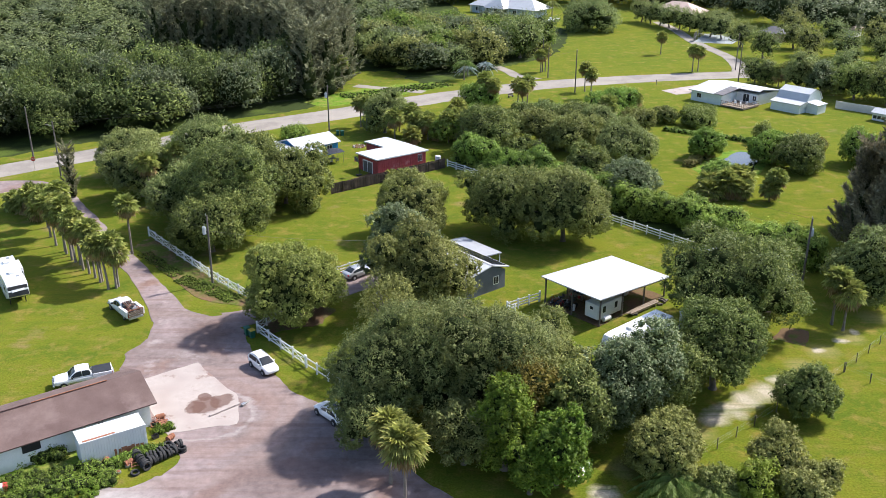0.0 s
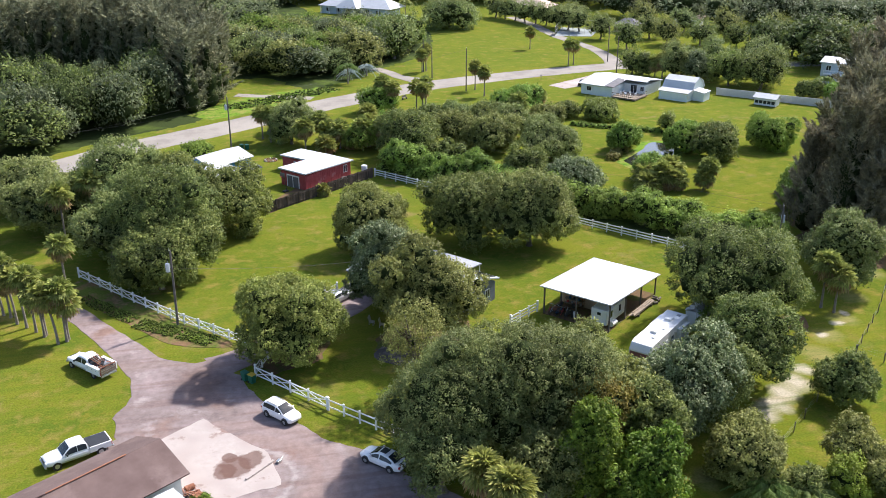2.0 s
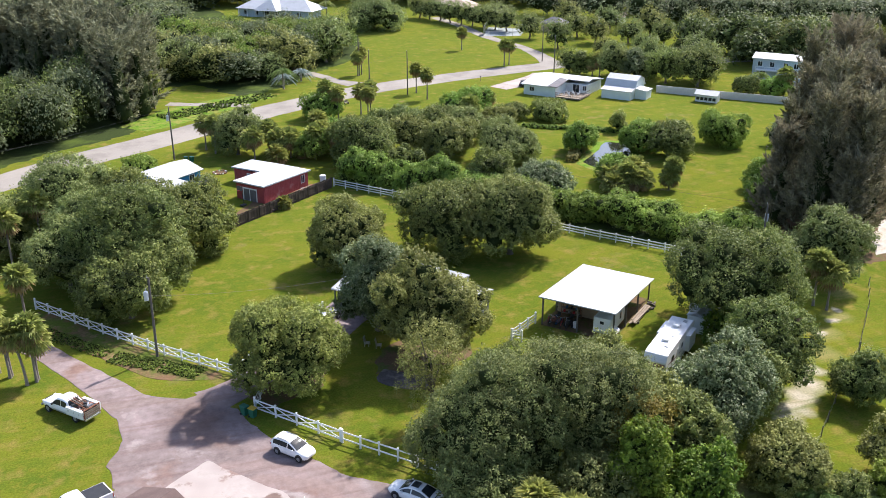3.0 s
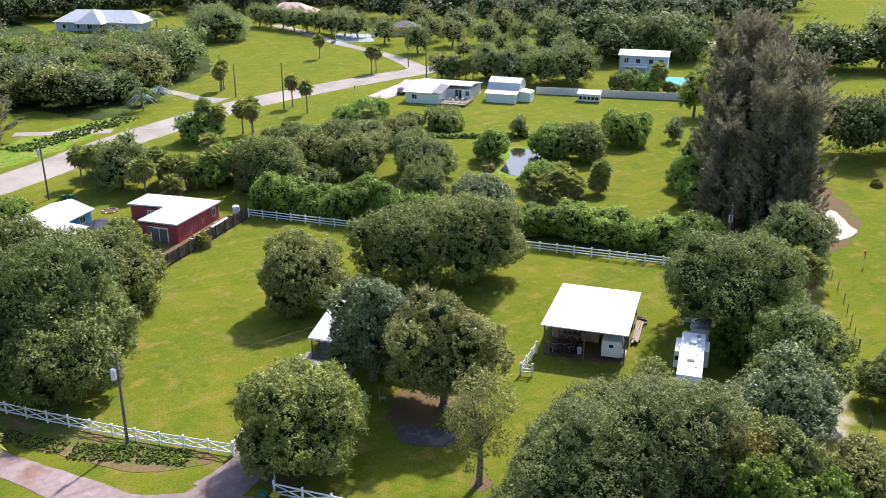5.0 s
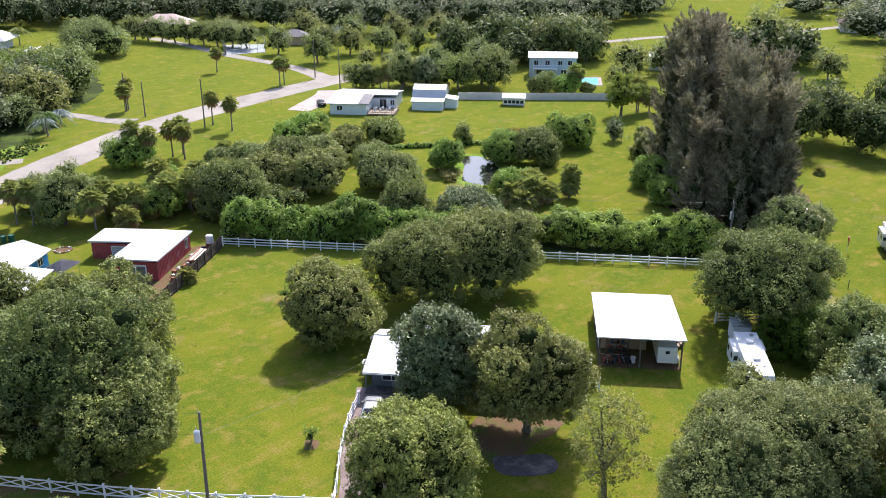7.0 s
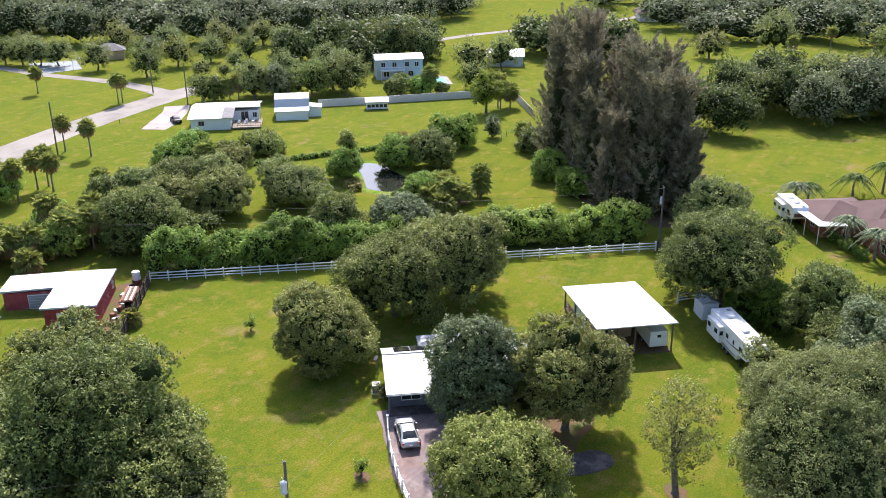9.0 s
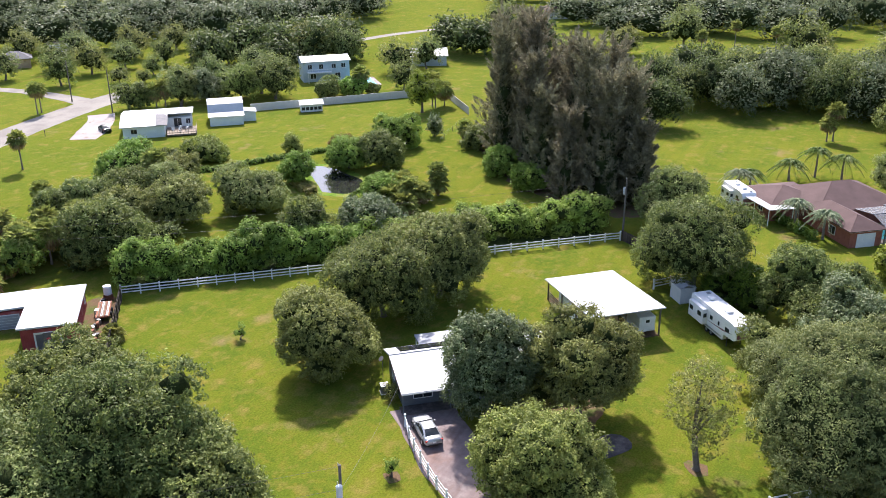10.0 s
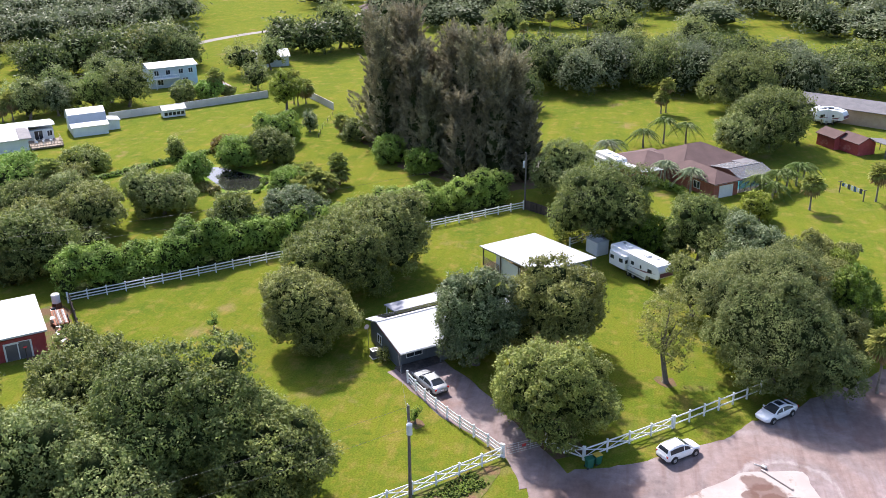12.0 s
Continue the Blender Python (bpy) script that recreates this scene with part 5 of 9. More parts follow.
for i in range(7):
    x = 6.2 + i * 1.27
    part("cage_post", box(0.08, 0.08, 2.5, x, 0.6, 1.25), GREY_ROOF, en)
    part("cage_rafter", rod((x, 0.6, 2.5), (x, 3.6, 3.5), 0.05, n=4), GREY_ROOF, en)
    part("cage_rafter", rod((x, 3.6, 3.5), (x, 7.9, 2.9), 0.05, n=4), GREY_ROOF, en)
part("ridge_beam", box(7.7, 0.09, 0.12, 10.0, 3.6, 3.52), GREY_ROOF, en)
part("screen", slab([(6.1, 0.6, 2.52), (13.9, 0.6, 2.52), (13.9, 3.6, 3.52), (6.1, 3.6, 3.52)], 0.01), SCREEN, en, "grey insect screen")
part("screen", slab([(6.1, 3.6, 3.52), (13.9, 3.6, 3.52), (13.9, 7.9, 2.92), (6.1, 7.9, 2.92)], 0.01), SCREEN, en, "grey insect screen")
part("screen", slab([(6.1, 0.6, 0.1), (13.9, 0.6, 0.1), (13.9, 0.6, 2.45), (6.1, 0.6, 2.45)], 0.01), SCREEN, en, "grey insect screen")
part("patio_roof", slab([(11.2, 5.6, 3.2), (14.6, 5.6, 3.2), (14.6, 8.2, 3.0), (11.2, 8.2, 3.0)], 0.05), GREY_ROOF, bb, "pale grey patio roof panel")
part("patio", box(8.6, 7.2, 0.1, 10.0, 4.2, 0.05), SLAB, bb)
part("pool", box(6.0, 3.2, 0.06, 9.8, 3.6, 0.09), POOL, bb, "turquoise pool water")
cp = thing("carport", "white metal carport roof beside the bungalow", "carport", at(63.5, 89.2, 40))
part("roof", slab([(-1, -2.4, 2.6), (7.5, -2.4, 2.6), (7.5, 2.2, 2.8), (-1, 2.2, 2.8)], 0.08), WHITE_ROOF, cp)
for x in (-0.7, 3.2, 7.2):
    for y in (-2.2, 2.0):
        part("post", box(0.09, 0.09, 2.6, x, y, 1.3), WHITE, cp)

# outbuildings beyond the bungalow's lawn
ob1 = thing("long_barn", "long tan barn with a grey metal roof", "barn", at(123, 54.6, -120))
part("wall", box(14, 9, 3.2, 13.5, 0, 1.6), TAN, ob1)
bm = bmesh.new()
roof_plane(bm, (0, -5.4, 3.3), (21, -5.4, 3.3), (21, 0, 4.7), (0, 0, 4.7), 0.1)
roof_plane(bm, (0, 0, 4.7), (21, 0, 4.7), (21, 5.4, 3.3), (0, 5.4, 3.3), 0.1)
part("roof", bm, GREY_ROOF, ob1)
for x in (0.4, 3.4, 6.4):
    for y in (-5, 5):
        part("post", box(0.16, 0.16, 3.3, x, y, 1.65), POLE_WOOD, ob1)
window_part(ob1, 1.4, 1.0, pose(12, 4.52, 2.0, 0, 0, 180))
for i, (x, y, w, rz) in enumerate(((94.5, 53.0, 5.0, 30), (91.0, 49.5, 5.5, 30))):
    t = thing("red_shed", "small weathered red wooden shed with a rusty roof", "shed", at(x, y, rz))
    part("wall", box(w, 4.0, 2.3, 0, 0, 1.15), RED, t)
    bm = bmesh.new()
    roof_plane(bm, (-w / 2 - 0.3, -2.3, 2.3), (w / 2 + 0.3, -2.3, 2.3), (w / 2 + 0.3, 0, 3.4), (-w / 2 - 0.3, 0, 3.4), 0.08)
    roof_plane(bm, (-w / 2 - 0.3, 0, 3.4), (w / 2 + 0.3, 0, 3.4), (w / 2 + 0.3, 2.3, 2.3), (-w / 2 - 0.3, 2.3, 2.3), 0.08)
    part("roof", bm, SHINGLE_RED, t)
    part("gable", slab([(-w / 2, -2, 2.3), (-w / 2, 2, 2.3), (-w / 2, 0, 3.3)], 0.05), RED, t)
t = thing("lean_to", "grey metal lean-to roof on posts", "shed", at(89.5, 45.0, 30))
part("roof", slab([(-3, -2.2, 2.2), (3, -2.2, 2.2), (3, 2.2, 2.8), (-3, 2.2, 2.8)], 0.08), GREY_ROOF, t)
for x in (-2.8, 2.8):
    for y in (-2, 2):
        part("post", box(0.12, 0.12, 2.4, x, y, 1.2), POLE_WOOD, t)

# far houses by the upper edge of the fields
fm = thing("far_mansion", "large white-roofed house with a porch far off", "house", at(14, 381, -40))
part("wall", box(30, 10, 3.0, 14, 4, 1.5), BLUE_GREY, fm)
bm = hip_roof(bmesh.new(), -2, -2, 31, 10.5, 3.0, 6.6)
hip_roof(bm, 8, -5.5, 18, 6, 3.0, 7.2)
part("roof", bm, WHITE_ROOF, fm)
for i in range(9):
    part("porch_post", box(0.25, 0.25, 3.0, -1 + i * 3.8, -1.6, 1.5), WHITE, fm)
for i in range(6):
    window_part(fm, 1.6, 1.4, pose(2 + i * 4.6, -1.02, 1.6))
ft = thing("far_villa", "far villa with a pale terracotta hip roof", "house", at(82, 362, -40))
part("wall", box(17, 11, 3.0, 8.5, 5.5, 1.5), STONE, ft)
bm = hip_roof(bmesh.new(), -1, -1, 18, 12, 3.0, 6.4)
tr_roof = surf("pale_tile_roof", (0.5, 0.36, 0.31), (0.58, 0.43, 0.37), 0.5, 14.0, 0.8)
part("roof", bm, tr_roof, ft)
for i in range(4):
    window_part(ft, 1.4, 1.3, pose(2.4 + i * 4, -0.02, 1.6))
ft2 = thing("far_cottage", "far cottage with a tan shingle roof", "house", at(133, 318, -40))
part("wall", box(9, 7, 2.7, 4.5, 3.5, 1.35), WHITE_WALL, ft2)
part("roof", hip_roof(bmesh.new(), -0.6, -0.6, 9.6, 7.6, 2.7, 5.0), tr_roof, ft2)
window_part(ft2, 1.2, 1.1, pose(4.5, -0.02, 1.4))
ft3 = thing("far_cottage", "far grey cottage among the trees", "house", at(106, 308, -40))
part("wall", box(8, 6, 2.7, 4, 3, 1.35), TAN, ft3)
part("roof", hip_roof(bmesh.new(), -0.6, -0.6, 8.6, 6.6, 2.7, 4.6), GREY_ROOF, ft3)
ft4 = thing("far_villa", "far house with a pinkish tile roof among trees", "house", at(262, 196, -60))
part("wall", box(16, 11, 3.0, 8, 5.5, 1.5), STONE, ft4)
part("roof", hip_roof(bmesh.new(), -1, -1, 17, 12, 3.0, 6.4), SHINGLE_RED, ft4)

ft5 = thing("far_villa", "far villa with a salmon tile hip roof", "house", at(240, 330, -50))
part("wall", box(22, 12, 3.4, 11, 6, 1.7), STONE, ft5)
part("roof", hip_roof(bmesh.new(), -1, -1, 23, 13, 3.4, 7.2), tr_roof, ft5)
for i in range(5):
    window_part(ft5, 1.4, 1.3, pose(2.4 + i * 4.2, -0.02, 1.7))

# tennis court with its fence
patch("tennis_court", squared([(83.5, 304.5), (95, 300.5), (103, 314), (92, 322)]), 0.06, COURT, 0.02, "pale grey tennis court", "tennis court", 33)
cf = thing("court_fence", "tall wire fence round the tennis court", "fence", at(0, 0))
cc = [(83.5, 304.5), (95, 300.5), (103, 314), (92, 322), (83.5, 304.5)]
for a, b in zip(cc, cc[1:]):
    for i in range(5):
        x, y = a[0] + (b[0] - a[0]) * i / 5, a[1] + (b[1] - a[1]) * i / 5
        part("post", rod((x, y, 0), (x, y, 3), 0.05, n=6), STEEL, cf)
    for z in (1.5, 3.0):
        part("rail", rod((*a, z), (*b, z), 0.035, n=5), STEEL, cf)
part("windscreen", slab([(83.5, 304.5, 0.1), (85.6, 309.0, 0.1), (85.6, 309.0, 2.8), (83.5, 304.5, 2.8)], 0.03), BLACK_PLASTIC, cf, "dark windscreen panel")

board_fence("dark brown vertical board fence behind the workshop", [(-18.3, 146.9), (-9.3, 153.9), (1.3, 162.4)])
e = board_fence("weathered brown board fence at the corner by the pole", [(47.1, 108.9), (43.0, 103.2), (38.5, 97.2)], 1.6)


# ---- vehicles ----
def wheel(parent, x, y, r, w=0.22):
    t = part("wheel", rod((x, y - w / 2, r), (x, y + w / 2, r), r, n=20), RUBBER, parent)
    s = 1 if y > 0 else -1
    part("rim", rod((x, y + s * w * 0.3, r), (x, y + s * w * 0.54, r), r * 0.62, r * 0.55, 14), STEEL, t)
    return t


def hull(table, n=30):
    """A rounded car body lofted through (x, half width, sill height, top height)."""
    tb = np.array(table, float)
    xs = np.linspace(tb[0, 0], tb[-1, 0], n)
    cols = [np.interp(xs, tb[:, 0], tb[:, k]) for k in (1, 2, 3)]
    for c in cols:
        c[1:-1] = (c[:-2] + 2 * c[1:-1] + c[2:]) / 4
    rings = []
    for x, w, a, b in zip(xs, *cols):
        h = b - a
        half = [(-0.84, 0.0), (-0.95, 0.1), (-1.0, 0.35), (-1.0, 0.6), (-0.97, 0.8), (-0.9, 0.94), (-0.78, 1.0), (-0.4, 1.03)]
        pts = half + [(-p, q) for p, q in half[::-1]]
        rings.append([(x, w * p, a + h * q) for p, q in pts])
    return loft(rings)


class Cabin:
    """The glazed upper body of a car: a rounded surface from belt line to roof."""

    def __init__(self, line, belt, base, top):
        self.line, self.belt, self.base, self.top = np.array(line, float), belt, base, top

    def point(self, x, v, out=0.0):
        zt = float(np.interp(x, self.line[:, 0], self.line[:, 1]))
        lift = max(0.0, zt - self.belt)
        full = self.line[:, 1].max() - self.belt
        tp = self.base + (self.top - self.base) * min(1.0, lift / full)
        s, a = (1 if v >= 0 else -1), abs(v)
        if a > 0.5:
            k = (a - 0.5) / 0.5
            return (x, s * (tp + (self.base - tp) * k + out), zt - 0.05 * min(1, lift * 4) - (lift - 0.05 * min(1, lift * 4)) * k)
        return (x, s * tp * (a / 0.5), zt - 0.05 * min(1, lift * 4) * (a / 0.5) ** 4 + out)

    def sheet(self, xs, vs, out, shift=0.0, thick=False):
        bm = bmesh.new()
        g = [[bm.verts.new(tuple(np.array(self.point(x, v, out)) + np.array([shift, 0, 0]))) for v in vs] for x in xs]
        for a, b in zip(g, g[1:]):
            for k in range(len(vs) - 1):
                bm.faces.new((a[k], a[k + 1], b[k + 1], b[k]))
        return bm


def car(name, label, m, paint, kind, category="car"):
    """A car whose front points along x. kind: body table, roof line, belt height, base and top half widths, wheel radius, axles, rear."""
    table, line, belt, base, top, r, xf, xr = kind
    t = thing(name, label, category, m)
    L0, L1 = table[0][0], table[-1][0]
    hw = max(row[1] for row in table)
    body = part("body", hull(table), paint, t, smooth=True)
    for x in (xf, xr):
        for y in (-hw + 0.02, hw - 0.02):
            part("wheel_arch", rod((x, y - 0.05, r + 0.03), (x, y + 0.05, r + 0.03), r + 0.07, n=24), BLACK_PLASTIC, body)
            wheel(t, x, y * 0.975, r)
    cab = Cabin(line, belt, base, top)
    xs = np.linspace(line[0][0], line[-1][0], 26)
    part("cabin", cab.sheet(xs, np.linspace(-1, 1, 17), 0.0), paint, t, smooth=True)
    hi = [row[0] for row in line if row[1] > max(q[1] for q in line) - 0.1]
    ra, rb = min(hi), max(hi)
    part("windscreen", cab.sheet(np.linspace(rb + 0.04, line[-1][0] - 0.06, 8), np.linspace(-0.44, 0.44, 9), 0.016, 0.008), GLASS, t, smooth=True)
    part("rear_window", cab.sheet(np.linspace(line[0][0] + (0.1 if ra - line[0][0] > 0.6 else 0.08), ra - 0.06, 8), np.linspace(-0.42, 0.42, 9), 0.016, -0.008), GLASS, t, smooth=True)
    mid = (xf + xr) / 2 - 0.1
    for s in (-1, 1):
        for a, b in ((line[0][0] + 0.38, mid - 0.05), (mid + 0.05, line[-1][0] - 0.24)):
            part("side_window", cab.sheet(np.linspace(a, b, 8), np.linspace(s * 0.58, s * 0.96, 6), 0.012), GLASS, t, smooth=True)
        fz, rz = table[-3][3] - 0.1, table[1][3] - 0.14
        part("headlight", box(0.26, 0.2, 0.1, table[-2][0] - 0.16, s * hw * 0.72, fz - 0.06, 0.03, rz=-s * 34), LENS, t)
        part("tail_light", box(0.16, 0.34, 0.16, table[1][0] + 0.02, s * hw * 0.74, rz, 0.03, rz=s * 18), TAIL_RED, t)
        part("mirror", box(0.14, 0.2, 0.14, line[-1][0] - 0.45, s * (hw + 0.06), belt + 0.08, 0.04), paint, t)
        part("door_handle", box(0.2, 0.03, 0.03, mid - 0.2, s * (hw + 0.005), belt - 0.12), paint, t)
        part("sill", box(abs(xf - xr) - 2 * r - 0.1, 0.05, 0.12, (xf + xr) / 2, s * (hw - 0.02), table[4][2] + 0.05, 0.02), BLACK_PLASTIC, t, "dark sill trim")
    part("grille", box(0.1, hw * 0.9, 0.2, L1 - 0.06, 0, table[-1][3] - 0.12, 0.04), BLACK_PLASTIC, t)
    part("bumper", box(0.16, hw * 1.5, 0.16, L0 + 0.06, 0, table[0][2] + 0.03, 0.05), BLACK_PLASTIC, t)
    part("plate", box(0.02, 0.32, 0.15, L0 - 0.01, 0, table[0][3] - 0.2), LENS, t)
    return t


SUV = (((-2.28, 0.74, 0.42, 0.95), (-2.2, 0.84, 0.34, 1.06), (-1.9, 0.91, 0.28, 1.1), (-1.0, 0.92, 0.25, 1.08), (0.0, 0.92, 0.25, 1.06), (1.0, 0.92, 0.25, 1.03), (1.5, 0.91, 0.26, 0.98), (1.95, 0.86, 0.3, 0.9), (2.18, 0.76, 0.36, 0.8), (2.28, 0.6, 0.44, 0.7)),
       ((-2.22, 1.06), (-2.05, 1.42), (-1.85, 1.6), (-1.3, 1.67), (-0.5, 1.69), (0.1, 1.62), (0.6, 1.4), (1.15, 1.02)), 1.04, 0.86, 0.66, 0.36, 1.38, -1.32)
SEDAN = (((-2.37, 0.7, 0.42, 0.84), (-2.3, 0.8, 0.33, 0.95), (-1.9, 0.88, 0.26, 1.0), (-1.0, 0.91, 0.23, 0.95), (0.0, 0.915, 0.22, 0.92), (1.0, 0.91, 0.22, 0.91), (1.6, 0.88, 0.24, 0.85), (2.1, 0.8, 0.28, 0.76), (2.3, 0.68, 0.33, 0.66), (2.37, 0.5, 0.4, 0.58)),
         ((-1.85, 0.97), (-1.35, 1.22), (-0.85, 1.39), (-0.2, 1.45), (0.25, 1.42), (0.7, 1.23), (1.2, 0.91)), 0.92, 0.84, 0.6, 0.33, 1.42, -1.32)
BIG_SEDAN = (((-2.5, 0.74, 0.42, 0.92), (-2.42, 0.84, 0.34, 1.03), (-1.9, 0.93, 0.27, 1.06), (-1.0, 0.95, 0.24, 1.02), (0.0, 0.95, 0.24, 0.99), (1.0, 0.95, 0.24, 0.98), (1.7, 0.93, 0.25, 0.95), (2.2, 0.87, 0.28, 0.88), (2.42, 0.78, 0.33, 0.78), (2.5, 0.64, 0.42, 0.68)),
             ((-1.95, 1.02), (-1.5, 1.28), (-1.05, 1.44), (-0.4, 1.5), (0.15, 1.47), (0.6, 1.28), (1.1, 0.97)), 0.99, 0.87, 0.64, 0.36, 1.52, -1.52)
suv = car("white_suv", "clean white compact sport utility car on the dirt yard", at(-18.8, 86.95, -50) @ Matrix.Diagonal((0.93, 0.96, 0.96, 1)), PAINT_WHITE, SUV)
part("roof_rail", box(1.5, 0.04, 0.05, -0.7, 0.6, 1.69), STEEL, suv)
part("roof_rail", box(1.5, 0.04, 0.05, -0.7, -0.6, 1.69), STEEL, suv)
sed = car("white_sedan", "white four-door sedan with a dark sunroof beside the oaks", at(-10.2, 77.2, 133), PAINT_WHITE, SEDAN)
part("sunroof", box(0.7, 0.8, 0.03, -0.2, 0, 1.452, 0.01), GLASS, sed, "dark glass sunroof")
rk = part("bike_rack", rod((-2.15, -0.5, 1.0), (-2.15, 0.5, 1.0), 0.04), BLACK_PLASTIC, sed, "black folded bike rack")
for y in (-0.4, 0.0, 0.4):
    part("rack_arm", rod((-2.1, y, 0.98), (-2.5, y, 1.12), 0.035), BLACK_PLASTIC, rk)
car("silver_sedan", "large silver sedan parked at the grey house", at(-10.6, 112.4, 44), PAINT_SILVER, BIG_SEDAN)


def pickup(name, label, m, long_bed=2.3, cover=True):
    t = thing(name, label, "pickup truck", m)
    hw = 0.98
    body = part("body", hull(((-0.98, hw * 0.97, 0.48, 1.12), (-0.9, hw * 0.98, 0.46, 1.14), (0.6, hw * 0.98, 0.45, 1.13), (1.4, hw * 0.98, 0.45, 1.12), (2.1, hw * 0.98, 0.46, 1.08), (2.6, hw * 0.93, 0.48, 1.02), (2.82, hw * 0.8, 0.54, 0.92), (2.88, hw * 0.66, 0.6, 0.84))), PAINT_WHITE, t, smooth=True)
    b, tp = hw * 0.93, hw * 0.74
    cab = Cabin(((-0.95, 1.12), (-0.88, 1.5), (-0.74, 1.78), (-0.4, 1.86), (0.3, 1.87), (0.62, 1.8), (1.0, 1.5), (1.4, 1.12)), 1.11, b, tp)
    part("cabin", cab.sheet(np.linspace(-0.95, 1.4, 26), np.linspace(-1, 1, 17), 0.0), PAINT_WHITE, t, smooth=True)
    part("windscreen", cab.sheet(np.linspace(0.66, 1.34, 8), np.linspace(-0.44, 0.44, 9), 0.016, 0.008), GLASS, t, smooth=True)
    part("rear_window", cab.sheet(np.linspace(-0.92, -0.76, 6), np.linspace(-0.38, 0.38, 9), 0.012, -0.014), GLASS, t, smooth=True)
    for y in (-1, 1):
        for a, c in ((-0.78, 0.0), (0.06, 1.12)):
            part("side_window", cab.sheet(np.linspace(a, c, 8), np.linspace(y * 0.57, y * 0.95, 6), 0.012), GLASS, t, smooth=True)
        part("headlight", box(0.1, 0.3, 0.18, 2.82, y * 0.66, 0.88, 0.03), LENS, t)
        part("tail_light", box(0.06, 0.14, 0.35, -1.05 - long_bed, y * 0.9, 0.9), TAIL_RED, t)
        part("mirror", box(0.12, 0.24, 0.2, 1.0, y * 1.08, 1.25, 0.03), BLACK_PLASTIC, t)
        for x in (1.95, -1.95):
            wheel(t, x, y * 0.86, 0.4, 0.26)
    bed = part("bed", box(long_bed, 1.94, 0.12, -1.0 - long_bed / 2, 0, 0.66), PAINT_WHITE, t)
    for y in (-0.92, 0.92):
        part("bed_side", box(long_bed, 0.11, 0.58, -1.0 - long_bed / 2, y, 0.9, 0.03), PAINT_WHITE, bed)
    part("tailgate", box(0.1, 1.8, 0.55, -1.03 - long_bed, 0, 0.92, 0.02), PAINT_WHITE, bed)
    part("bumper", box(0.16, 1.85, 0.18, -1.15 - long_bed, 0, 0.55, 0.03), STEEL, t)
    part("bumper", box(0.18, 1.85, 0.2, 2.9, 0, 0.55, 0.04), STEEL, t)
    part("grille", box(0.06, 0.9, 0.25, 2.87, 0, 0.82), BLACK_PLASTIC, t)
    part("stripe", box(2.3, 1.95, 0.14, 0.2, 0, 0.6), STEEL, t, "grey lower trim")
    if cover:
        part("bed_cover", box(long_bed - 0.05, 1.78, 0.06, -1.0 - long_bed / 2, 0, 1.2, 0.02), BLACK_PLASTIC, bed, "black bed cover")
    return t


pickup("white_pickup", "white pickup truck with a black bed cover on the grass", at(-37.5, 84.2, 205), 1.95)
tk = pickup("service_truck", "white service truck loaded with scrap and tools", at(-38.5, 101.0, 132) @ Matrix.Diagonal((1.0, 1.0, 1.03, 1)), 2.2, False)
random.seed(11)
for y in (-0.98, 0.98):
    tb = part("tool_box", box(2.25, 0.36, 0.8, -2.15, y, 1.12, 0.02), PAINT_WHITE, tk, "white side tool box")
    for k in (-0.75, 0.0, 0.75):
        part("latch", box(0.12, 0.02, 0.06, -2.15 + k, y * 1.19, 1.2), BLACK_PLASTIC, tb)
for i in range(30):
    mt = (RUST, BLACK_PLASTIC, BLACK_PLASTIC, STEEL, BLACK_PLASTIC, STRIPE)[i % 6]
    part("load_item", box(random.uniform(0.25, 0.8), random.uniform(0.15, 0.45), random.uniform(0.15, 0.5), -1.2 - random.uniform(0, 1.9), random.uniform(-0.55, 0.55), 1.1 + random.uniform(0, 0.5), 0.03, random.uniform(0, 90), rx=random.uniform(-25, 25)), mt, tk)
for i in range(5):
    part("load_pipe", rod((-0.8, -0.5 + i * 0.25, 1.95), (-3.3, -0.3 + i * 0.2, 1.35 + i * 0.06), 0.04, n=6), (RUST, WOOD)[i % 2], tk)
part("rack", box(0.08, 1.9, 0.1, -3.36, 0, 1.6), RUST, tk)
for z in (0.85, 1.08, 1.31):
    part("tail_board", box(0.06, 1.8, 0.17, -3.38, 0, z), WOOD, tk, "weathered tailboard")
for y in (-0.9, 0.9):
    part("rack_post", box(0.07, 0.07, 1.0, -3.36, y, 1.1), RUST, tk)


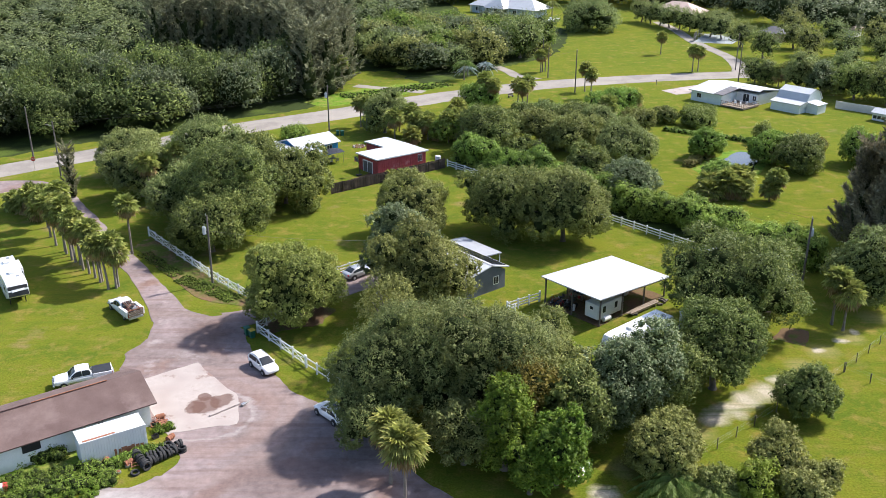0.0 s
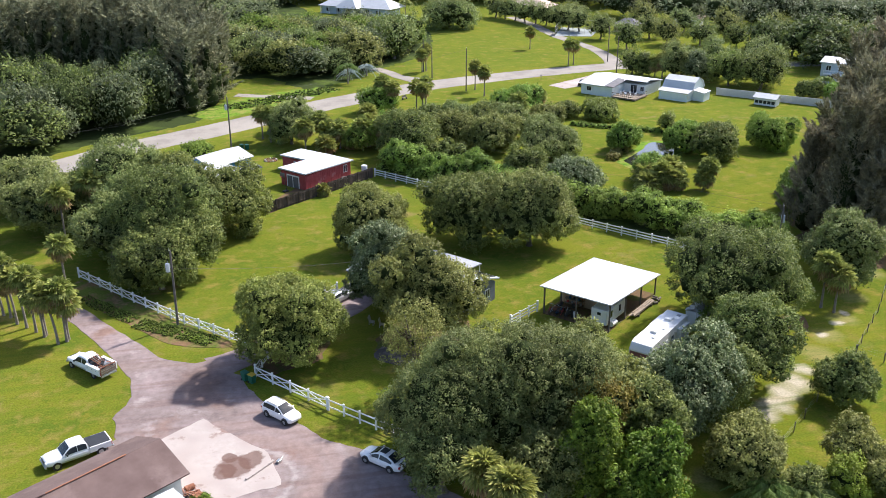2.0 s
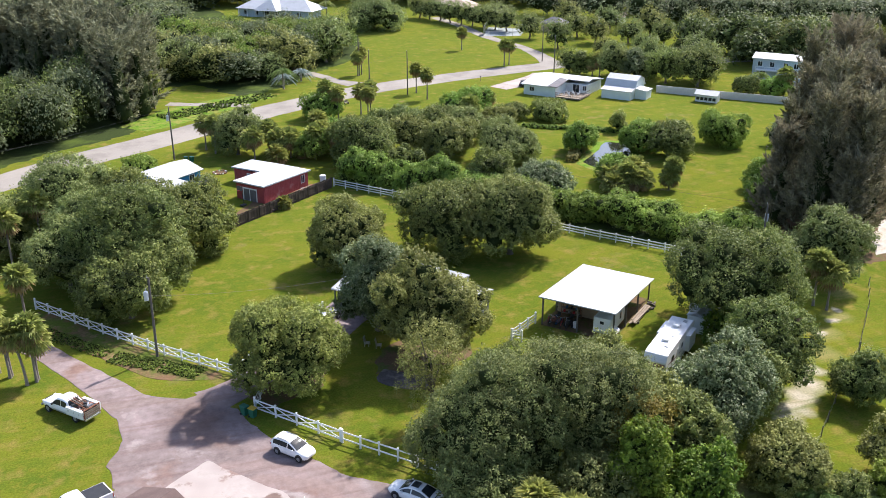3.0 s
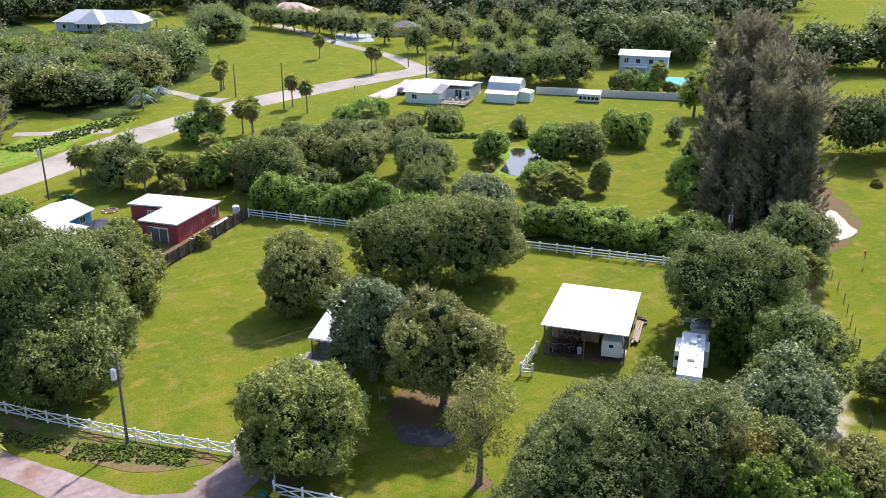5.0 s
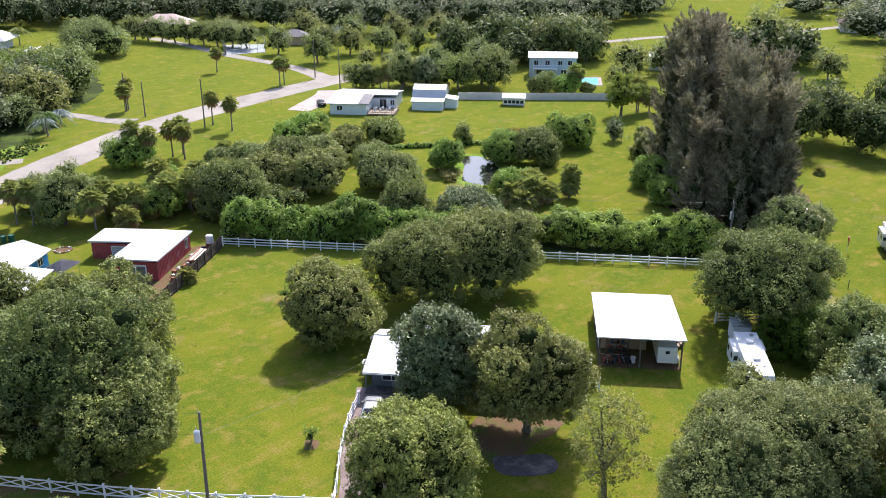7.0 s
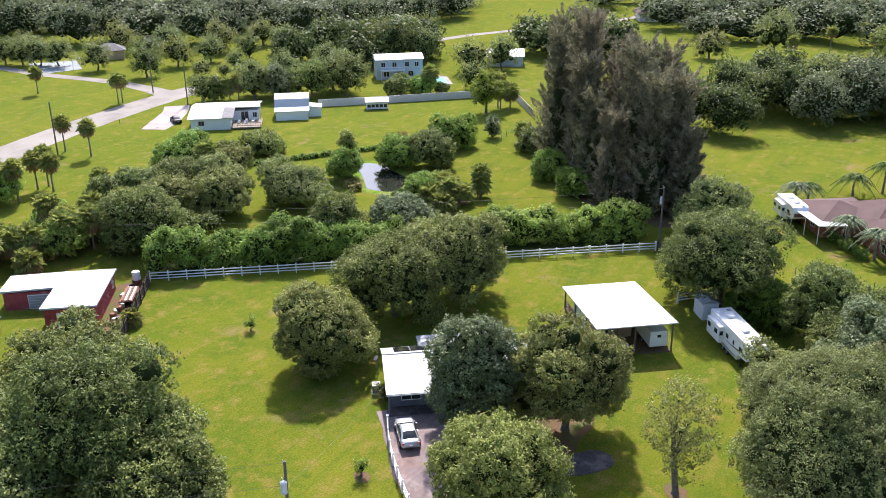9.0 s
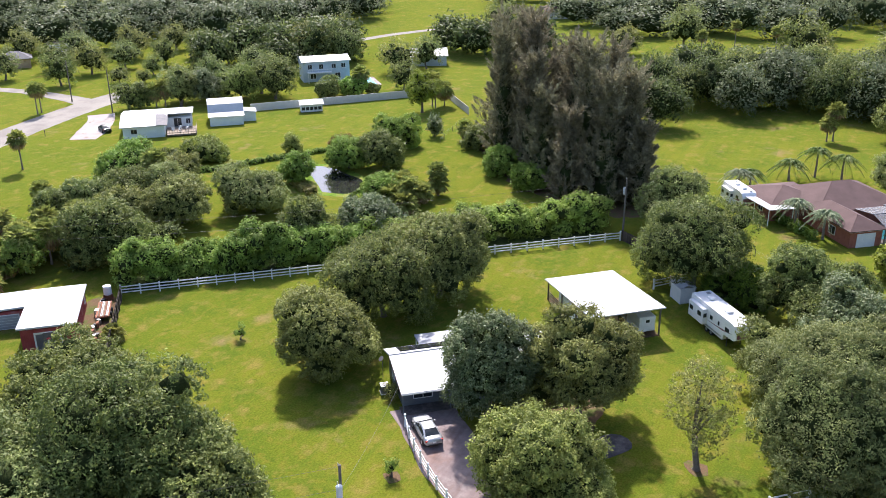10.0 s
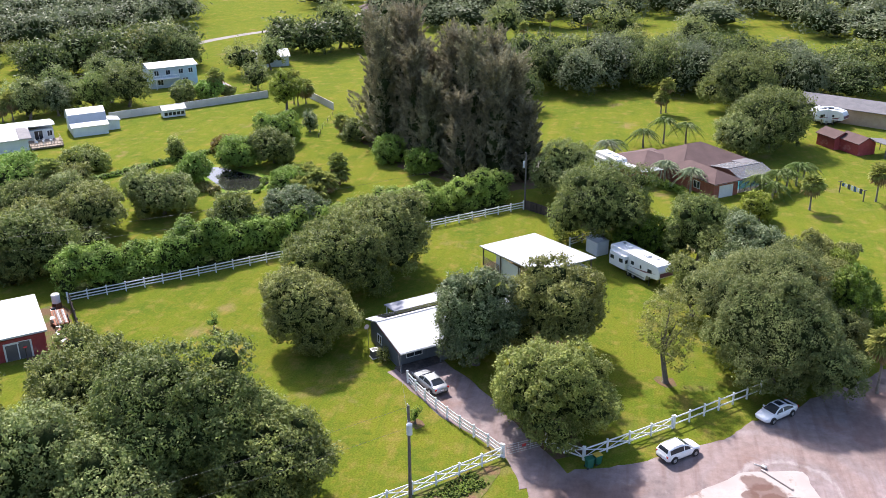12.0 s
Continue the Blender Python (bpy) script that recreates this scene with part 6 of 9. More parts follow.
def fifth_wheel(label, m, L=9.6, cap=GELCOAT, slide_side=1, dark_front=False, both=False):
    """A fifth-wheel caravan; its raised nose points along x."""
    t = thing("caravan", label, "caravan", m)
    h, W = 3.45, 2.44
    prof = [(-L / 2, 0.62), (L / 2 - 2.7, 0.62), (L / 2 - 2.5, 1.45), (L / 2 - 0.5, 1.5), (L / 2 - 0.05, 1.8), (L / 2 - 0.1, 2.6), (L / 2 - 0.55, h - 0.15), (L / 2 - 1.2, h), (-L / 2 + 0.1, h), (-L / 2, h - 0.15)]
    body = part("body", prism(prof, -W / 2, W / 2, bevel=0.05), GELCOAT, t)
    s = slide_side
    part("slide_out", box(3.2, 0.55, 1.95, -L / 2 + 2.1, s * (W / 2 + 0.27), 1.9, 0.04), GELCOAT, t)
    if both:
        part("slide_out", box(2.4, 0.5, 1.9, -L / 2 + 1.7, -s * (W / 2 + 0.24), 1.9, 0.04), GELCOAT, t)
    for x in (-L / 2 + 1.1, -L / 2 + 2.9):
        part("window", box(0.75, 0.03, 0.55, x, s * (W / 2 + 0.56), 2.1, 0.01), GLASS, t)
    part("window", box(0.03, 0.4, 0.5, -L / 2 + 3.72, s * (W / 2 + 0.27), 2.1), GLASS, t)
    for x, w in ((-0.3, 0.55), (1.3, 0.3), (L / 2 - 1.9, 0.8)):
        part("window", box(w, 0.03, 0.5, x, s * (W / 2 + 0.015), 2.25, 0.01), GLASS, t)
        part("window", box(w, 0.03, 0.5, x - 0.6, -s * (W / 2 + 0.015), 2.25, 0.01), GLASS, t)
    part("door", box(0.7, 0.04, 1.85, 0.6, -s * (W / 2 + 0.015), 1.65, 0.02), WHITE, t)
    part("rear_window", box(0.03, 1.2, 0.6, -L / 2 - 0.012, 0, 2.2), GLASS, t)
    for y in (-1, 1):
        part("stripe", slab([(-1.4, y * (W / 2 + 0.004), 1.55), (2.2, y * (W / 2 + 0.004), 1.75), (L / 2 - 0.8, y * (W / 2 + 0.004), 2.2), (1.2, y * (W / 2 + 0.004), 1.82)][::y], 0.01), STRIPE, t, "maroon swoosh decal")
        part("skirt_stripe", box(L - 3.2, 0.012, 0.22, -1.3, y * (W / 2 + 0.008), 0.9), STEEL, t)
        for x in (-1.2, -0.2):
            wheel(t, x, y * 1.05, 0.38)
    if dark_front:
        part("nose_cap", slab([(L / 2 + 0.0, -1.15, 1.85), (L / 2 + 0.0, 1.15, 1.85), (L / 2 - 0.3, 1.15, 3.1), (L / 2 - 0.3, -1.15, 3.1)], 0.05), BLACK_PLASTIC, t, "black nose cap")
        part("brand_bar", slab([(L / 2 - 0.02, -0.7, 2.4), (L / 2 - 0.02, 0.7, 2.5), (L / 2 - 0.13, 0.7, 2.75), (L / 2 - 0.13, -0.7, 2.65)], 0.06), WHITE, t, "plain white bar on the nose cap")
    else:
        part("nose_stripe", slab([(L / 2 + 0.0, -1.1, 1.95), (L / 2 + 0.0, 1.1, 1.95), (L / 2 - 0.12, 1.1, 2.5), (L / 2 - 0.12, -1.1, 2.5)], 0.02), STRIPE, t, "grey-mauve band on the nose")
    for x in (-L / 2 + 2.4, 1.2):
        part("roof_unit", box(0.95, 0.75, 0.28, x, 0, h + 0.14, 0.06), GELCOAT, t, "white roof air conditioner")
    for x in (-L / 2 + 0.9, 0.0, 2.6):
        part("roof_vent", box(0.4, 0.4, 0.1, x, 0.5, h + 0.05, 0.02), STEEL if x else WHITE, t)
    part("ladder", box(0.04, 0.4, 2.3, -L / 2 - 0.06, -0.8, 2.2), STEEL, t)
    for y in (-0.9, 0.9):
        part("leg", box(0.1, 0.1, 1.5, L / 2 - 2.2, y, 0.75), BLACK_PLASTIC, t)
    part("underframe", box(L - 3.4, 1.9, 0.3, -1.4, 0, 0.48), BLACK_PLASTIC, t)
    return t


fifth_wheel("white fifth-wheel caravan with maroon decals by the pole barn", at(22.4, 90.5, 221), 9.9, slide_side=-1, both=True)
fifth_wheel("white caravan parked beside the tan barn", at(112.6, 51.6, 120), 7.6, slide_side=1)
fifth_wheel("white fifth-wheel caravan with a black nose on the grass", at(-54.5, 106.4, -57), 10.4, slide_side=1, dark_front=True)
fifth_wheel("white travel trailer beside the tan barn", at(112.3, 50.6, 235), 7.0, slide_side=1)
fifth_wheel("white travel trailer beside the bungalow's carport", at(69.5, 95.8, 215), 7.0, slide_side=-1)

boat = thing("white_boat", "small white boat on the far lawn", "boat", at(42, 352, 20))
part("hull", loft([[(-3, -1.0, 0.9), (-3, -0.7, 0.35), (-3, 0.7, 0.35), (-3, 1.0, 0.9)], [(1, -1.1, 1.0), (1, -0.6, 0.4), (1, 0.6, 0.4), (1, 1.1, 1.0)], [(3.4, -0.1, 1.3), (3.4, -0.05, 1.0), (3.4, 0.05, 1.0), (3.4, 0.1, 1.3)]]), GELCOAT, boat)
part("console", box(0.8, 0.7, 1.0, -0.5, 0, 1.3, 0.06), GELCOAT, boat)
part("trailer", box(4.5, 0.9, 0.4, -0.2, 0, 0.2), BLACK_PLASTIC, boat)
dc = car("dark_car", "dark car parked by the white house", at(65.0, 228.0, 60), BLACK_PLASTIC, SEDAN)


# ---- tyres and scrap beside the container ----
def tyre_mesh(r=0.42, w=0.24):
    bm = bmesh.new()
    prof = [(r, -w * 0.32), (r, w * 0.32), (r * 0.93, w / 2), (r * 0.62, w * 0.42), (r * 0.58, 0), (r * 0.62, -w * 0.42), (r * 0.93, -w / 2)]
    n = 18
    rows = [[bm.verts.new((p * math.cos(a), p * math.sin(a), z)) for p, z in prof] for a in (2 * math.pi * i / n for i in range(n))]
    for i in range(n):
        a, b = rows[i], rows[(i + 1) % n]
        for k in range(len(prof)):
            bm.faces.new((a[k], b[k], b[(k + 1) % len(prof)], a[(k + 1) % len(prof)]))
    bmesh.ops.recalc_face_normals(bm, faces=bm.faces[:])
    me = bpy.data.meshes.new("tyre")
    bm.to_mesh(me)
    bm.free()
    me.materials.append(RUBBER)
    return me


TYRE = tyre_mesh()
random.seed(3)


def tyre(x, y, z, rx, rz, s=1.0):
    ob = new("tyre", TYRE)
    ob.matrix_world = pose(x, y, z, rx, 0, rz) @ Matrix.Diagonal((s, s, s, 1))
    tagged(ob, "worn black car tyre in a row of tyres", "tyre", "tyres beside the container")


for row, (xa, ya, xb, yb, n) in enumerate(((-26.4, 70.0, -23.9, 72.0, 11), (-27.6, 70.4, -26.0, 68.5, 8), (-26.0, 69.2, -24.2, 71.0, 8))):
    ang = math.degrees(math.atan2(yb - ya, xb - xa))
    for i in range(n):
        k = i / (n - 1)
        s = random.uniform(0.9, 1.15)
        tyre(xa + (xb - xa) * k, ya + (yb - ya) * k, 0.4 * s + 0.02, 90 + random.uniform(-10, 10), ang + 90 + random.uniform(-12, 12), s)
for x, y, z in ((-26.9, 67.9, 0.14), (-23.6, 71.4, 0.14), (-23.6, 71.4, 0.38), (-32.8, 68.4, 0.14), (-33.4, 68.2, 0.14), (-33.1, 68.5, 0.36), (-25.2, 72.4, 0.14)):
    tyre(x, y, z, random.uniform(-8, 8), random.uniform(0, 90))
for i in range(26):
    x, y = (-27.6 + random.uniform(-2.8, 2.6), 71.6 + random.uniform(-2.4, 2.2)) if i < 15 else (-27.2 + random.uniform(-0.9, 1.1), 76.3 + random.uniform(-1.2, 1.0))
    if (x + 30.0) * 0.84 + (y - 71.3) * 0.54 < 3.2 and abs(-(x + 30.0) * 0.54 + (y - 71.3) * 0.84) < 1.5:
        y -= 2.6
    t = thing("scrap_item", ("rusty dented drum lying in the weeds", "old steel wheel rim in the weeds", "rusty bent frame of angle iron in the weeds", "black plastic crate in the weeds")[i % 4], "scrap", at(x, y, random.uniform(0, 180)), "scrap beside the container")
    if i % 4 == 0:
        part("drum", rod((-0.4, 0, 0.28), (0.4, 0, 0.28), 0.28, 0.26, 16), RUST, t)
        for k in (-0.15, 0.15):
            part("hoop", rod((k - 0.02, 0, 0.28), (k + 0.02, 0, 0.28), 0.295, n=16), RUST, t)
    elif i % 4 == 1:
        part("rim", rod((0, 0, 0.05), (0, 0, 0.22), 0.24, 0.24, 18), STEEL, t)
        part("hub", rod((0, 0, 0.21), (0, 0, 0.235), 0.17, n=14), RUST, t)
    elif i % 4 == 2:
        for k in (-0.4, 0.4):
            part("rail", box(1.3, 0.07, 0.07, 0, k, 0.3, rx=5), RUST, t)
            part("leg", box(0.06, 0.06, 0.34, k, k, 0.15), RUST, t)
        for k in (-0.5, 0.0, 0.5):
            part("cross_bar", box(0.06, 0.85, 0.05, k, 0, 0.33), RUST, t)
    else:
        part("floor", box(0.6, 0.42, 0.03, 0, 0, 0.05), BLACK_PLASTIC, t)
        for k in (-1, 1):
            part("side", box(0.6, 0.03, 0.32, 0, k * 0.2, 0.2), BLACK_PLASTIC, t)
            part("end", box(0.03, 0.38, 0.32, k * 0.29, 0, 0.2), BLACK_PLASTIC, t)
rd = thing("red_barrel_cart", "faded red and white steel cart in the weeds", "cart", at(-38.3, 64.8, 25))
part("tank", box(2.2, 0.7, 0.6, 0, 0, 0.6, 0.12), WHITE_WALL, rd)
part("end", box(0.5, 0.72, 0.62, 1.1, 0, 0.6, 0.12), RED_PAINT, rd)
part("end", box(0.5, 0.72, 0.62, -1.1, 0, 0.6, 0.12), RED_PAINT, rd)
for y in (-0.4, 0.4):
    part("wheel", rod((0, y - 0.06, 0.3), (0, y + 0.06, 0.3), 0.3, n=14), RUBBER, rd)
kerb = thing("broken_kerb", "broken concrete kerb stones on the dirt yard", "kerb", at(-21.2, 78.5, 43))
for i in range(5):
    part("stone", box(0.66, 0.22, 0.18, -1.4 + i * 0.7, random.uniform(-0.06, 0.06), 0.12, 0.03, rz=random.uniform(-6, 6)), SLAB, kerb)
lamp = thing("fallen_light", "small broken floodlight lying on the yard", "light", at(-19.5, 79.4, 50))
part("head", box(0.5, 0.35, 0.25, 0, 0, 0.16, 0.05), STEEL, lamp)
part("stem", rod((0.2, 0, 0.12), (0.9, 0.2, 0.1), 0.04), STEEL, lamp)


# ---- poles, wires, signs ----
def utility_pole(x, y, h, label, lean=(0, 0), transformer=True, arm=False, rz=0.0):
    t = thing("utility_pole", label, "utility pole", at(x, y, rz))
    part("pole", rod((0, 0, 0), (lean[0], lean[1], h), 0.16, 0.11, 12), POLE_WOOD, t)
    if transformer:
        c = part("transformer", rod((-0.38, 0, h - 2.5), (-0.38, 0, h - 1.55), 0.25, n=16), TRANSFORMER, t, "pale grey can transformer")
        part("lid", rod((-0.38, 0, h - 1.55), (-0.38, 0, h - 1.45), 0.26, 0.16, 16), TRANSFORMER, c)
        part("bushing", rod((-0.3, 0.1, h - 1.45), (-0.3, 0.1, h - 1.15), 0.04, n=8), STEEL, c)
        part("bracket", box(0.3, 0.08, 0.3, -0.15, 0, h - 2.0), STEEL, t)
    part("insulator", rod((0, 0, h), (0, 0, h + 0.25), 0.05, 0.03, 8), STEEL, t)
    if arm:
        part("lamp_arm", rod((0, 0, h - 0.8), (-1.0, 0, h - 0.5), 0.03, n=6), STEEL, t)
        part("lamp_head", box(0.5, 0.2, 0.12, -1.1, 0, h - 0.5, 0.03), GREY_ROOF, t)
    return t


utility_pole(-29.8, 110.0, 9.5, "weathered wooden utility pole with a grey transformer by the fence", (0.1, -0.1), rz=30)
utility_pole(47.9, 109.1, 9.3, "weathered wooden utility pole with a transformer at the fence corner", (0, 0.1), rz=210)
utility_pole(34.0, 227.3, 10.6, "plain wooden utility pole by the road", transformer=False)
utility_pole(28.5, 253.9, 9.0, "plain wooden pole in the field", transformer=False)
utility_pole(29.2, 245.9, 8.0, "plain wooden pole beside the road", transformer=False)
utility_pole(83.1, 256.5, 10.0, "plain wooden utility pole by the lane", transformer=False)
utility_pole(78.6, 239.0, 10.0, "wooden utility pole by the white house", transformer=False)
utility_pole(-68.3, 157.5, 10.0, "wooden utility pole with a street lamp at the corner", transformer=False, arm=True)
utility_pole(-77.8, 168.5, 10.0, "wooden utility pole across the road", transformer=False)
utility_pole(-23.3, 188.1, 10.0, "wooden utility pole with a transformer by the road", transformer=True)


def wire(name, p, q, sag, label="thin grey sagging overhead cable between poles"):
    p, q = Vector(p), Vector(q)
    pts = [p.lerp(q, k / 14) - Vector((0, 0, sag * 4 * (k / 14) * (1 - k / 14))) for k in range(15)]
    cu = bpy.data.curves.new(name, "CURVE")
    cu.dimensions, cu.bevel_depth, cu.bevel_resolution = "3D", 0.011, 0
    sp = cu.splines.new("POLY")
    sp.points.add(len(pts) - 1)
    for k, v in zip(sp.points, pts):
        k.co = (*v, 1)
    cu.materials.append(GREY_ROOF if q.z < 5 else BLACK_PLASTIC)
    tagged(new(name, cu), label, "cable")


A1, A2 = (-29.7, 109.9, 9.4), (-68.3, 157.5, 9.8)
wire("power_cable", A1, A2, 0.9)
wire("power_cable", (-29.7, 109.9, 7.4), (-68.3, 157.5, 7.8), 1.0)
wire("power_cable", (-29.7, 109.9, 7.4), (-6.0, 117.2, 3.2), 0.5, "cable from the pole to the grey house")
wire("power_cable", (47.9, 109.1, 9.2), (0.5, 171.5, 8.6), 0.8)
wire("power_cable", (47.9, 109.1, 7.4), (0.5, 171.5, 6.8), 0.9)
wire("power_cable", (-23.3, 188.1, 9.9), (-68.3, 157.5, 9.8), 0.9)
wire("power_cable", (-23.3, 188.1, 8.0), (-77.8, 168.5, 8.0), 0.9)
wire("power_cable", (-23.3, 188.1, 9.8), (34.0, 227.3, 10.4), 0.9)
wire("power_cable", (83.1, 256.5, 9.8), (78.6, 239.0, 9.8), 0.4)
wire("power_cable", (-23.3, 188.1, 9.8), (0.5, 171.5, 8.6), 0.6)

sg = thing("stop_sign", "red octagonal stop sign at the road corner", "road sign", at(-74.3, 160.7, 20))
part("post", rod((0, 0, 0), (0, 0, 2.6), 0.035), STEEL, sg)
part("plate", rod((0, -0.03, 2.3), (0, -0.06, 2.3), 0.42, n=8), RED_PAINT, sg)
fc = bpy.data.curves.new("stop_text", "FONT")
fc.body, fc.size, fc.align_x, fc.align_y, fc.extrude = "STOP", 0.3, "CENTER", "CENTER", 0.004
ft = new("lettering", fc)
ft.parent = sg
ft.matrix_local = pose(0, -0.075, 2.3, 90, 0, 0)
fc.materials.append(WHITE)
mb = thing("mailbox", "mailbox on a short post by the road", "mailbox", at(56.5, 236.5, 60))
part("post", box(0.1, 0.1, 1.1, 0, 0, 0.55), POLE_WOOD, mb)
part("case", box(0.5, 0.22, 0.26, 0, 0, 1.2, 0.05), BLACK_PLASTIC, mb)
bn = thing("bench", "dark bench on the verge by the road", "bench", at(17.5, 222.0, 40))
part("seat", box(1.6, 0.4, 0.06, 0, 0, 0.45), POLE_WOOD, bn)
part("backrest", box(1.6, 0.05, 0.4, 0, 0.2, 0.75), POLE_WOOD, bn)
for x in (-0.7, 0.7):
    part("leg", box(0.08, 0.4, 0.43, x, 0, 0.22), POLE_WOOD, bn)

fl = thing("garden_flag", "red and yellow fabric windsock on a thin white pole", "windsock", at(65.0, 100.4))
part("pole", rod((0, 0, 0), (0, 0, 2.4), 0.025, n=6), WHITE, fl)
part("sock", rod((0.02, 0, 2.3), (0.1, -0.04, 1.6), 0.13, 0.1, 10), RED_PAINT, fl)
part("tail", rod((0.1, -0.04, 1.6), (0.16, -0.06, 0.9), 0.1, 0.05, 8), YELLOW_LID, fl, "yellow tail")

# clothes line by the bungalow
cl = thing("clothes_line", "clothes line with washing between two posts", "clothes line", at(64.3, 57.4, math.degrees(math.atan2(-2.9, -4.5))))
for x in (0, 5.3):
    part("post", box(0.14, 0.14, 2.0, x, 0, 1.0), POLE_WOOD, cl)
    part("crossbar", box(0.1, 1.0, 0.1, x, 0, 1.95), POLE_WOOD, cl)
part("line", rod((0, 0, 1.95), (5.3, 0, 1.9), 0.012, n=4), WHITE, cl)
for i in range(7):
    part("cloth", box(0.5, 0.03, random.uniform(0.5, 0.9), 0.6 + i * 0.65, 0, 1.55), (JUNK_BLUE, WHITE, CANVAS, WHITE_WALL)[i % 4], cl, "hanging cloth")

# two white garden chairs in the shade of the oaks
for i in range(2):
    c = thing("garden_chair", "pale grey garden chair in the shade of the oaks", "chair", at(-7.3 + i * 1.1, 105.0 - i * 0.9, 60 + i * 8), "garden chairs")
    part("seat", box(0.6, 0.6, 0.06, 0, 0, 0.4, 0.02), STEEL, c)
    part("backrest", box(0.6, 0.08, 0.75, 0, 0.3, 0.75, 0.02, rx=-12), STEEL, c)
    for x in (-0.25, 0.25):
        for y in (-0.25, 0.25):
            part("leg", box(0.06, 0.06, 0.4, x, y, 0.2), STEEL, c)


def wire_fence(label, line, spacing=3.5, h=1.2):
    f = thing("wire_fence", label, "fence", at(0, 0))
    pts = np.array(line, float)
    for a, b in zip(pts, pts[1:]):
        n = max(1, int(np.linalg.norm(b - a) / spacing))
        for i in range(n + 1):
            p = a + (b - a) * i / n
            part("post", rod((p[0], p[1], 0), (p[0] + random.uniform(-0.06, 0.06), p[1], h), 0.05, n=6), POLE_WOOD, f)
        for z in (0.5, 0.85, 1.12):
            part("wire", rod((*a, z), (*b, z), 0.004, n=4), STEEL, f)


wire_fence("old wire fence on thin wooden posts along the paddock", [(24, 69.8), (31, 75.5), (37, 80.5), (44, 86), (53, 94.5), (58, 100)], 3.0)
wire_fence("short wire fence across the paddock", [(44.1, 86.0), (45.8, 83.6), (48.5, 80.5)], 2.0)
wire_fence("wire fence along the far lawn", [(85, 157), (92, 158.5), (104, 160)], 3.0, 1.0)


# ---- plants ----
def tube(pts, radii, n=7):
    """A tapered limb along a bent line, as triangles."""
    pts = np.array(pts, float)
    d = np.gradient(pts, axis=0)
    d /= np.linalg.norm(d, axis=1)[:, None]
    ref = np.array([1.0, 0.13, 0.05])
    s = np.cross(d, ref)
    s /= np.linalg.norm(s, axis=1)[:, None]
    u = np.cross(d, s)
    a = np.linspace(0, 2 * np.pi, n, endpoint=False)
    ring = np.cos(a)[None, :, None] * s[:, None, :] + np.sin(a)[None, :, None] * u[:, None, :]
    v = (pts[:, None, :] + ring * np.array(radii)[:, None, None]).reshape(-1, 3)
    f = []
    for i in range(len(pts) - 1):
        for k in range(n):
            p, q = i * n + k, i * n + (k + 1) % n
            f += [(p, q, q + n), (p, q + n, p + n)]
    return v, np.array(f)


def join(bits):
    v, f, o = [], [], 0
    for a, b in bits:
        v.append(a)
        f.append(np.asarray(b) + o)
        o += len(a)
    return np.concatenate(v), np.concatenate(f)


_ico = bmesh.new()
bmesh.ops.create_icosphere(_ico, subdivisions=1, radius=1.0)
ICO_V = np.array([v.co[:] for v in _ico.verts])
_ico.verts.index_update()
ICO_F = np.array([[v.index for v in f.verts] for f in _ico.faces])
_ico.free()


def unit(v):
    return v / np.maximum(np.linalg.norm(v, axis=-1, keepdims=True), 1e-6)


def leaves(rng, p, out, size, slim=0.65, droop=0.0, lift=0.25, jitter=0.26):
    """One pointed leaf (a triangle) at each point p, turned roughly outwards, its tip lifted off the surface."""
    k = len(p)
    nn = unit(out + rng.normal(0, jitter, (k, 3)) + np.array([0, 0, 0.15]))
    t = rng.normal(0, 1, (k, 3)) + np.array([0, 0, -droop])
    t = unit(unit(t - nn * (t * nn).sum(1, keepdims=True)) + nn * lift)
    s = unit(np.cross(t, nn))
    L = size * rng.uniform(0.65, 1.35, (k, 1))
    v = np.stack([p + t * L * 0.7, p - t * L * 0.35 + s * L * slim * 0.5, p - t * L * 0.35 - s * L * slim * 0.5], 1).reshape(-1, 3)
    return v, np.arange(k * 3).reshape(-1, 3)


def spaced(p, gap, most):
    """Indices of points that keep the gap from one another, in their order."""
    got = np.empty((0, 3))
    idx = []
    for i, q in enumerate(p):
        if len(idx) >= most:
            break
        if not len(got) or ((got - q) ** 2).sum(1).min() > gap * gap:
            idx.append(i)
            got = np.vstack([got, q])
    return np.array(idx)


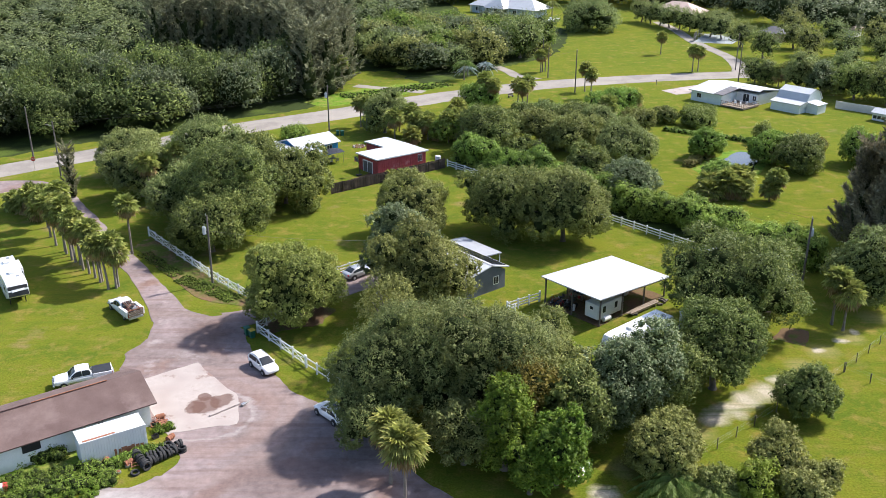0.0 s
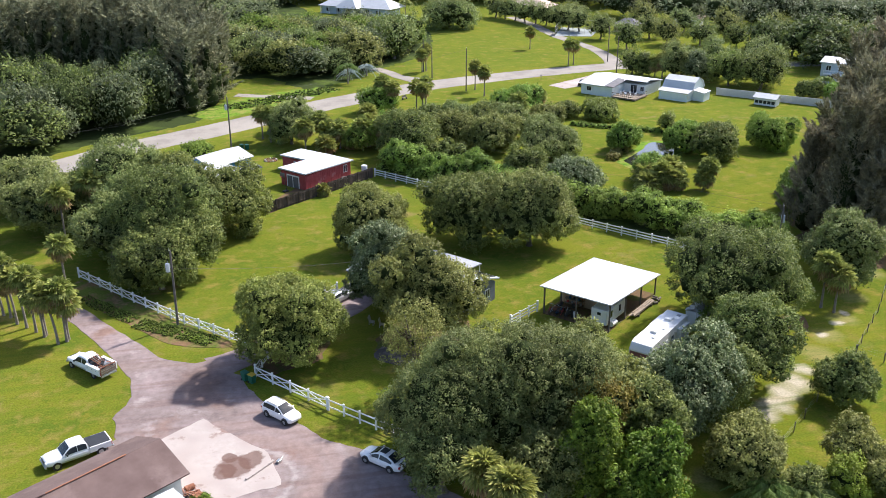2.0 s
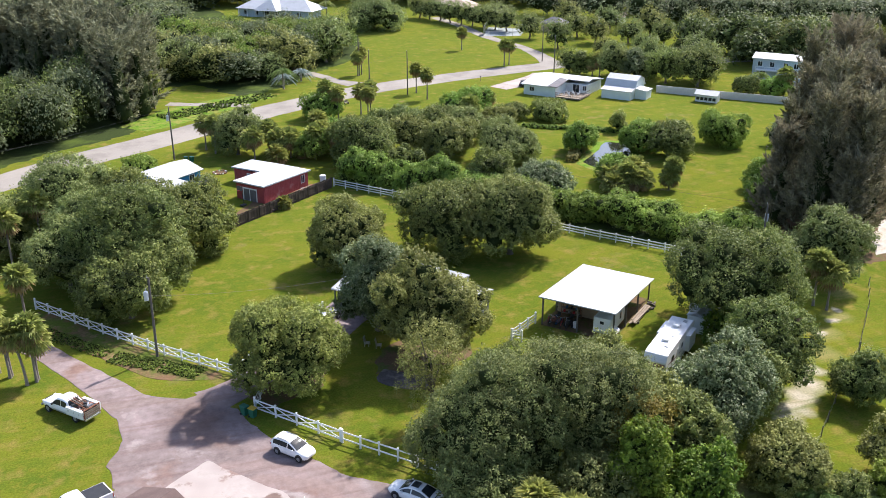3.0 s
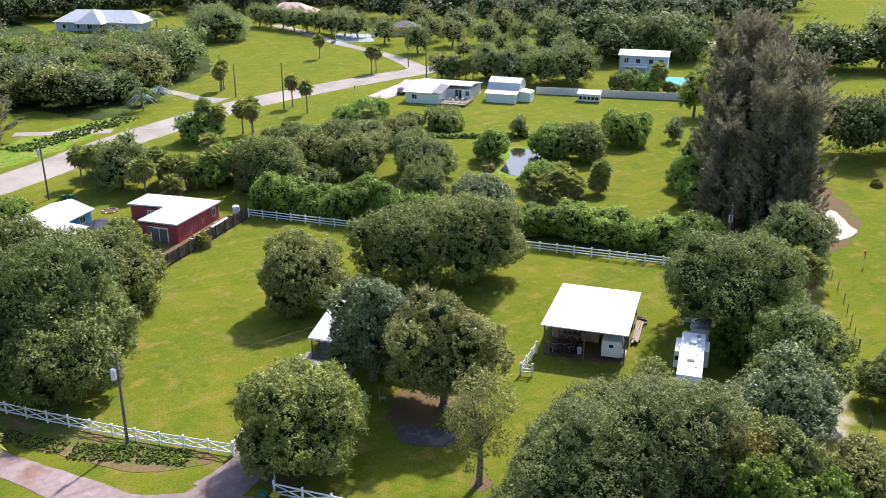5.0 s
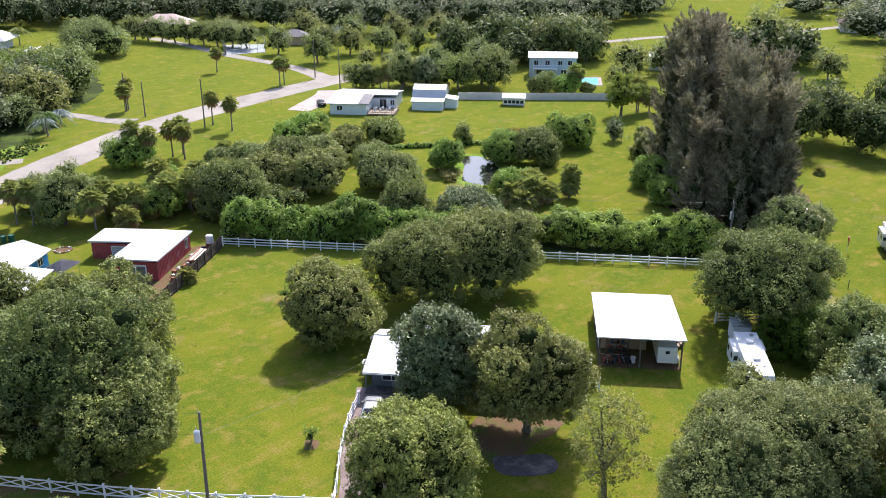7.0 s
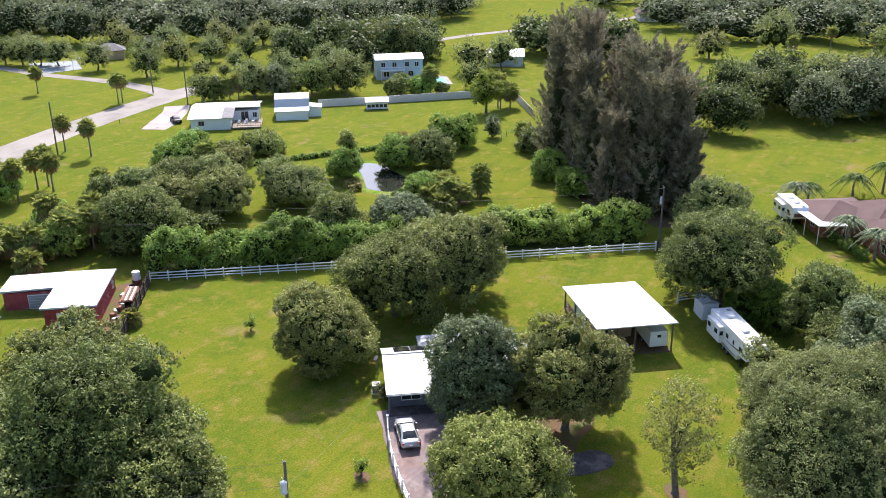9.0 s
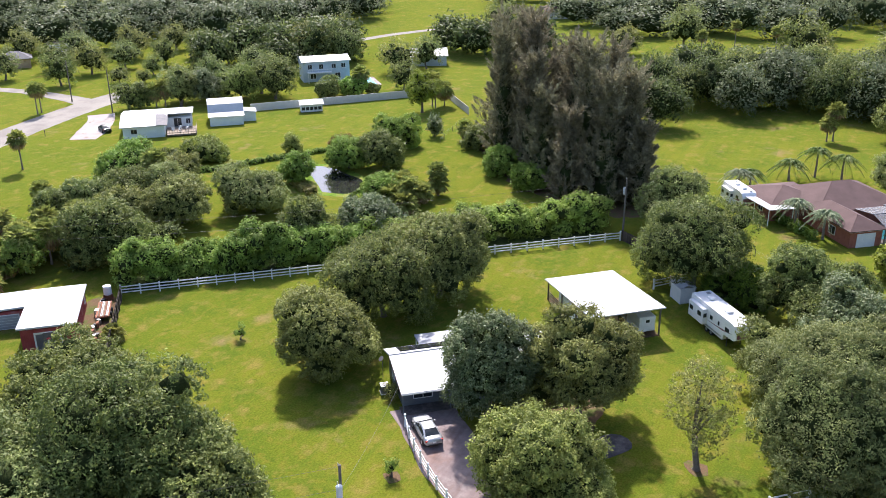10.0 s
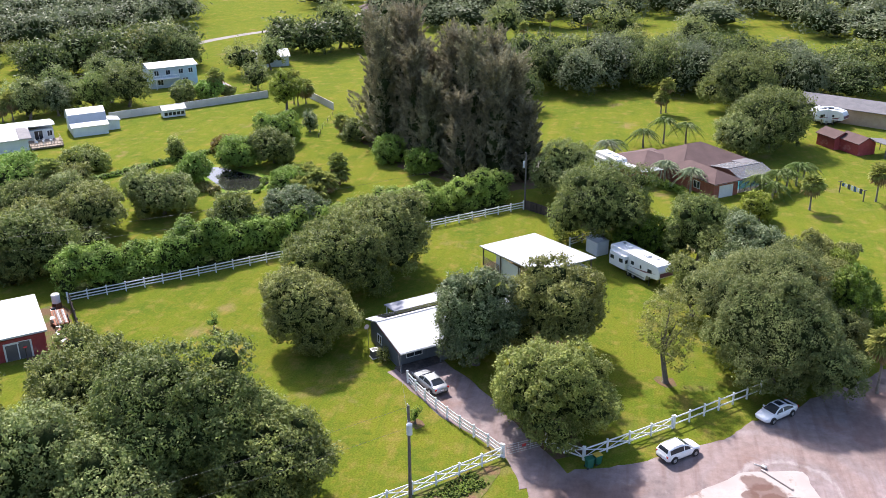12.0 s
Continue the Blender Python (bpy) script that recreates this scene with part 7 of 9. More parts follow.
def crown(rng, r, z0, h, lobes, count, size, slim=0.66, squash=0.85, low=-0.68, tuft=72, spread=1.06, fill=0.6):
    """A lobed crown of domed leaf sprays with gaps between them: leaf triangles, and an inner mass coloured dark as the
    gaps' shade.
    """
    zc, az = z0 + (h - z0) * 0.46, (h - z0) * 0.54
    i = np.arange(lobes)
    z = low + (1 - low) * (i + 0.5) / lobes
    a = i * 2.39996 + rng.uniform(0, 6.28)
    q = np.sqrt(np.maximum(0, 1 - z * z))
    d = np.stack([q * np.cos(a), q * np.sin(a), z], 1) + rng.normal(0, 0.13, (lobes, 3))
    lr = r * rng.uniform(0.17, 0.44, lobes) * math.sqrt(24 / lobes) ** 0.8
    bite = unit(rng.normal(0, 1, (4, 3)) * np.array([1, 1, 0.6]))
    dent = 1 - 0.36 * np.clip((unit(d) @ bite.T).max(1) * 2.2 - 1.2, 0, 1)
    c = d * np.array([r, r, az]) * (rng.uniform(0.5, 0.85, lobes) * dent)[:, None] + np.array([0, 0, zc])
    over = np.linalg.norm(c[:, :2], axis=1) + lr - r * 1.06
    c[:, :2] *= (1 - np.maximum(0, over) / np.maximum(np.linalg.norm(c[:, :2], axis=1), 1e-3))[:, None]
    c[:, 2] = np.minimum(c[:, 2], h - lr * squash)
    c[:, 2] = np.maximum(c[:, 2], z0 + lr * squash * 0.7)
    n_c = max(6, int(count / tuft))
    gap = 0.86 * math.sqrt(6.2 * r * az * (1 - low) / 1.5 / n_c)
    n_t = n_c * 7
    which = rng.choice(lobes, n_t, p=lr ** 2 / (lr ** 2).sum())
    n = unit(rng.normal(0, 1, (n_t, 3)) + d[which] * 0.7 + np.array([0, 0, 0.3]))
    p = c[which] + n * (lr[which] * rng.uniform(0.86, 1.06, n_t))[:, None] * np.array([1, 1, squash])
    dist = np.linalg.norm((p[:, None] - c[None]) / np.array([1, 1, squash]), axis=2) / lr[None]
    dist[np.arange(n_t), which] = 9
    keep = dist.min(1) > 0.86
    p, n = p[keep], n[keep]
    idx = spaced(p, gap, int(n_c * 1.4))
    p, n = p[idx], n[idx]
    k = len(p)
    tuft = max(6, int(count / k))
    ts = gap * rng.uniform(0.5, 1.2, (k, 1, 1)) * spread
    face = unit(n * 0.6 + np.array([0, 0, 0.75]) + rng.normal(0, 0.25, (k, 3)))[:, None]
    o = unit(rng.normal(0, 1, (k, tuft, 3)))
    dot = (o * face).sum(2, keepdims=True)
    o = np.where(dot < -0.1, o - 2 * dot * face, o)
    tips = unit(rng.normal(0, 1, (k, 5, 3)) + face * 0.9)
    near = np.clip(np.einsum("kti,kji->ktj", o, tips), 0, 1).max(2, keepdims=True)
    reach = 0.25 + (0.5 + 0.7 * near ** 4) * rng.uniform(0, 1, (k, tuft, 1)) ** 0.6
    up = (o * face).sum(2, keepdims=True) * face
    P = (p[:, None] + (o + up * 0.35) * ts * reach).reshape(-1, 3)
    N = unit((n[:, None] * 0.25 + o + np.array([0, 0, 0.2])).reshape(-1, 3))
    P[:, 2] = np.maximum(P[:, 2], 0.15)
    lv, lf = leaves(rng, P, N, size, slim, 0.0, 0.5, 0.36)
    # inner blobs whose dark colour stands for the shade between the sprays
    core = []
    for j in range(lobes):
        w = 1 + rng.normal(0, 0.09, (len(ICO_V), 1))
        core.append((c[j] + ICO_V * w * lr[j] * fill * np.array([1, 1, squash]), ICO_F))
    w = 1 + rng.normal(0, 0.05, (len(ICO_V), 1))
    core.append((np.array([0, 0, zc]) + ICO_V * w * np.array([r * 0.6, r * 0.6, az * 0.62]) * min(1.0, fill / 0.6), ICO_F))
    cv, cf = join(core)
    return lv, lf, cv, cf, c


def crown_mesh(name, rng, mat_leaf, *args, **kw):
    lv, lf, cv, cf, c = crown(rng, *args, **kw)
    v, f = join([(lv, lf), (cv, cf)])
    me = np_mesh(name, v, f, [mat_leaf, INNER_SHADE], np.concatenate([np.zeros(len(lf), int), np.ones(len(cf), int)]))
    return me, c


def trunk_mesh(rng, h, r0, ends, fork=0.35, bend=0.3):
    top = np.array([rng.normal(0, bend), rng.normal(0, bend), h * fork])
    bits = [tube([(0, 0, 0), (0, 0, 0.25), top * 0.5 + rng.normal(0, 0.08, 3), top], [r0 * 1.5, r0 * 1.05, r0 * 0.9, r0 * 0.75])]
    for e in ends:
        m = top * 0.45 + e * 0.55 + np.array([0, 0, 0.2])
        bits.append(tube([top - [0, 0, 0.15], m, e], [r0 * 0.55, r0 * 0.34, r0 * 0.12], 6))
    v, f = join(bits)
    return np_mesh("trunk", v, f, [BARK], smooth=True)


TREE_SEED = [100]


def tree(x, y, r, h, leaf=OAK, label="round green oak tree", count=16000, size=0.34, z0=None, lobes=30, trunk=None, name="oak_tree", category="tree", fork=0.3, group="", **kw):
    """A broad-leaved tree with its own crown."""
    TREE_SEED[0] += 1
    rng = np.random.default_rng(TREE_SEED[0])
    t = thing(name, label, category, at(x, y), group)
    me, c = crown_mesh("crown", rng, leaf, r, h * 0.05 if z0 is None else z0, h, lobes, int(count * 1.2), size * 0.84, **kw)
    tr = trunk_mesh(rng, h, trunk or 0.028 * h + 0.05, c[rng.choice(len(c), min(7, len(c)), replace=False)], fork)
    part("trunk", tr, None, t)
    part("crown", me, None, t)
    return t


# oaks in the yard of the grey house
tree(-6.0, 118.6, 0.7, 1.5, OAK_OLIVE, "scraggly shrub at the corner of the grey house", 900, 0.16, lobes=8, z0=0.1, name="shrub", category="shrub")
tree(-16.6, 98.2, 6.7, 9.8, OAK_LIGHT, "broad bright green oak beside the drive", 36400, 0.27, lobes=40)
tree(-5.0, 108.4, 5.4, 11.4, OAK_GREY, "grey-green glossy-leaved tree over the house", 32000, 0.28, lobes=36)
tree(-1.4, 100.2, 6.3, 12.0, OAK_OLIVE, "tall olive-green oak beside the house", 36000, 0.28, lobes=40)
tree(-4.4, 128.2, 5.8, 9.4, OAK_OLIVE, "rounded olive-grey oak on the lawn", 28000, 0.27, lobes=34, z0=0.4)
tree(10.4, 128.8, 7.0, 10.2, OAK, "spreading green oak on the lawn", 28000, 0.3, lobes=34)
tree(18.4, 125.0, 7.6, 10.8, OAK_OLIVE, "spreading olive-green oak on the lawn", 30799, 0.3, lobes=36)
tree(33.9, 96.0, 8.3, 12.0, OAK, "large dark green oak by the fence corner", 36400, 0.27, lobes=44, z0=0.6)
# thicket between the yard and the sandy track
tree(-3.2, 76.8, 7.8, 12.4, LIVE_OAK, "large grey-green live oak at the edge of the dirt yard", 54000, 0.21, lobes=46)
tree(5.2, 77.6, 8.6, 13.0, LIVE_OAK, "large grey-green live oak in the thicket", 56000, 0.21, lobes=46)
tree(2.6, 69.4, 3.6, 6.4, LIVE_OAK, "dark green tree behind the front palms", 13000, 0.25, lobes=20, z0=0.2)
tree(-5.8, 71.9, 3.6, 7.6, LIVE_OAK, "low limbed live oak overhanging the parked sedan", 14000, 0.25, lobes=22, z0=0.8)
tree(11.6, 84.2, 3.2, 7.6, OAK_OLIVE, "olive tree in the thicket", 10000, 0.27, lobes=20)
tree(8.2, 73.0, 3.2, 10.6, BROWN_LEAF, "bronze-leaved tree in the thicket", 13000, 0.25, lobes=20)
tree(6.2, 68.6, 2.7, 10.0, BRIGHT, "tall tree draped in bright green vines", 14000, 0.3, lobes=26, z0=0.2, squash=1.1)
tree(10.6, 66.4, 2.7, 7.8, BRIGHT, "bright green broad-leaved tree by the farm gate", 13000, 0.3, lobes=24, z0=0.2, squash=1.1)
tree(8.2, 65.0, 1.9, 5.0, BRIGHT, "bright green leafy shrub by the farm gate", 7000, 0.28, lobes=16, z0=0.1, name="shrub", category="shrub")
tree(18.2, 76.4, 5.2, 9.8, OAK_GREY, "glossy dark green tree in the thicket", 26000, 0.29, lobes=32)
tree(13.0, 71.4, 3.4, 8.2, OAK, "dark green tree in the thicket", 14000, 0.32, lobes=24, z0=0.2)
tree(12.2, 76.4, 4.6, 9.0, OAK_OLIVE, "olive tree in the thicket", 16000, 0.29, lobes=24)
tree(22.6, 78.6, 4.4, 8.6, OAK, "glossy green tree in the thicket", 17000, 0.29, lobes=26)
tree(28.9, 82.6, 5.2, 10.0, OAK, "round green tree beside the sandy track", 26000, 0.26, lobes=32)
tree(20.4, 68.0, 3.9, 5.0, OAK_OLIVE, "olive-green shrub by the track", 17000, 0.25, lobes=22, z0=0.1, name="shrub", category="shrub")
tree(24.4, 64.6, 1.8, 2.6, OAK, "green shrub by the track", 5000, 0.26, lobes=12, z0=0.1, name="shrub", category="shrub")
tree(30.1, 66.8, 2.3, 5.0, OAK_OLIVE, "olive shrub by the track", 8000, 0.25, lobes=16, z0=0.1, name="shrub", category="shrub")
tree(33.6, 65.4, 1.5, 2.6, OAK_OLIVE, "olive shrub in the paddock", 4000, 0.25, lobes=10, z0=0.1, name="shrub", category="shrub")
tree(27.6, 64.2, 1.9, 3.4, YELLOW, "yellow-green shrub by the paddock fence", 5000, 0.25, lobes=12, z0=0.1, name="shrub", category="shrub")
tree(36.6, 77.4, 3.0, 5.2, OAK, "dark green bush in the paddock", 14000, 0.23, lobes=20, z0=0.1, name="shrub", category="shrub")
tree(31.0, 63.0, 2.0, 3.2, OAK_OLIVE, "olive shrub by the paddock", 5000, 0.26, lobes=12, z0=0.1, name="shrub", category="shrub")
tree(-5.4, 87.8, 3.3, 11.2, OAK_OLIVE, "slender airy tree with yellow-green leaves", 6400, 0.22, z0=2.0, lobes=30, trunk=0.3, fork=0.3, fill=0.08, spread=0.95, squash=1.0, tuft=36, low=-0.85)
tree(31.5, 90.0, 4.2, 5.0, BRIGHT, "bright green thicket behind the caravan", 14000, 0.3, lobes=22, z0=0.1, name="shrub", category="shrub")
# grove by the front fence
tree(-32.0, 131.0, 8.8, 13.0, OAK, "big dark green oak in the corner grove", 36400, 0.3, lobes=42)
tree(-25.2, 142.4, 7.6, 9.4, OAK, "big green oak by the board fence", 33600, 0.3, lobes=40)
tree(-41.2, 151.5, 7.6, 11.6, OAK_DARK, "dark oak in the corner grove", 22400, 0.34, lobes=30)
tree(-32.3, 121.1, 5.6, 8.6, OAK, "green oak at the edge of the lawn", 25200, 0.29, lobes=30)
tree(-30.4, 126.6, 6.2, 10.4, OAK, "full green oak in the corner grove", 24000, 0.29, lobes=30)
tree(-39.4, 131.6, 5.4, 9.4, OAK_DARK, "dark oak in the corner grove", 15000, 0.3, lobes=24)
tree(-36.6, 141.0, 6.5, 10.4, OAK_DARK, "dark oak in the corner grove", 19600, 0.32, lobes=28)
tree(-50.0, 146.0, 6.0, 8.4, OAK_DARK, "grey-green tree in the corner grove", 16800, 0.34, lobes=26)
tree(-33.5, 152.5, 6.0, 9.4, OAK, "green tree in the corner grove", 16800, 0.34, lobes=26)
tree(-55.5, 158.0, 6.0, 8.0, OAK_DARK, "dark tree by the road", 14000, 0.35, lobes=22)
# bushes behind the hedge and round the pond
tree(35.4, 166.7, 6.4, 7.2, OAK_DARK, "rounded dark grey-green bush by the pond lawn", 21000, 0.3, lobes=30, z0=0.1)
tree(26.4, 174.0, 6.0, 7.0, OAK_OLIVE, "rounded olive tree behind the hedge", 19600, 0.32, lobes=28, z0=0.2)
tree(9.5, 173.0, 6.2, 9.0, OAK, "green tree behind the hedge", 16800, 0.34, lobes=26)
tree(36.6, 193.8, 6.6, 7.8, HEDGE, "dense green thicket by the road lawn", 18200, 0.34, lobes=28, z0=0.2)
for x, y, r, h, lf, lb in ((18.6, 192.4, 3.2, 5.4, OAK, "rounded green bush in the road-side thicket"), (24.2, 191.0, 3.6, 5.6, OAK_DARK, "grey-green tree in the road-side thicket"), (32.4, 181.8, 4.6, 6.6, OAK_DARK, "dark bush in the thicket behind the hedge"), (13.6, 181.0, 4.4, 6.0, OAK, "green bush in the thicket behind the hedge"), (20.4, 180.0, 4.2, 6.4, OAK_OLIVE, "olive bush in the thicket behind the hedge"), (5.6, 189.0, 3.4, 5.0, HEDGE, "bright green bush in the palm thicket"), (41.6, 187.0, 3.6, 5.2, OAK_OLIVE, "olive bush at the thicket's edge"), (1.4, 181.4, 3.8, 5.4, HEDGE, "bright green bush in the palm thicket"), (-12.5, 197.0, 3.2, 5.6, OAK_DARK, "dark bush by the roadside palms")):
    tree(x, y, r, h, lf, lb, 8000, 0.36, lobes=20, z0=0.1, name="shrub", category="shrub")
tree(28.5, 187.0, 5.0, 6.0, OAK, "green thicket by the road lawn", 12600, 0.34, lobes=20, z0=0.2)
tree(51.2, 168.6, 3.3, 5.6, HEDGE, "bushy green shrub beside the pond", 8000, 0.36, lobes=18, z0=0.1, name="shrub", category="shrub")
tree(62.6, 165.0, 4.2, 5.6, HEDGE, "dense green shrub beside the pond", 14000, 0.32, lobes=22, z0=0.1, name="shrub", category="shrub")
tree(66.0, 159.5, 4.8, 6.4, OAK, "green tree beside the pond", 14000, 0.32, lobes=22, z0=0.2)
tree(79.4, 163.5, 4.8, 6.0, HEDGE, "dense dark shrub on the lawn", 14000, 0.32, lobes=22, z0=0.1, name="shrub", category="shrub")
tree(48.2, 149.6, 3.4, 4.6, HEDGE, "green bush among the palmettos by the pond", 8000, 0.34, lobes=18, z0=0.1, name="shrub", category="shrub")
tree(65.2, 179.4, 1.8, 3.8, OAK_LIGHT, "small pale shrub on the lawn", 3500, 0.3, lobes=10, z0=0.1, name="shrub", category="shrub")
tree(55.5, 193.2, 4.2, 3.8, OAK_LIGHT, "low green shrub by the white house", 7000, 0.38, lobes=18, z0=0.1, name="shrub", category="shrub")
tree(49.5, 196.0, 2.6, 3.0, OAK, "low shrub by the white house", 4000, 0.36, lobes=12, z0=0.1, name="shrub", category="shrub")
tree(107.4, 172.4, 3.7, 9.4, YELLOW, "light green young tree on the far lawn", 7000, 0.38, z0=1.8, lobes=20)
tree(72.5, 172.0, 3.0, 2.6, BROWN_LEAF, "low bronze shrub by the pond lawn", 3500, 0.32, lobes=10, z0=0.0, name="shrub", category="shrub")
tree(89.5, 160.5, 1.6, 4.2, OAK_GREY, "thin pale shrub on the far lawn", 2500, 0.3, lobes=8, z0=0.2, name="shrub", category="shrub")
tree(25.8, 149.6, 4.0, 7.6, OAK, "tall bush rising from the hedge", 14000, 0.3, lobes=22, z0=0.4)
tree(31.6, 142.6, 5.0, 6.9, OAK_GREY, "grey-green tree rising from the hedge", 16800, 0.3, lobes=26, z0=0.4)
tree(8.8, 210.1, 4.6, 5.6, HEDGE, "green thicket round palms by the road", 8000, 0.4, lobes=20, z0=0.1)
tree(-11.5, 187.8, 5.0, 9.0, OAK_DARK, "dark tree by the roadside palms", 12600, 0.35, lobes=22)
tree(-29.5, 182.0, 3.0, 2.6, HEDGE, "clipped low green hedge by the blue house", 5000, 0.34, lobes=14, z0=0.0, name="shrub", category="shrub")
tree(54.0, 103.4, 5.0, 9.6, OAK_DARK, "dark green tree beside the corner pole", 16800, 0.3, lobes=26)
tree(70.0, 137.5, 3.6, 4.6, HEDGE, "green undergrowth at the foot of the pines", 7000, 0.38, lobes=18, z0=0.1, name="shrub", category="shrub")
tree(64.5, 129.5, 3.4, 4.2, HEDGE, "green undergrowth at the foot of the pines", 7000, 0.38, lobes=18, z0=0.1, name="shrub", category="shrub")
tree(84.0, 147.5, 3.6, 4.8, OAK, "green undergrowth at the foot of the pines", 7000, 0.38, lobes=18, z0=0.1, name="shrub", category="shrub")
# by the bungalow
tree(91.1, 65.8, 10.0, 11.4, OAK, "large dark oak beyond the bungalow", 25200, 0.37, lobes=40)
tree(84.5, 71.5, 5.0, 7.6, OAK_DARK, "dark tree beside the bungalow", 12600, 0.35, lobes=22)
tree(123.3, 68.9, 8.6, 12.2, OAK, "large oak on the back lawn", 16800, 0.42, lobes=30)
tree(47.6, 72.4, 2.6, 4.1, YELLOW, "yellow-green garden shrub by the bungalow", 5000, 0.34, lobes=14, z0=0.2, name="shrub", category="shrub")
for i in range(7):
    tree(59.4 + i * 1.5, 84.0 + i * 1.3, 0.9, 1.0, HEDGE, "clipped low green hedge bush by the brick wall", 1400, 0.22, lobes=8, z0=0.0, name="shrub", category="shrub", group="bungalow hedge")


# ---- tall feathery pines ----
def pine_arrays(rng, r, h, plumes=46, per=150, size=0.75):
    """Feathery boughs of fine needles round a straight trunk, in uneven tiers up to a ragged point."""
    V = []
    bulge = rng.uniform(0, 6.28, 3)
    for i in range(plumes):
        k = ((i + rng.uniform(0, 1)) / plumes) ** 0.92
        z = h * (0.02 + 0.93 * k)
        a = i * 2.39996 + rng.uniform(-0.5, 0.5)
        wave = 1 + 0.2 * math.sin(a * 2 + bulge[0] + k * 5) + 0.14 * math.sin(k * 17 + bulge[1])
        rad = r * wave * (0.05 + 1.12 * (1 - k) ** 0.72) * rng.uniform(0.5, 1.05)
        o = np.array([math.cos(a), math.sin(a), 0])
        ln = (1.3 + 0.5 * r) * rng.uniform(0.7, 1.35)
        root = o * max(0.1, rad - ln * 0.5) + np.array([0, 0, z])
        axis = unit(o * rng.uniform(0.35, 0.85) + np.array([0, 0, rng.uniform(0.55, 1.0)]) + rng.normal(0, 0.1, 3))
        s = rng.uniform(0, 1, per)
        wid = (0.06 + 0.2 * r * (1 - s) ** 0.6 * np.minimum(1, s * 4 + 0.35))[:, None]
        q = unit(rng.normal(0, 1, (per, 3)) + o * 0.35 + np.array([0, 0, 0.25]))
        p = root + axis * (s * ln)[:, None] + q * wid * rng.uniform(0.5, 1.0, (per, 1)) * np.array([1, 1, 0.75])
        t = unit(axis * 0.8 + q * 0.7 + rng.normal(0, 0.25, (per, 3)))
        sd = unit(np.cross(t, q + rng.normal(0, 0.25, (per, 3))))
        L = size * rng.uniform(0.55, 1.35, (per, 1)) * 0.9
        V.append(np.stack([p + t * L * 0.75, p - t * L * 0.25 + sd * L * 0.15, p - t * L * 0.25 - sd * L * 0.15], 1).reshape(-1, 3))
    v = np.concatenate(V)
    v[:, 2] = np.maximum(v[:, 2], 0.1)
    k = len(v) // 3
    # dark-coloured core paints the shade between the boughs
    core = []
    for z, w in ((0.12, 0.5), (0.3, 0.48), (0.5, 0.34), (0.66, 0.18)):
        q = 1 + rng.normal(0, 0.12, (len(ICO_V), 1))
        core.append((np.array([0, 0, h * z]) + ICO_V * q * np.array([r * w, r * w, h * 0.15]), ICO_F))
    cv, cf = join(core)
    return v, np.arange(k * 3).reshape(-1, 3), cv, cf


def pine(x, y, r, h, count=46, per=170, size=0.75, label="tall dark feathery casuarina pine"):
    TREE_SEED[0] += 1
    rng = np.random.default_rng(TREE_SEED[0])
    t = thing("pine_tree", label, "pine tree", at(x, y), "stand of tall pines" if h > 12 else "")
    lv, lf, cv, cf = pine_arrays(rng, r, h, count, per, size)
    v, f = join([(lv, lf), (cv, cf)])
    tv, tf = tube([(0, 0, 0), (0.1, 0, h * 0.4), (0, 0.1, h * 0.94)], [0.42, 0.3, 0.05], 8)
    part("trunk", np_mesh("trunk", tv, tf, [BARK], smooth=True), None, t)
    part("crown", np_mesh("crown", v, f, [PINE, INNER_SHADE], np.concatenate([np.zeros(len(lf), int), np.ones(len(cf), int)])), None, t)


for x, y, r, h in ((62, 116, 4.0, 21.5), (60.5, 122, 3.0, 15), (66, 113.5, 4.0, 21), (67.5, 121, 4.2, 25), (67, 128.5, 3.2, 16), (72, 118, 4.4, 24), (74, 125.5, 4.2, 24.5), (73, 133, 3.8, 21), (80, 127.5, 3.8, 20), (80, 135, 4.4, 27.5), (79.5, 141, 3.8, 24), (85.5, 131.5, 3.6, 18), (86, 139, 4.4, 27), (89, 145, 4.0, 25.5), (92.5, 135, 3.4, 19), (94, 141.5, 3.8, 24), (62.5, 110.5, 2.8, 13)):
    pine(x, y, r * 1.12, h, 128, 110, 0.72)


pine(-61.5, 145.5, 1.5, 9.0, 60, 60, 0.5, "young narrow dark conifer at the edge of the grove")


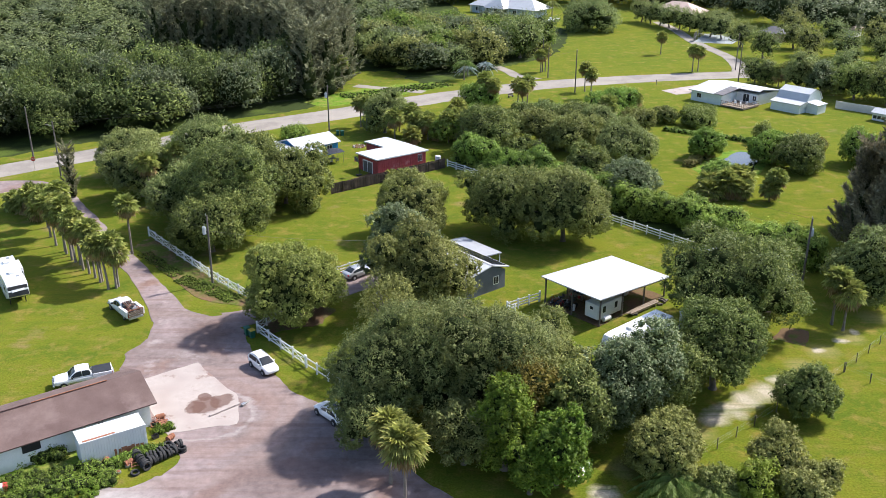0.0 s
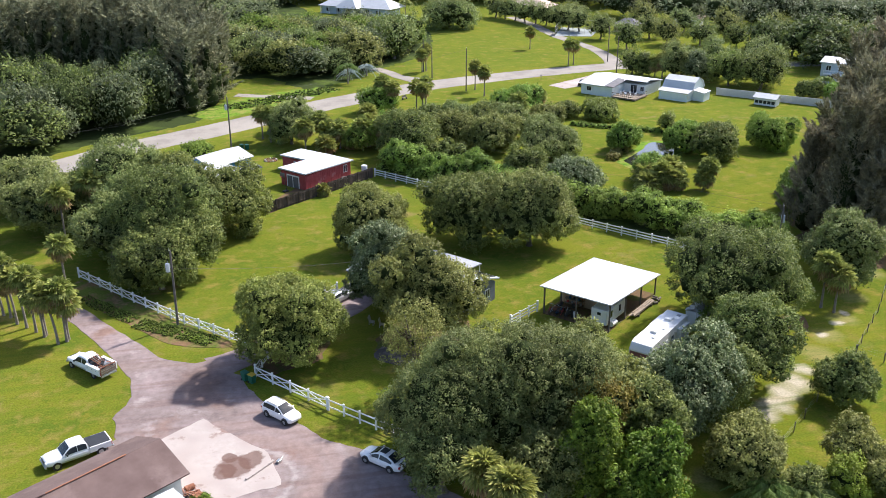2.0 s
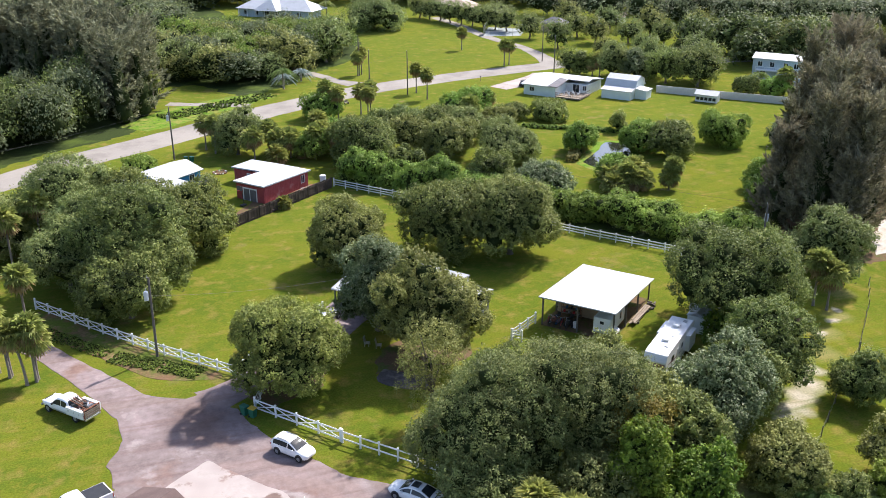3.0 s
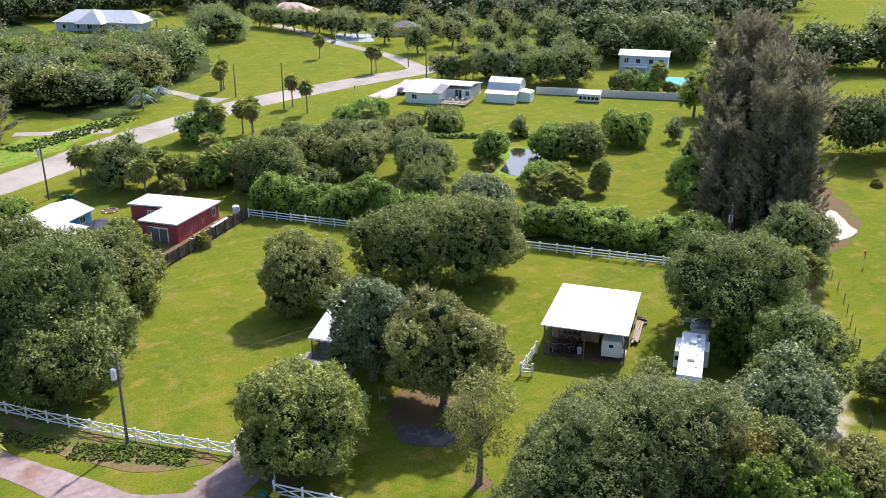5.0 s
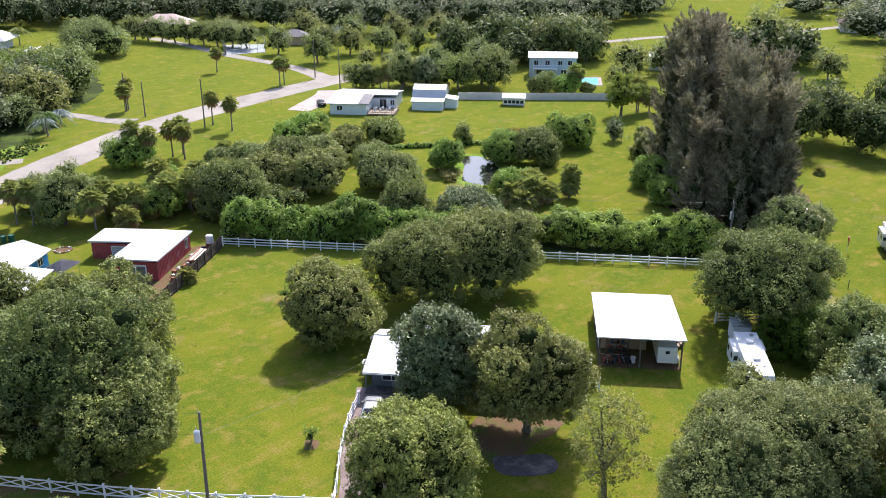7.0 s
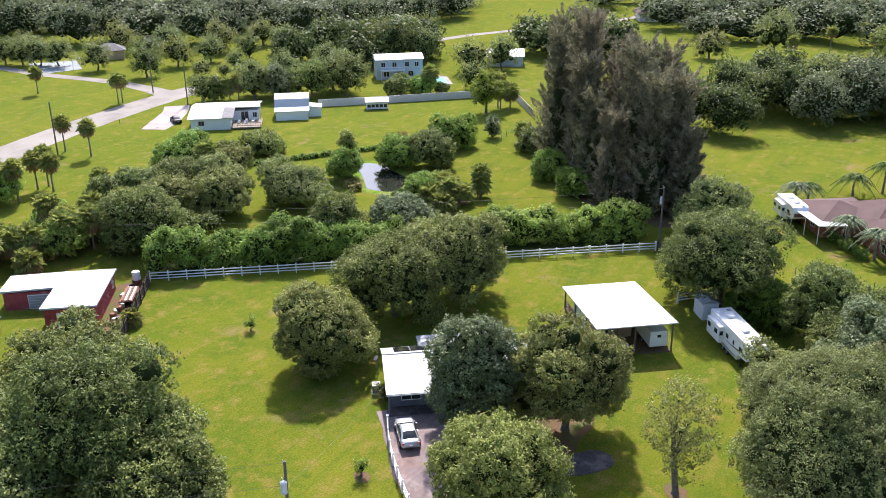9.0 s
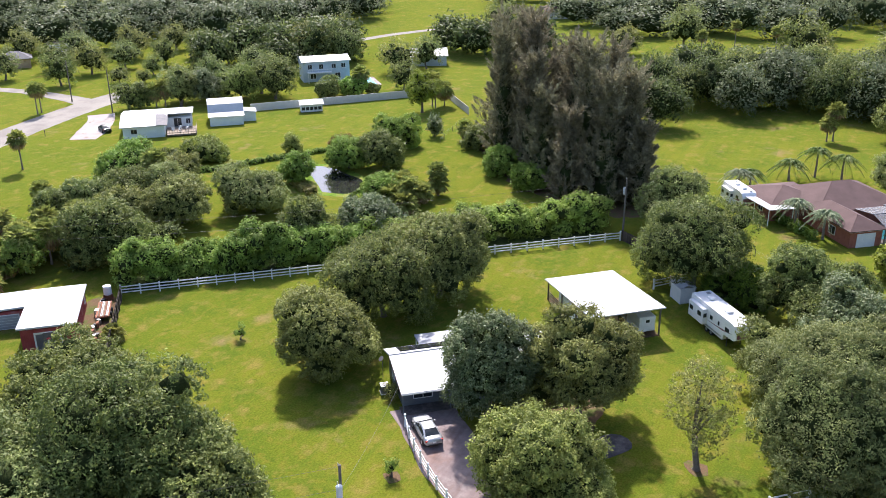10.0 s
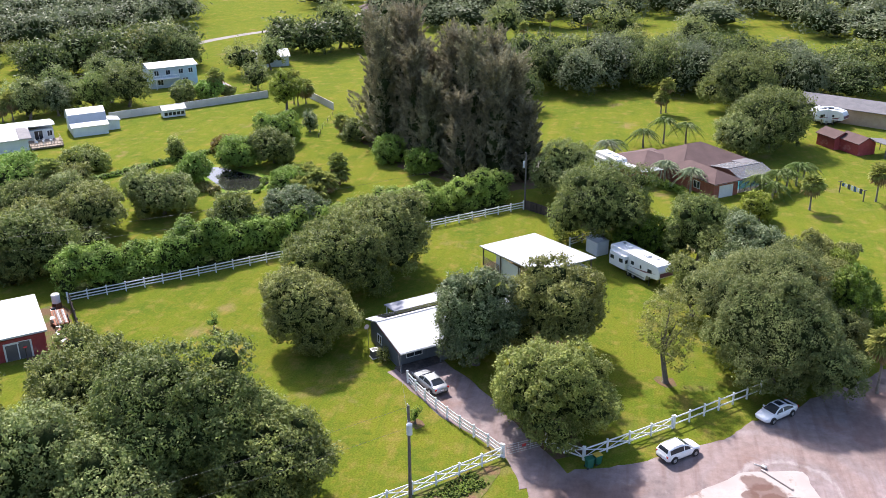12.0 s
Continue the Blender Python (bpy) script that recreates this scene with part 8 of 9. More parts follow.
# ---- palms ----
def fan_crown(rng, r=1.7, fronds=34, dead=0.3, seg=11):
    """Fan fronds on stalks in a round head; the hanging ones go to the dead list."""
    live, old = [], []
    for i in range(fronds):
        a = i * 2.39996 + rng.uniform(-0.2, 0.2)
        e = math.radians(82 - 158 * (i / fronds) ** 0.95 + rng.uniform(-10, 10))
        d = np.array([math.cos(a) * math.cos(e), math.sin(a) * math.cos(e), math.sin(e)])
        stalk = r * rng.uniform(0.42, 0.58)
        base = d * stalk + np.array([0, 0, -0.1 * stalk])
        side = unit(np.cross(d, np.array([0, 0, 1.0])) + rng.normal(0, 0.15, 3))
        up = unit(np.cross(side, d))
        v, f = tube([np.zeros(3), base * 0.6 + [0, 0, 0.05], base], [0.03, 0.022, 0.015], 3)
        bits = [(v, f)]
        for k in range(seg):
            b = (k / (seg - 1) - 0.5) * math.radians(200)
            ln = r * rng.uniform(0.46, 0.66) * (0.72 + 0.28 * math.cos(b))
            w = unit(d * math.cos(b) + side * math.sin(b))
            mid = base + w * ln * 0.55 + up * 0.04
            tip = base + w * ln - np.array([0, 0, (0.16 + 0.22 * rng.uniform()) * ln]) - up * 0.05
            s = unit(np.cross(w, up)) * 0.1 * r / 1.7
            bits.append((np.array([base, mid + s, tip, mid - s]), np.array([(0, 1, 2), (0, 2, 3)])))
        (old if i > fronds * (1 - dead) else live).append(join(bits))
    return join(live), join(old)


def palm_variant(seed, h, r, lean, fronds=34, leaf=PALM):
    rng = np.random.default_rng(seed)
    (lv, lf), (dv, df) = fan_crown(rng, r, fronds)
    top = np.array([lean[0], lean[1], h])
    v, f = join([(lv + top, lf), (dv + top, df)])
    cm = np_mesh("crown", v, f, [leaf, PALM_DEAD], np.concatenate([np.zeros(len(lf), int), np.ones(len(df), int)]))
    pts = [np.array([lean[0] * k * k, lean[1] * k * k, h * k]) for k in np.linspace(0, 1, 7)]
    tv, tf = tube(pts, [0.2, 0.15, 0.14, 0.135, 0.135, 0.145, 0.17], 9)
    return np_mesh("trunk", tv, tf, [PALM_BARK], smooth=True), cm


PALMS = {}


def palm(x, y, h, label="sabal palm with a round head of fan fronds", r=2.0, lean=(0.0, 0.0), rz=None, group="", fronds=58, leaf=PALM):
    key = (round(h * 2) / 2, round(r, 1), lean, fronds, leaf.name)
    if key not in PALMS:
        PALMS[key] = palm_variant(300 + len(PALMS), key[0], r, lean, fronds, leaf)
    t = thing("sabal_palm", label, "palm", at(x, y, random.uniform(0, 360) if rz is None else rz), group)
    part("trunk", PALMS[key][0], None, t)
    part("crown", PALMS[key][1], None, t)


random.seed(21)
G1 = "row of palms along the drive"
for x, y, h, lx in ((-55.8, 123.5, 6.5, 0.6), (-53.6, 121.2, 7.5, 0.0), (-53.0, 120.2, 6.0, 0.8), (-51.4, 118, 8.0, 0.3), (-50.6, 117.2, 7.0, 1.0), (-48.5, 114.4, 7.5, 0.8), (-47.2, 113.1, 6.5, 0.6), (-45.9, 111.7, 7.0, 0.2), (-44.7, 110.2, 5.5, 0.3), (-42.9, 108.0, 6.0, 0.8), (-42.0, 108.4, 6.5, 0.0), (-43.6, 120.1, 7.5, 0.0), (-58, 127, 6.0, 0.4), (-60, 131, 5.5, 0.2), (-56, 128, 7.0, 0.3), (-41.9, 108.9, 5.0, -0.3), (-44.6, 110.6, 5.0, 0.1), (-49.6, 116.4, 5.0, 0.2), (-52.0, 119.6, 5.5, 0.1)):
    palm(x, y, h, "slim sabal palm in the row along the drive", 1.9, (-lx, lx * 0.6), 0, G1, 56, PALM_YELLOW if int(y * 10) % 3 == 0 else PALM)
for x, y, h in ((-66, 137.5, 2.0), (-62.5, 134.5, 2.0), (-64.4, 136.5, 3.5), (-68.5, 139.5, 1.5)):
    palm(x, y, h, "short bushy sabal palm with brown skirts", 2.3)
for x, y, h, r in ((-3.9, 66.4, 6.0, 2.0), (-2.5, 63.2, 6.5, 2.2)):
    palm(x, y, h, "sabal palm with a yellowing head of fronds", r, fronds=84, leaf=PALM_YELLOW)
for x, y, h, r in ((-43.5, 145.5, 8.0, 2.2), (-47, 141, 7.5, 2.2)):
    palm(x, y, h, "sabal palm among the grove trees", r)
for x, y, h in ((29.4, 255, 6.0), (28, 253.5, 5.0), (19.2, 208, 5.5), (20.6, 211.3, 6.0), (18.4, 211.3, 5.5), (36.6, 228.5, 6.0), (37, 221, 6.0), (70.3, 254, 6.0), (72.0, 254.6, 5.5), (67.7, 282, 5.5), (10.5, 211, 7.0), (12.5, 208, 6.0), (-15.5, 190, 6.0), (-17, 193, 5.5), (-12.8, 191.5, 5.0), (-8.5, 189, 5.0), (-25, 232, 7.0), (88.6, 153, 3.0), (87.5, 151.5, 2.5), (24.2, 201.5, 2.5), (42.5, 195.5, 5.5), (55.9, 143.4, 4.0), (54.8, 142.8, 2.5), (48.0, 145.0, 3.5), (50.5, 143.6, 2.0)):
    palm(x, y, h, "sabal palm on the lawn")
for x, y, h in ((46.2, 147.4, 2.0), (48.4, 144.6, 2.5), (50.6, 147.2, 3.0), (52.4, 150.2, 2.0), (45.4, 144.4, 1.5), (50.0, 151.8, 1.5)):
    palm(x, y, h, "short shaggy palmetto by the pond", 2.6, group="pond palmettos")
for x, y, h in ((112.4, 171.4, 5.0), (114.0, 173.0, 6.5), (115.2, 170.4, 4.0), (35.1, 186.4, 6.5), (88.4, 231.6, 5.0), (87.2, 233.4, 4.0), (118.5, 195.0, 5.5)):
    palm(x, y, h, "shaggy sabal palm on the far lawn", 2.5)
palm(-8.4, 154.4, 1.0, "young palm against the board fence", 1.5, leaf=PALM_YELLOW)
palm(97.6, 120.9, 0.5, "young yellow-green palm on the lawn", 1.2, leaf=PALM_YELLOW)
for i in range(24):
    palm(-8 + i * 0.95 + random.uniform(-1.5, 1.5), 184.5 + random.uniform(-5, 4) - abs(i - 6) * 0.3, random.choice((2.0, 3.0, 4.0, 5.0, 6.0)), "sabal palm in the palm thicket behind the workshop", 2.3, group="palm thicket")
for x, y, h in ((118, 84.9, 6.5), (117.2, 86, 4.0), (54.2, 63.8, 4.5), (146, 84, 7.5), (60.2, 52.5, 5.0), (217, 108, 7), (224, 121, 7), (206, 128, 6), (47.2, 97.4, 6.0), (47.9, 95.8, 5.0)):
    palm(x, y, h, "sabal palm with a shaggy head")


def feather_palm(x, y, h, r=2.6, fronds=32, leaf=QUEEN, label="feathery queen palm", seed=0):
    rng = np.random.default_rng(700 + seed)
    t = thing("queen_palm", label, "palm", at(x, y, rng.uniform(0, 360)))
    bits = []
    for i in range(fronds):
        a, e = i * 2.39996, math.radians(78 - 88 * (i / fronds) + rng.uniform(-8, 8))
        h2 = np.array([math.cos(a), math.sin(a), 0])
        s = np.linspace(0, 1, 9)
        line = np.array([h2 * (math.cos(e) * r * 1.25 * k) + np.array([0, 0, math.sin(e) * r * 0.9 * k - 1.35 * r * 0.62 * k * k]) for k in s])
        bits.append(tube(line, np.linspace(0.035, 0.01, 9), 3))
        side = np.array([-math.sin(a), math.cos(a), 0])
        for k in range(30):
            u = 0.12 + 0.88 * k / 29
            p = np.array([np.interp(u, s, line[:, j]) for j in range(3)])
            for sg in (-1, 1):
                tip = p + (side * sg * 0.6 + h2 * 0.4 + np.array([0, 0, -0.5 + rng.uniform(-0.2, 0.3)])) * r * 0.32 * (1.2 - 0.75 * u)
                w = h2 * 0.05
                bits.append((np.array([p - w, p + w, tip]), np.array([(0, 1, 2)])))
    v, f = join(bits)
    tv, tf = tube([(0, 0, 0), (0.1, 0, h * 0.5), (0, 0, h)], [0.22, 0.17, 0.13], 8)
    part("trunk", np_mesh("trunk", tv, tf, [PALM_BARK], smooth=True), None, t)
    part("crown", np_mesh("crown", v + np.array([0, 0, h]), f, [leaf]), None, t)


for i, (x, y, h) in enumerate(((87.4, 90.0, 3.2), (91.1, 86, 4.8), (91.7, 81.6, 3.8), (62.5, 86.5, 4.2), (59.5, 82.2, 4.0), (77.0, 97, 3.5), (79.5, 95.5, 3.0), (60.5, 71.0, 3.0), (62.5, 68.0, 3.4), (64.5, 66, 3.0), (66.8, 64.0, 3.6), (59.0, 69.0, 2.4), (69, 62.5, 3.0), (20.4, 64.4, 1.6), (23.6, 63.2, 1.2), (117, 203, 4), (119.5, 198, 3.5), (6.5, 243.5, 4.5))):
    feather_palm(x, y, h, 3.2 if i < 3 else 2.8 if i < 13 else 3.4, seed=i, leaf=SILVER_GREEN if i in (3, 4, 5) else QUEEN, label="feathery queen palm with arching fronds")
feather_palm(7.5, 248.5, 2.2, 3.0, 22, SILVER, "silvery-blue fan palm at the scrub edge", 40)
feather_palm(12.5, 252.0, 2.6, 3.0, 22, SILVER, "silvery-blue fan palm at the scrub edge", 41)
feather_palm(44, 369, 5.0, 3.6, 26, PALM, "date palm far off on the lawn", 42)


# ---- hedge along the back fence ----
def hedge(name, label, a, b, width, height, leaf, count, size, seed, cat="hedge", thickness=None):
    rng = np.random.default_rng(seed)
    a, b = np.array(a, float), np.array(b, float)
    L = np.linalg.norm(b - a)
    d = (b - a) / L
    nrm = np.array([-d[1], d[0]])
    lobes = int(L / 0.9 * (thickness or (2.2 if width < 4.4 else 6.0)))
    s = rng.uniform(0, L, lobes)
    o = rng.uniform(-0.5, 0.5, lobes) * width * 0.72
    hh = height * (0.86 + 0.14 * np.sin(s * 0.35 + seed) + rng.normal(0, 0.07, lobes))
    lr = rng.uniform(0.8, 1.35, lobes) * min(1.0, height / 2.2)
    c = np.stack([a[0] + d[0] * s + nrm[0] * o, a[1] + d[1] * s + nrm[1] * o, rng.uniform(0.35, 1.0, lobes) * hh - lr * 0.75], 1)
    c[:, 2] = np.maximum(c[:, 2], 0.1)
    tuft = 9
    nt = int(count / tuft * 1.8)
    w = rng.integers(0, lobes, nt)
    n = unit(rng.normal(0, 1, (nt, 3)) + np.array([0, 0, 0.35]))
    p = c[w] + n * (lr[w] * rng.uniform(0.88, 1.1, nt))[:, None]
    keep = np.ones(nt, bool)
    for j in range(0, nt, 2000):
        dist = np.linalg.norm(p[j:j + 2000, None] - c[None], axis=2) / lr[None]
        dist[np.arange(len(dist)), w[j:j + 2000]] = 9
        keep[j:j + 2000] = dist.min(1) > 0.85
    p, n = p[keep][: count // tuft], n[keep][: count // tuft]
    off = rng.normal(0, 0.24 * min(1.0, height / 2.2), (len(p), tuft, 3))
    P, N = (p[:, None] + off).reshape(-1, 3), unit((n[:, None] + off * 2.2).reshape(-1, 3))
    P[:, 2] = np.maximum(P[:, 2], 0.1)
    lv, lf = leaves(rng, P, N, size, 0.6)
    # dark-coloured core paints shade into the gaps of the hedge
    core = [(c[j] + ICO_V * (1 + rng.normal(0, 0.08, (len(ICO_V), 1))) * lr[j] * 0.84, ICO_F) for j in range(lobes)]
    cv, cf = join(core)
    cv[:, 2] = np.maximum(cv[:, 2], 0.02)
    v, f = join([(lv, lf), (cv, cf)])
    ob = new(name, np_mesh("foliage", v, f, [leaf, INNER_SHADE], np.concatenate([np.zeros(len(lf), int), np.ones(len(cf), int)])))
    return tagged(ob, label, cat, kind="stuff")


hedge("hedge", "tall dense glossy green hedge along the white fence", (4.0, 165.2), (27.5, 141.5), 5.2, 5.7, HEDGE, 64000, 0.33, 1)
hedge("hedge", "tall dense glossy green hedge along the white fence", (27.5, 141.5), (51.5, 113.2), 5.2, 5.3, HEDGE, 70000, 0.33, 2)
hedge("garden_hedge", "low clipped hedge across the lawn", (48.0, 189.5), (74.0, 173.0), 1.3, 1.0, HEDGE, 14000, 0.22, 3, "hedge", 5)
hedge("weed_strip", "rank weeds along the roadside ditch", (-34.5, 111.4), (-25.6, 104.6), 3.4, 0.24, WEED, 15000, 0.12, 4, "weeds", 46)
hedge("weed_strip", "straggling weeds along the roadside ditch", (-42, 120.2), (-35, 112.2), 2.8, 0.22, WEED, 9000, 0.12, 14, "weeds", 30)
hedge("weed_strip", "tall green weeds beside the container", (-42, 63.6), (-29.0, 68.2), 5.4, 0.9, WEED, 30000, 0.15, 5, "weeds", 26)
hedge("weed_strip", "low green weeds in front of the container", (-38, 62.6), (-29.5, 65.6), 3.0, 0.5, BRIGHT, 9000, 0.14, 15, "weeds", 12)
hedge("weed_strip", "tall green weeds against the shed wall", (-42, 68.8), (-34.6, 71.0), 2.2, 1.2, WEED, 15000, 0.15, 6, "weeds", 12)
hedge("weed_strip", "weeds among the tyres", (-29.2, 69.4), (-25.6, 71.6), 2.0, 0.7, WEED, 8000, 0.14, 7, "weeds", 10)
hedge("weed_strip", "weed clump by the shed corner", (-27.0, 74.6), (-25.6, 75.4), 1.2, 0.7, BRIGHT, 2500, 0.14, 16, "weeds", 8)
hedge("weed_strip", "rough weeds on the verge", (-24, 222), (2, 238), 9.0, 0.5, WEED, 9000, 0.26, 8, "weeds", 14)
hedge("reeds", "brown-green reeds on the pond bank", (46.5, 163), (52, 170), 2.0, 1.3, REED, 5000, 0.35, 9, "reeds")
hedge("bank_grass", "thick grass on the near pond bank", (47.0, 155.6), (56, 157.5), 1.0, 0.7, BRIGHT, 3500, 0.25, 10, "grass")
for i, (a, b) in enumerate((((5, 175.5), (19, 169.5)),)):
    hedge("thicket", "dense low thicket behind the hedge", a, b, 5.0, 4.2, OAK, 14000, 0.4, 20 + i, "thicket")


# ---- woods ----
def wood(name, label, places, leaf, seed, per=1700, size=0.75, hr=(6, 10), rr=(3.2, 5.5), pines=False, lobes=12):
    """Many trees as one mass of foliage, too many to count."""
    rng = np.random.default_rng(seed)
    kinds = []
    for i in range(5):
        if pines:
            kinds.append(pine_arrays(rng, 3.0, 18.0, 46, 52, 0.85))
        else:
            kinds.append(crown(rng, 4.5, 0.2, 8.0, lobes, per, size, slim=0.75, low=-0.38, spread=1.2, tuft=24, fill=0.7)[:4])
    L, C = [], []
    for x, y in places:
        lv, lf, cv, cf = kinds[rng.integers(5)]
        r, h, a = rng.uniform(*rr), rng.uniform(*hr), rng.uniform(0, 6.28)
        R = np.array([[math.cos(a), -math.sin(a), 0], [math.sin(a), math.cos(a), 0], [0, 0, 1]])
        s = np.array([r / 3.0, r / 3.0, h / 18.0]) if pines else np.array([r / 4.5, r / 4.5, h / 8.0])
        L.append(((lv * s) @ R.T + [x, y, 0], lf))
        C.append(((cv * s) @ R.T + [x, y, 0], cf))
    # the cores carry each tree's inner shade as dark colour
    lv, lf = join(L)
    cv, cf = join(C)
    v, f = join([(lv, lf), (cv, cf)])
    ob = new(name, np_mesh(name, v, f, [leaf, INNER_SHADE], np.concatenate([np.zeros(len(lf), int), np.ones(len(cf), int)])))
    return tagged(ob, label, "woods", kind="stuff")


def inside(poly, x, y):
    c, n = False, len(poly)
    for i in range(n):
        (x0, y0), (x1, y1) = poly[i], poly[(i + 1) % n]
        if (y0 > y) != (y1 > y) and x < (x1 - x0) * (y - y0) / (y1 - y0) + x0:
            c = not c
    return c


def scatter(poly, gap, seed, keep=1.0):
    rng = np.random.default_rng(seed)
    p = np.array(poly)
    out = []
    for x in np.arange(p[:, 0].min(), p[:, 0].max(), gap):
        for y in np.arange(p[:, 1].min(), p[:, 1].max(), gap):
            q = (x + rng.uniform(-0.4, 0.4) * gap, y + rng.uniform(-0.4, 0.4) * gap)
            if inside(poly, *q) and rng.uniform() < keep:
                out.append(q)
    return out


mixed = scatter([(-130, 142), (-88, 174), (-62, 190), (-49, 203), (-37, 209), (-42, 232), (-70, 238), (-100, 222), (-140, 195)], 7.0, 1)
wood("roadside_wood", "dense green broad-leaved wood along the road", mixed[0::3], WOOD_DARK, 41, 2500, 0.37, (6.5, 13), (4.2, 6.8))
wood("roadside_wood", "dark green trees in the roadside wood", mixed[1::3], OAK, 141, 2500, 0.37, (6.5, 13), (4.2, 6.8))
wood("roadside_wood", "grey-green trees in the roadside wood", mixed[2::3], HAZED_WOODS, 241, 2500, 0.37, (6.5, 13), (4.2, 6.8))
wood("pine_wood", "dense stand of tall dark feathery pines", scatter([(-80, 256), (-70, 262), (-50, 255), (-31, 214), (-25, 226), (-25, 250), (-40, 285), (-70, 290), (-82, 275)], 5.6, 2), PINE_DARK, 42, hr=(17, 23), rr=(3.6, 5.0), pines=True)
mixed = scatter([(-95, 245), (-130, 205), (-200, 280), (-225, 420), (-120, 455), (-14, 420), (-6, 332), (-40, 298), (-80, 296)], 11.0, 3)
wood("scrub", "green palm scrub and low trees stretching away", mixed[0::2], JUNGLE, 43, 560, 0.55, (4, 8), (4, 7), lobes=7)
wood("scrub", "green palm scrub and low trees stretching away", mixed[1::2], HAZED_WOODS, 143, 560, 0.55, (4, 8), (4, 7), lobes=7)
mixed = scatter([(-24, 258), (-14, 259), (-4, 246), (6, 251), (18, 266), (30, 280), (38, 296), (36, 312), (20, 322), (-5, 330), (-25, 300)], 7.0, 4)
wood("scrub", "mixed scrub wood beyond the weedy verge", mixed[0::4], OAK_DARK, 44, 1800, 0.45, (6, 10), (3.8, 5.8))
wood("scrub", "mixed scrub wood beyond the weedy verge", mixed[1::4], HAZED_WOODS, 144, 1800, 0.45, (6, 10), (3.8, 5.8))
wood("scrub", "mixed scrub wood beyond the weedy verge", mixed[2::4], WEED, 244, 1800, 0.45, (6, 10), (3.8, 5.8))
wood("scrub", "mixed scrub wood beyond the weedy verge", mixed[3::4], OAK_OLIVE, 344, 1800, 0.45, (6, 10), (3.8, 5.8))
wood("far_wood", "dark woods along the far edge of the fields", scatter([(-60, 440), (0, 400), (40, 405), (80, 392), (112, 372), (160, 352), (200, 390), (120, 440), (0, 470), (-50, 470)], 11.0, 5), HAZED_WOODS, 45, 900, 0.5, (10, 15), (6, 9), lobes=9)
wood("far_wood", "dark oaks behind the far houses", scatter([(100, 345), (125, 330), (150, 300), (185, 265), (230, 250), (290, 290), (250, 370), (180, 350)], 12.0, 6, 0.85), HAZED_WOODS, 46, 900, 0.5, (9, 13), (6, 8.5), lobes=9)
mixed = scatter([(126, 118), (132, 126), (150, 124), (172, 102), (168, 70), (150, 30), (138, 20), (128, 50), (137, 80), (133, 100)], 8.0, 7)
wood("far_wood", "dark woods beyond the eastern lawns", mixed[0::3], WOOD_DARK, 47, 2900, 0.35, (9, 12.5), (4.8, 7))
wood("far_wood", "dark woods beyond the eastern lawns", mixed[1::3], HAZED_WOODS, 147, 2900, 0.35, (9, 12.5), (4.8, 7))
wood("far_wood", "dark woods beyond the eastern lawns", mixed[2::3], OAK, 247, 2900, 0.35, (9, 12.5), (4.8, 7))
wood("far_wood", "distant broken woodland", scatter([(230, 160), (250, 90), (230, 40), (190, 10), (175, -60), (300, -60), (360, 120), (360, 240), (310, 240), (260, 200)], 14.0, 8, 0.7), HAZED_WOODS, 48, 800, 0.55, (8, 13), (6, 9.5), lobes=9)
wood("far_wood", "trees beyond the corner pines", scatter([(104, 136), (112, 142), (124, 132), (122, 118), (112, 120)], 6.5, 9), WOOD_DARK, 49, 2900, 0.36, (9, 13), (4.5, 6))
for x, y, r, h, lf, lb in ((90.1, 228.4, 4.4, 9.5, OAK_DARK, "dark full tree behind the white house"), (94.6, 224.0, 3.8, 8.5, OAK_GREY, "grey-green tree behind the white house"), (85.0, 236.5, 3.2, 5.5, OAK, "dark rounded bush by the road bend"), (100.3, 218.2, 5.2, 8.6, OAK_LIGHT, "light green tree behind the gambrel shed"), (105.6, 212.0, 6.0, 10.5, OAK, "dark spreading tree beside the pale blue house"), (109.5, 219.0, 5.5, 11.0, OAK_DARK, "dark spreading tree beside the pale blue house"), (101.0, 228.0, 5.0, 10.0, OAK_DARK, "tall dark tree behind the white house"), (146.9, 229.5, 7.0, 11.5, OAK_OLIVE, "broad grey-green tree behind the pale blue house"), (153.5, 220.5, 5.5, 10.5, OAK_DARK, "broad dark tree behind the pale blue house"), (139.5, 236.0, 6.0, 10.0, OAK, "broad tree behind the pale blue house"), (116.4, 196.4, 3.6, 3.9, HEDGE, "wide dense bush behind the boundary wall"), (112.0, 200.6, 3.0, 3.9, OAK, "wide dense bush behind the boundary wall"), (120.5, 193.0, 2.0, 2.4, OAK, "low bush behind the boundary wall")):
    tree(x, y, r, h, lf, lb, 6500, 0.42, lobes=24, z0=0.3)
wood("far_wood", "trees behind the pale blue house", scatter([(128, 228), (140, 222), (152, 222), (170, 226), (172, 245), (135, 262), (118, 256), (122, 246), (146, 244)], 9.0, 11), WOOD_DARK, 51, 1400, 0.6, (8, 12), (5, 7.5))
wood("far_wood", "trees beyond the hip-roofed house", scatter([(168, 192), (175, 178), (195, 172), (200, 195), (186, 212)], 9.0, 12, 0.8), WOOD_DARK, 52, 1200, 0.65, (8, 12), (5, 7))
wood("far_wood", "woods at the south-eastern edge", scatter([(105, 20), (140, 15), (150, -40), (60, -60), (40, 0), (70, 20)], 10.0, 13), HAZED_WOODS, 53, 600, 1.2, (8, 12), (5, 7.5))

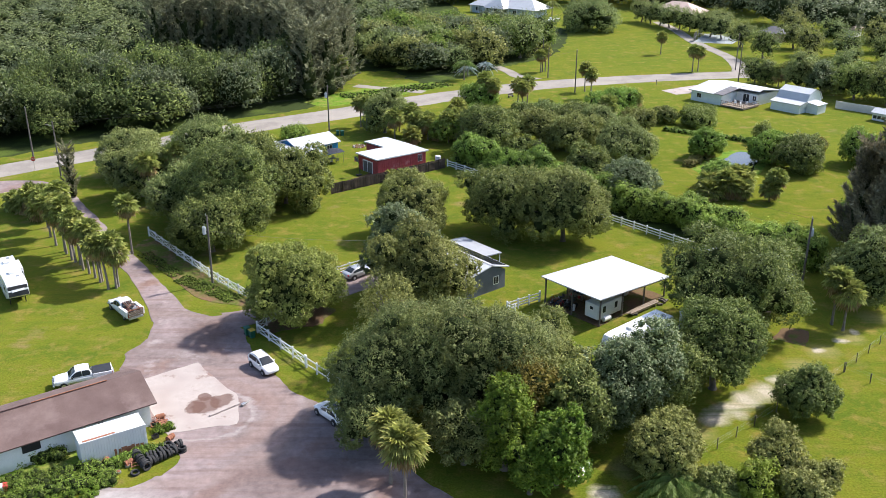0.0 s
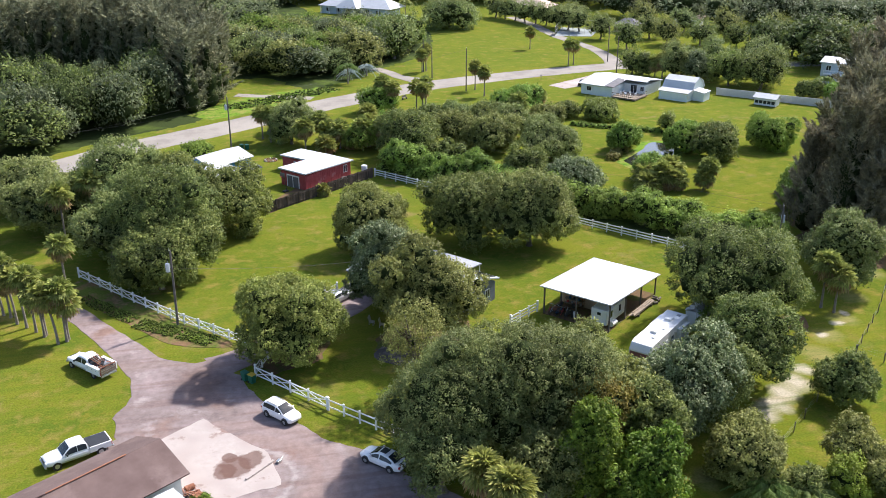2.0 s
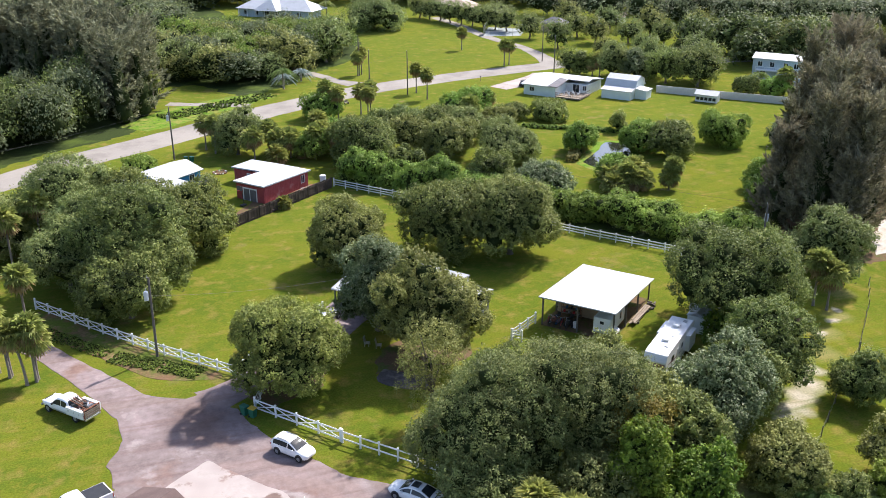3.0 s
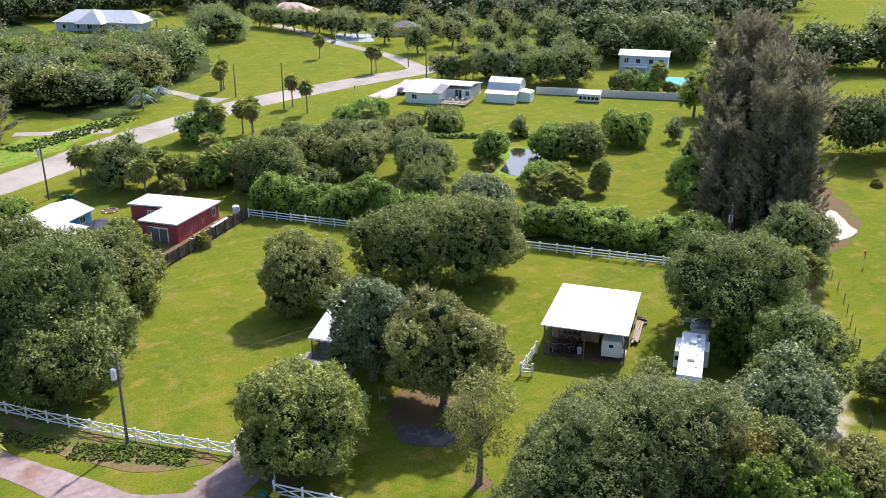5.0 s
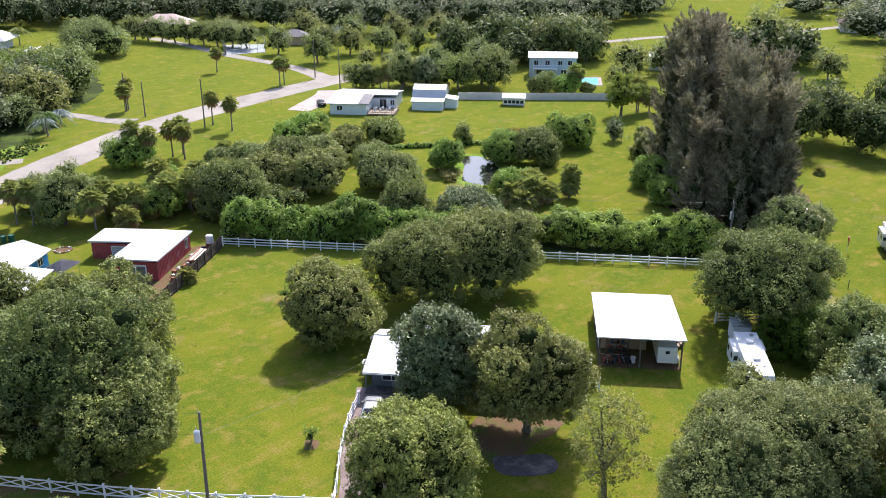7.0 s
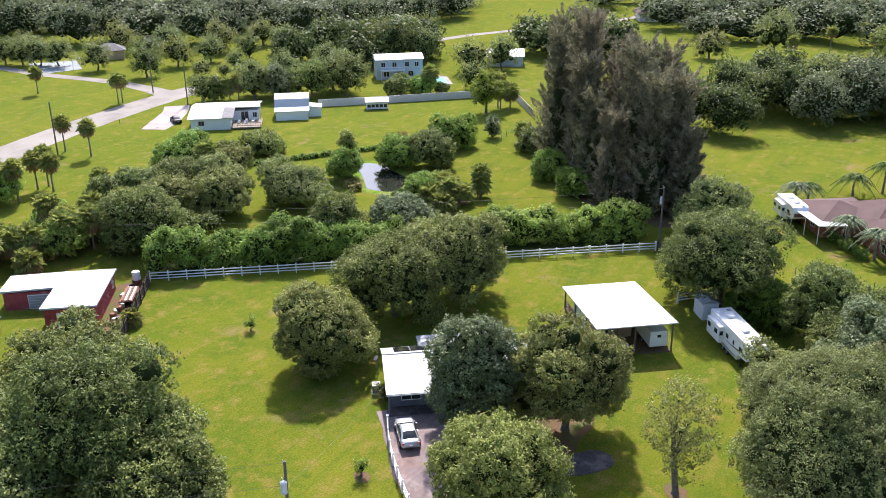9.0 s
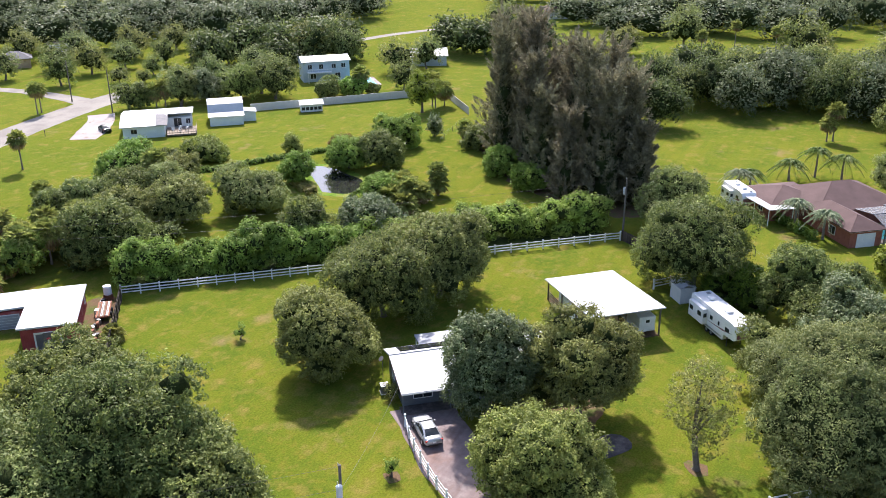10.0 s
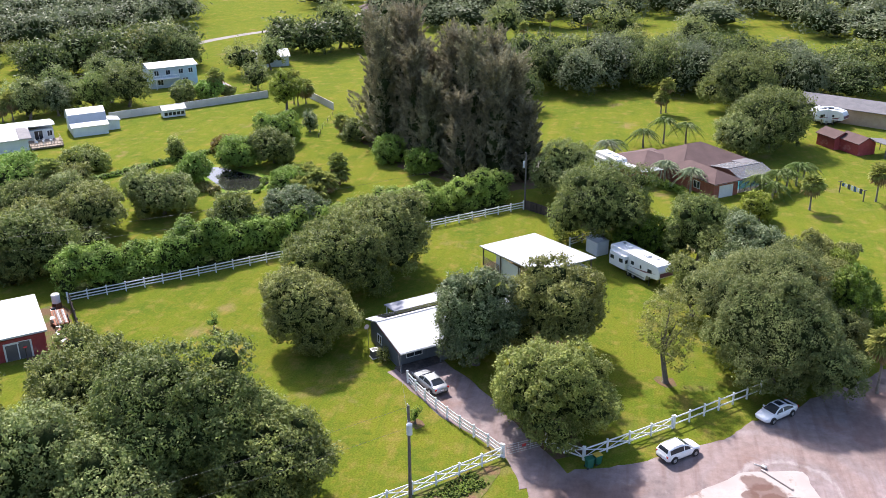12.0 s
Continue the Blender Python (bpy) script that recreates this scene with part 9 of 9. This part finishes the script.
# loose trees of the far lawns, copies of a few
random.seed(77)
far_kinds = []
for i, (lf, lb) in enumerate(((OAK_DARK, "dark grey-green shade tree on the far lawn"), (OAK, "round green shade tree on the far lawn"), (OAK_OLIVE, "olive-green shade tree on the far lawn"))):
    far_kinds.append(tree(*((95.8, 294.4), (96.6, 274.5), (111.6, 278.7))[i], 4.2, 8.4, lf, lb, 2600, 0.46, z0=0.6, lobes=18, name="shade_tree", group="shade trees"))
far_places = [(122, 276, 1.0), (130, 268, 0.9), (105, 262, 0.6), (118, 262, 0.6), (112, 292, 1.0), (135, 285, 1.1), (128, 300, 1.1), (146, 268, 1.0), (152, 283, 1.1), (140, 253, 0.9), (160, 262, 1.0), (118, 312, 1.1), (100, 332, 1.0), (108, 256, 0.45), (123, 250, 0.5), (93.7, 231.7, 1.1), (82.3, 237.2, 0.75), (146, 199, 1.2), (153, 227, 1.4), (170, 250, 1.1), (182, 240, 1.1), (192.8, 186, 1.6), (180, 160, 1.0), (200, 150, 1.1), (215, 135, 1.5), (194, 98, 1.6), (178, 92, 1.2), (205, 75, 1.4), (143.3, 84, 1.2), (165, 128, 0.9), (24, 276, 1.6), (30, 288, 1.5), (12, 262, 1.4), (155, 195, 1.0), (128, 188, 0.8)]
for i, (x, y, s) in enumerate(far_places):
    o = copy_thing(far_kinds[i % 3], at(x, y, random.uniform(0, 360)))
    o.scale = (s * random.uniform(0.9, 1.1), s, s * random.uniform(0.85, 1.1))
for i in range(9):
    o = copy_thing(far_kinds[0], at(76 + i * 2.3, 352 - i * 5.2, random.uniform(0, 360)))
    o.scale = (0.95, 0.95, 0.95)

tree(53, 331, 10.5, 10.4, OAK_DARK, "wide dark grey-green oak on the far field", 9000, 0.6, lobes=26, z0=0.2)

# saplings on the lawn
for x, y in ((-17.9, 112.3), (-2.0, 141.0)):
    tree(x, y, 0.42, 1.5, HEDGE, "small sapling in a ring of mulch", 350, 0.22, lobes=5, z0=0.4, name="sapling", category="sapling")
patch("leaf_litter", [(-18.9, 112), (-18.0, 111.3), (-17.0, 112.2), (-17.9, 113.2)], 0.02, MULCH, 0.08, "ring of mulch round a sapling", "mulch", 51)
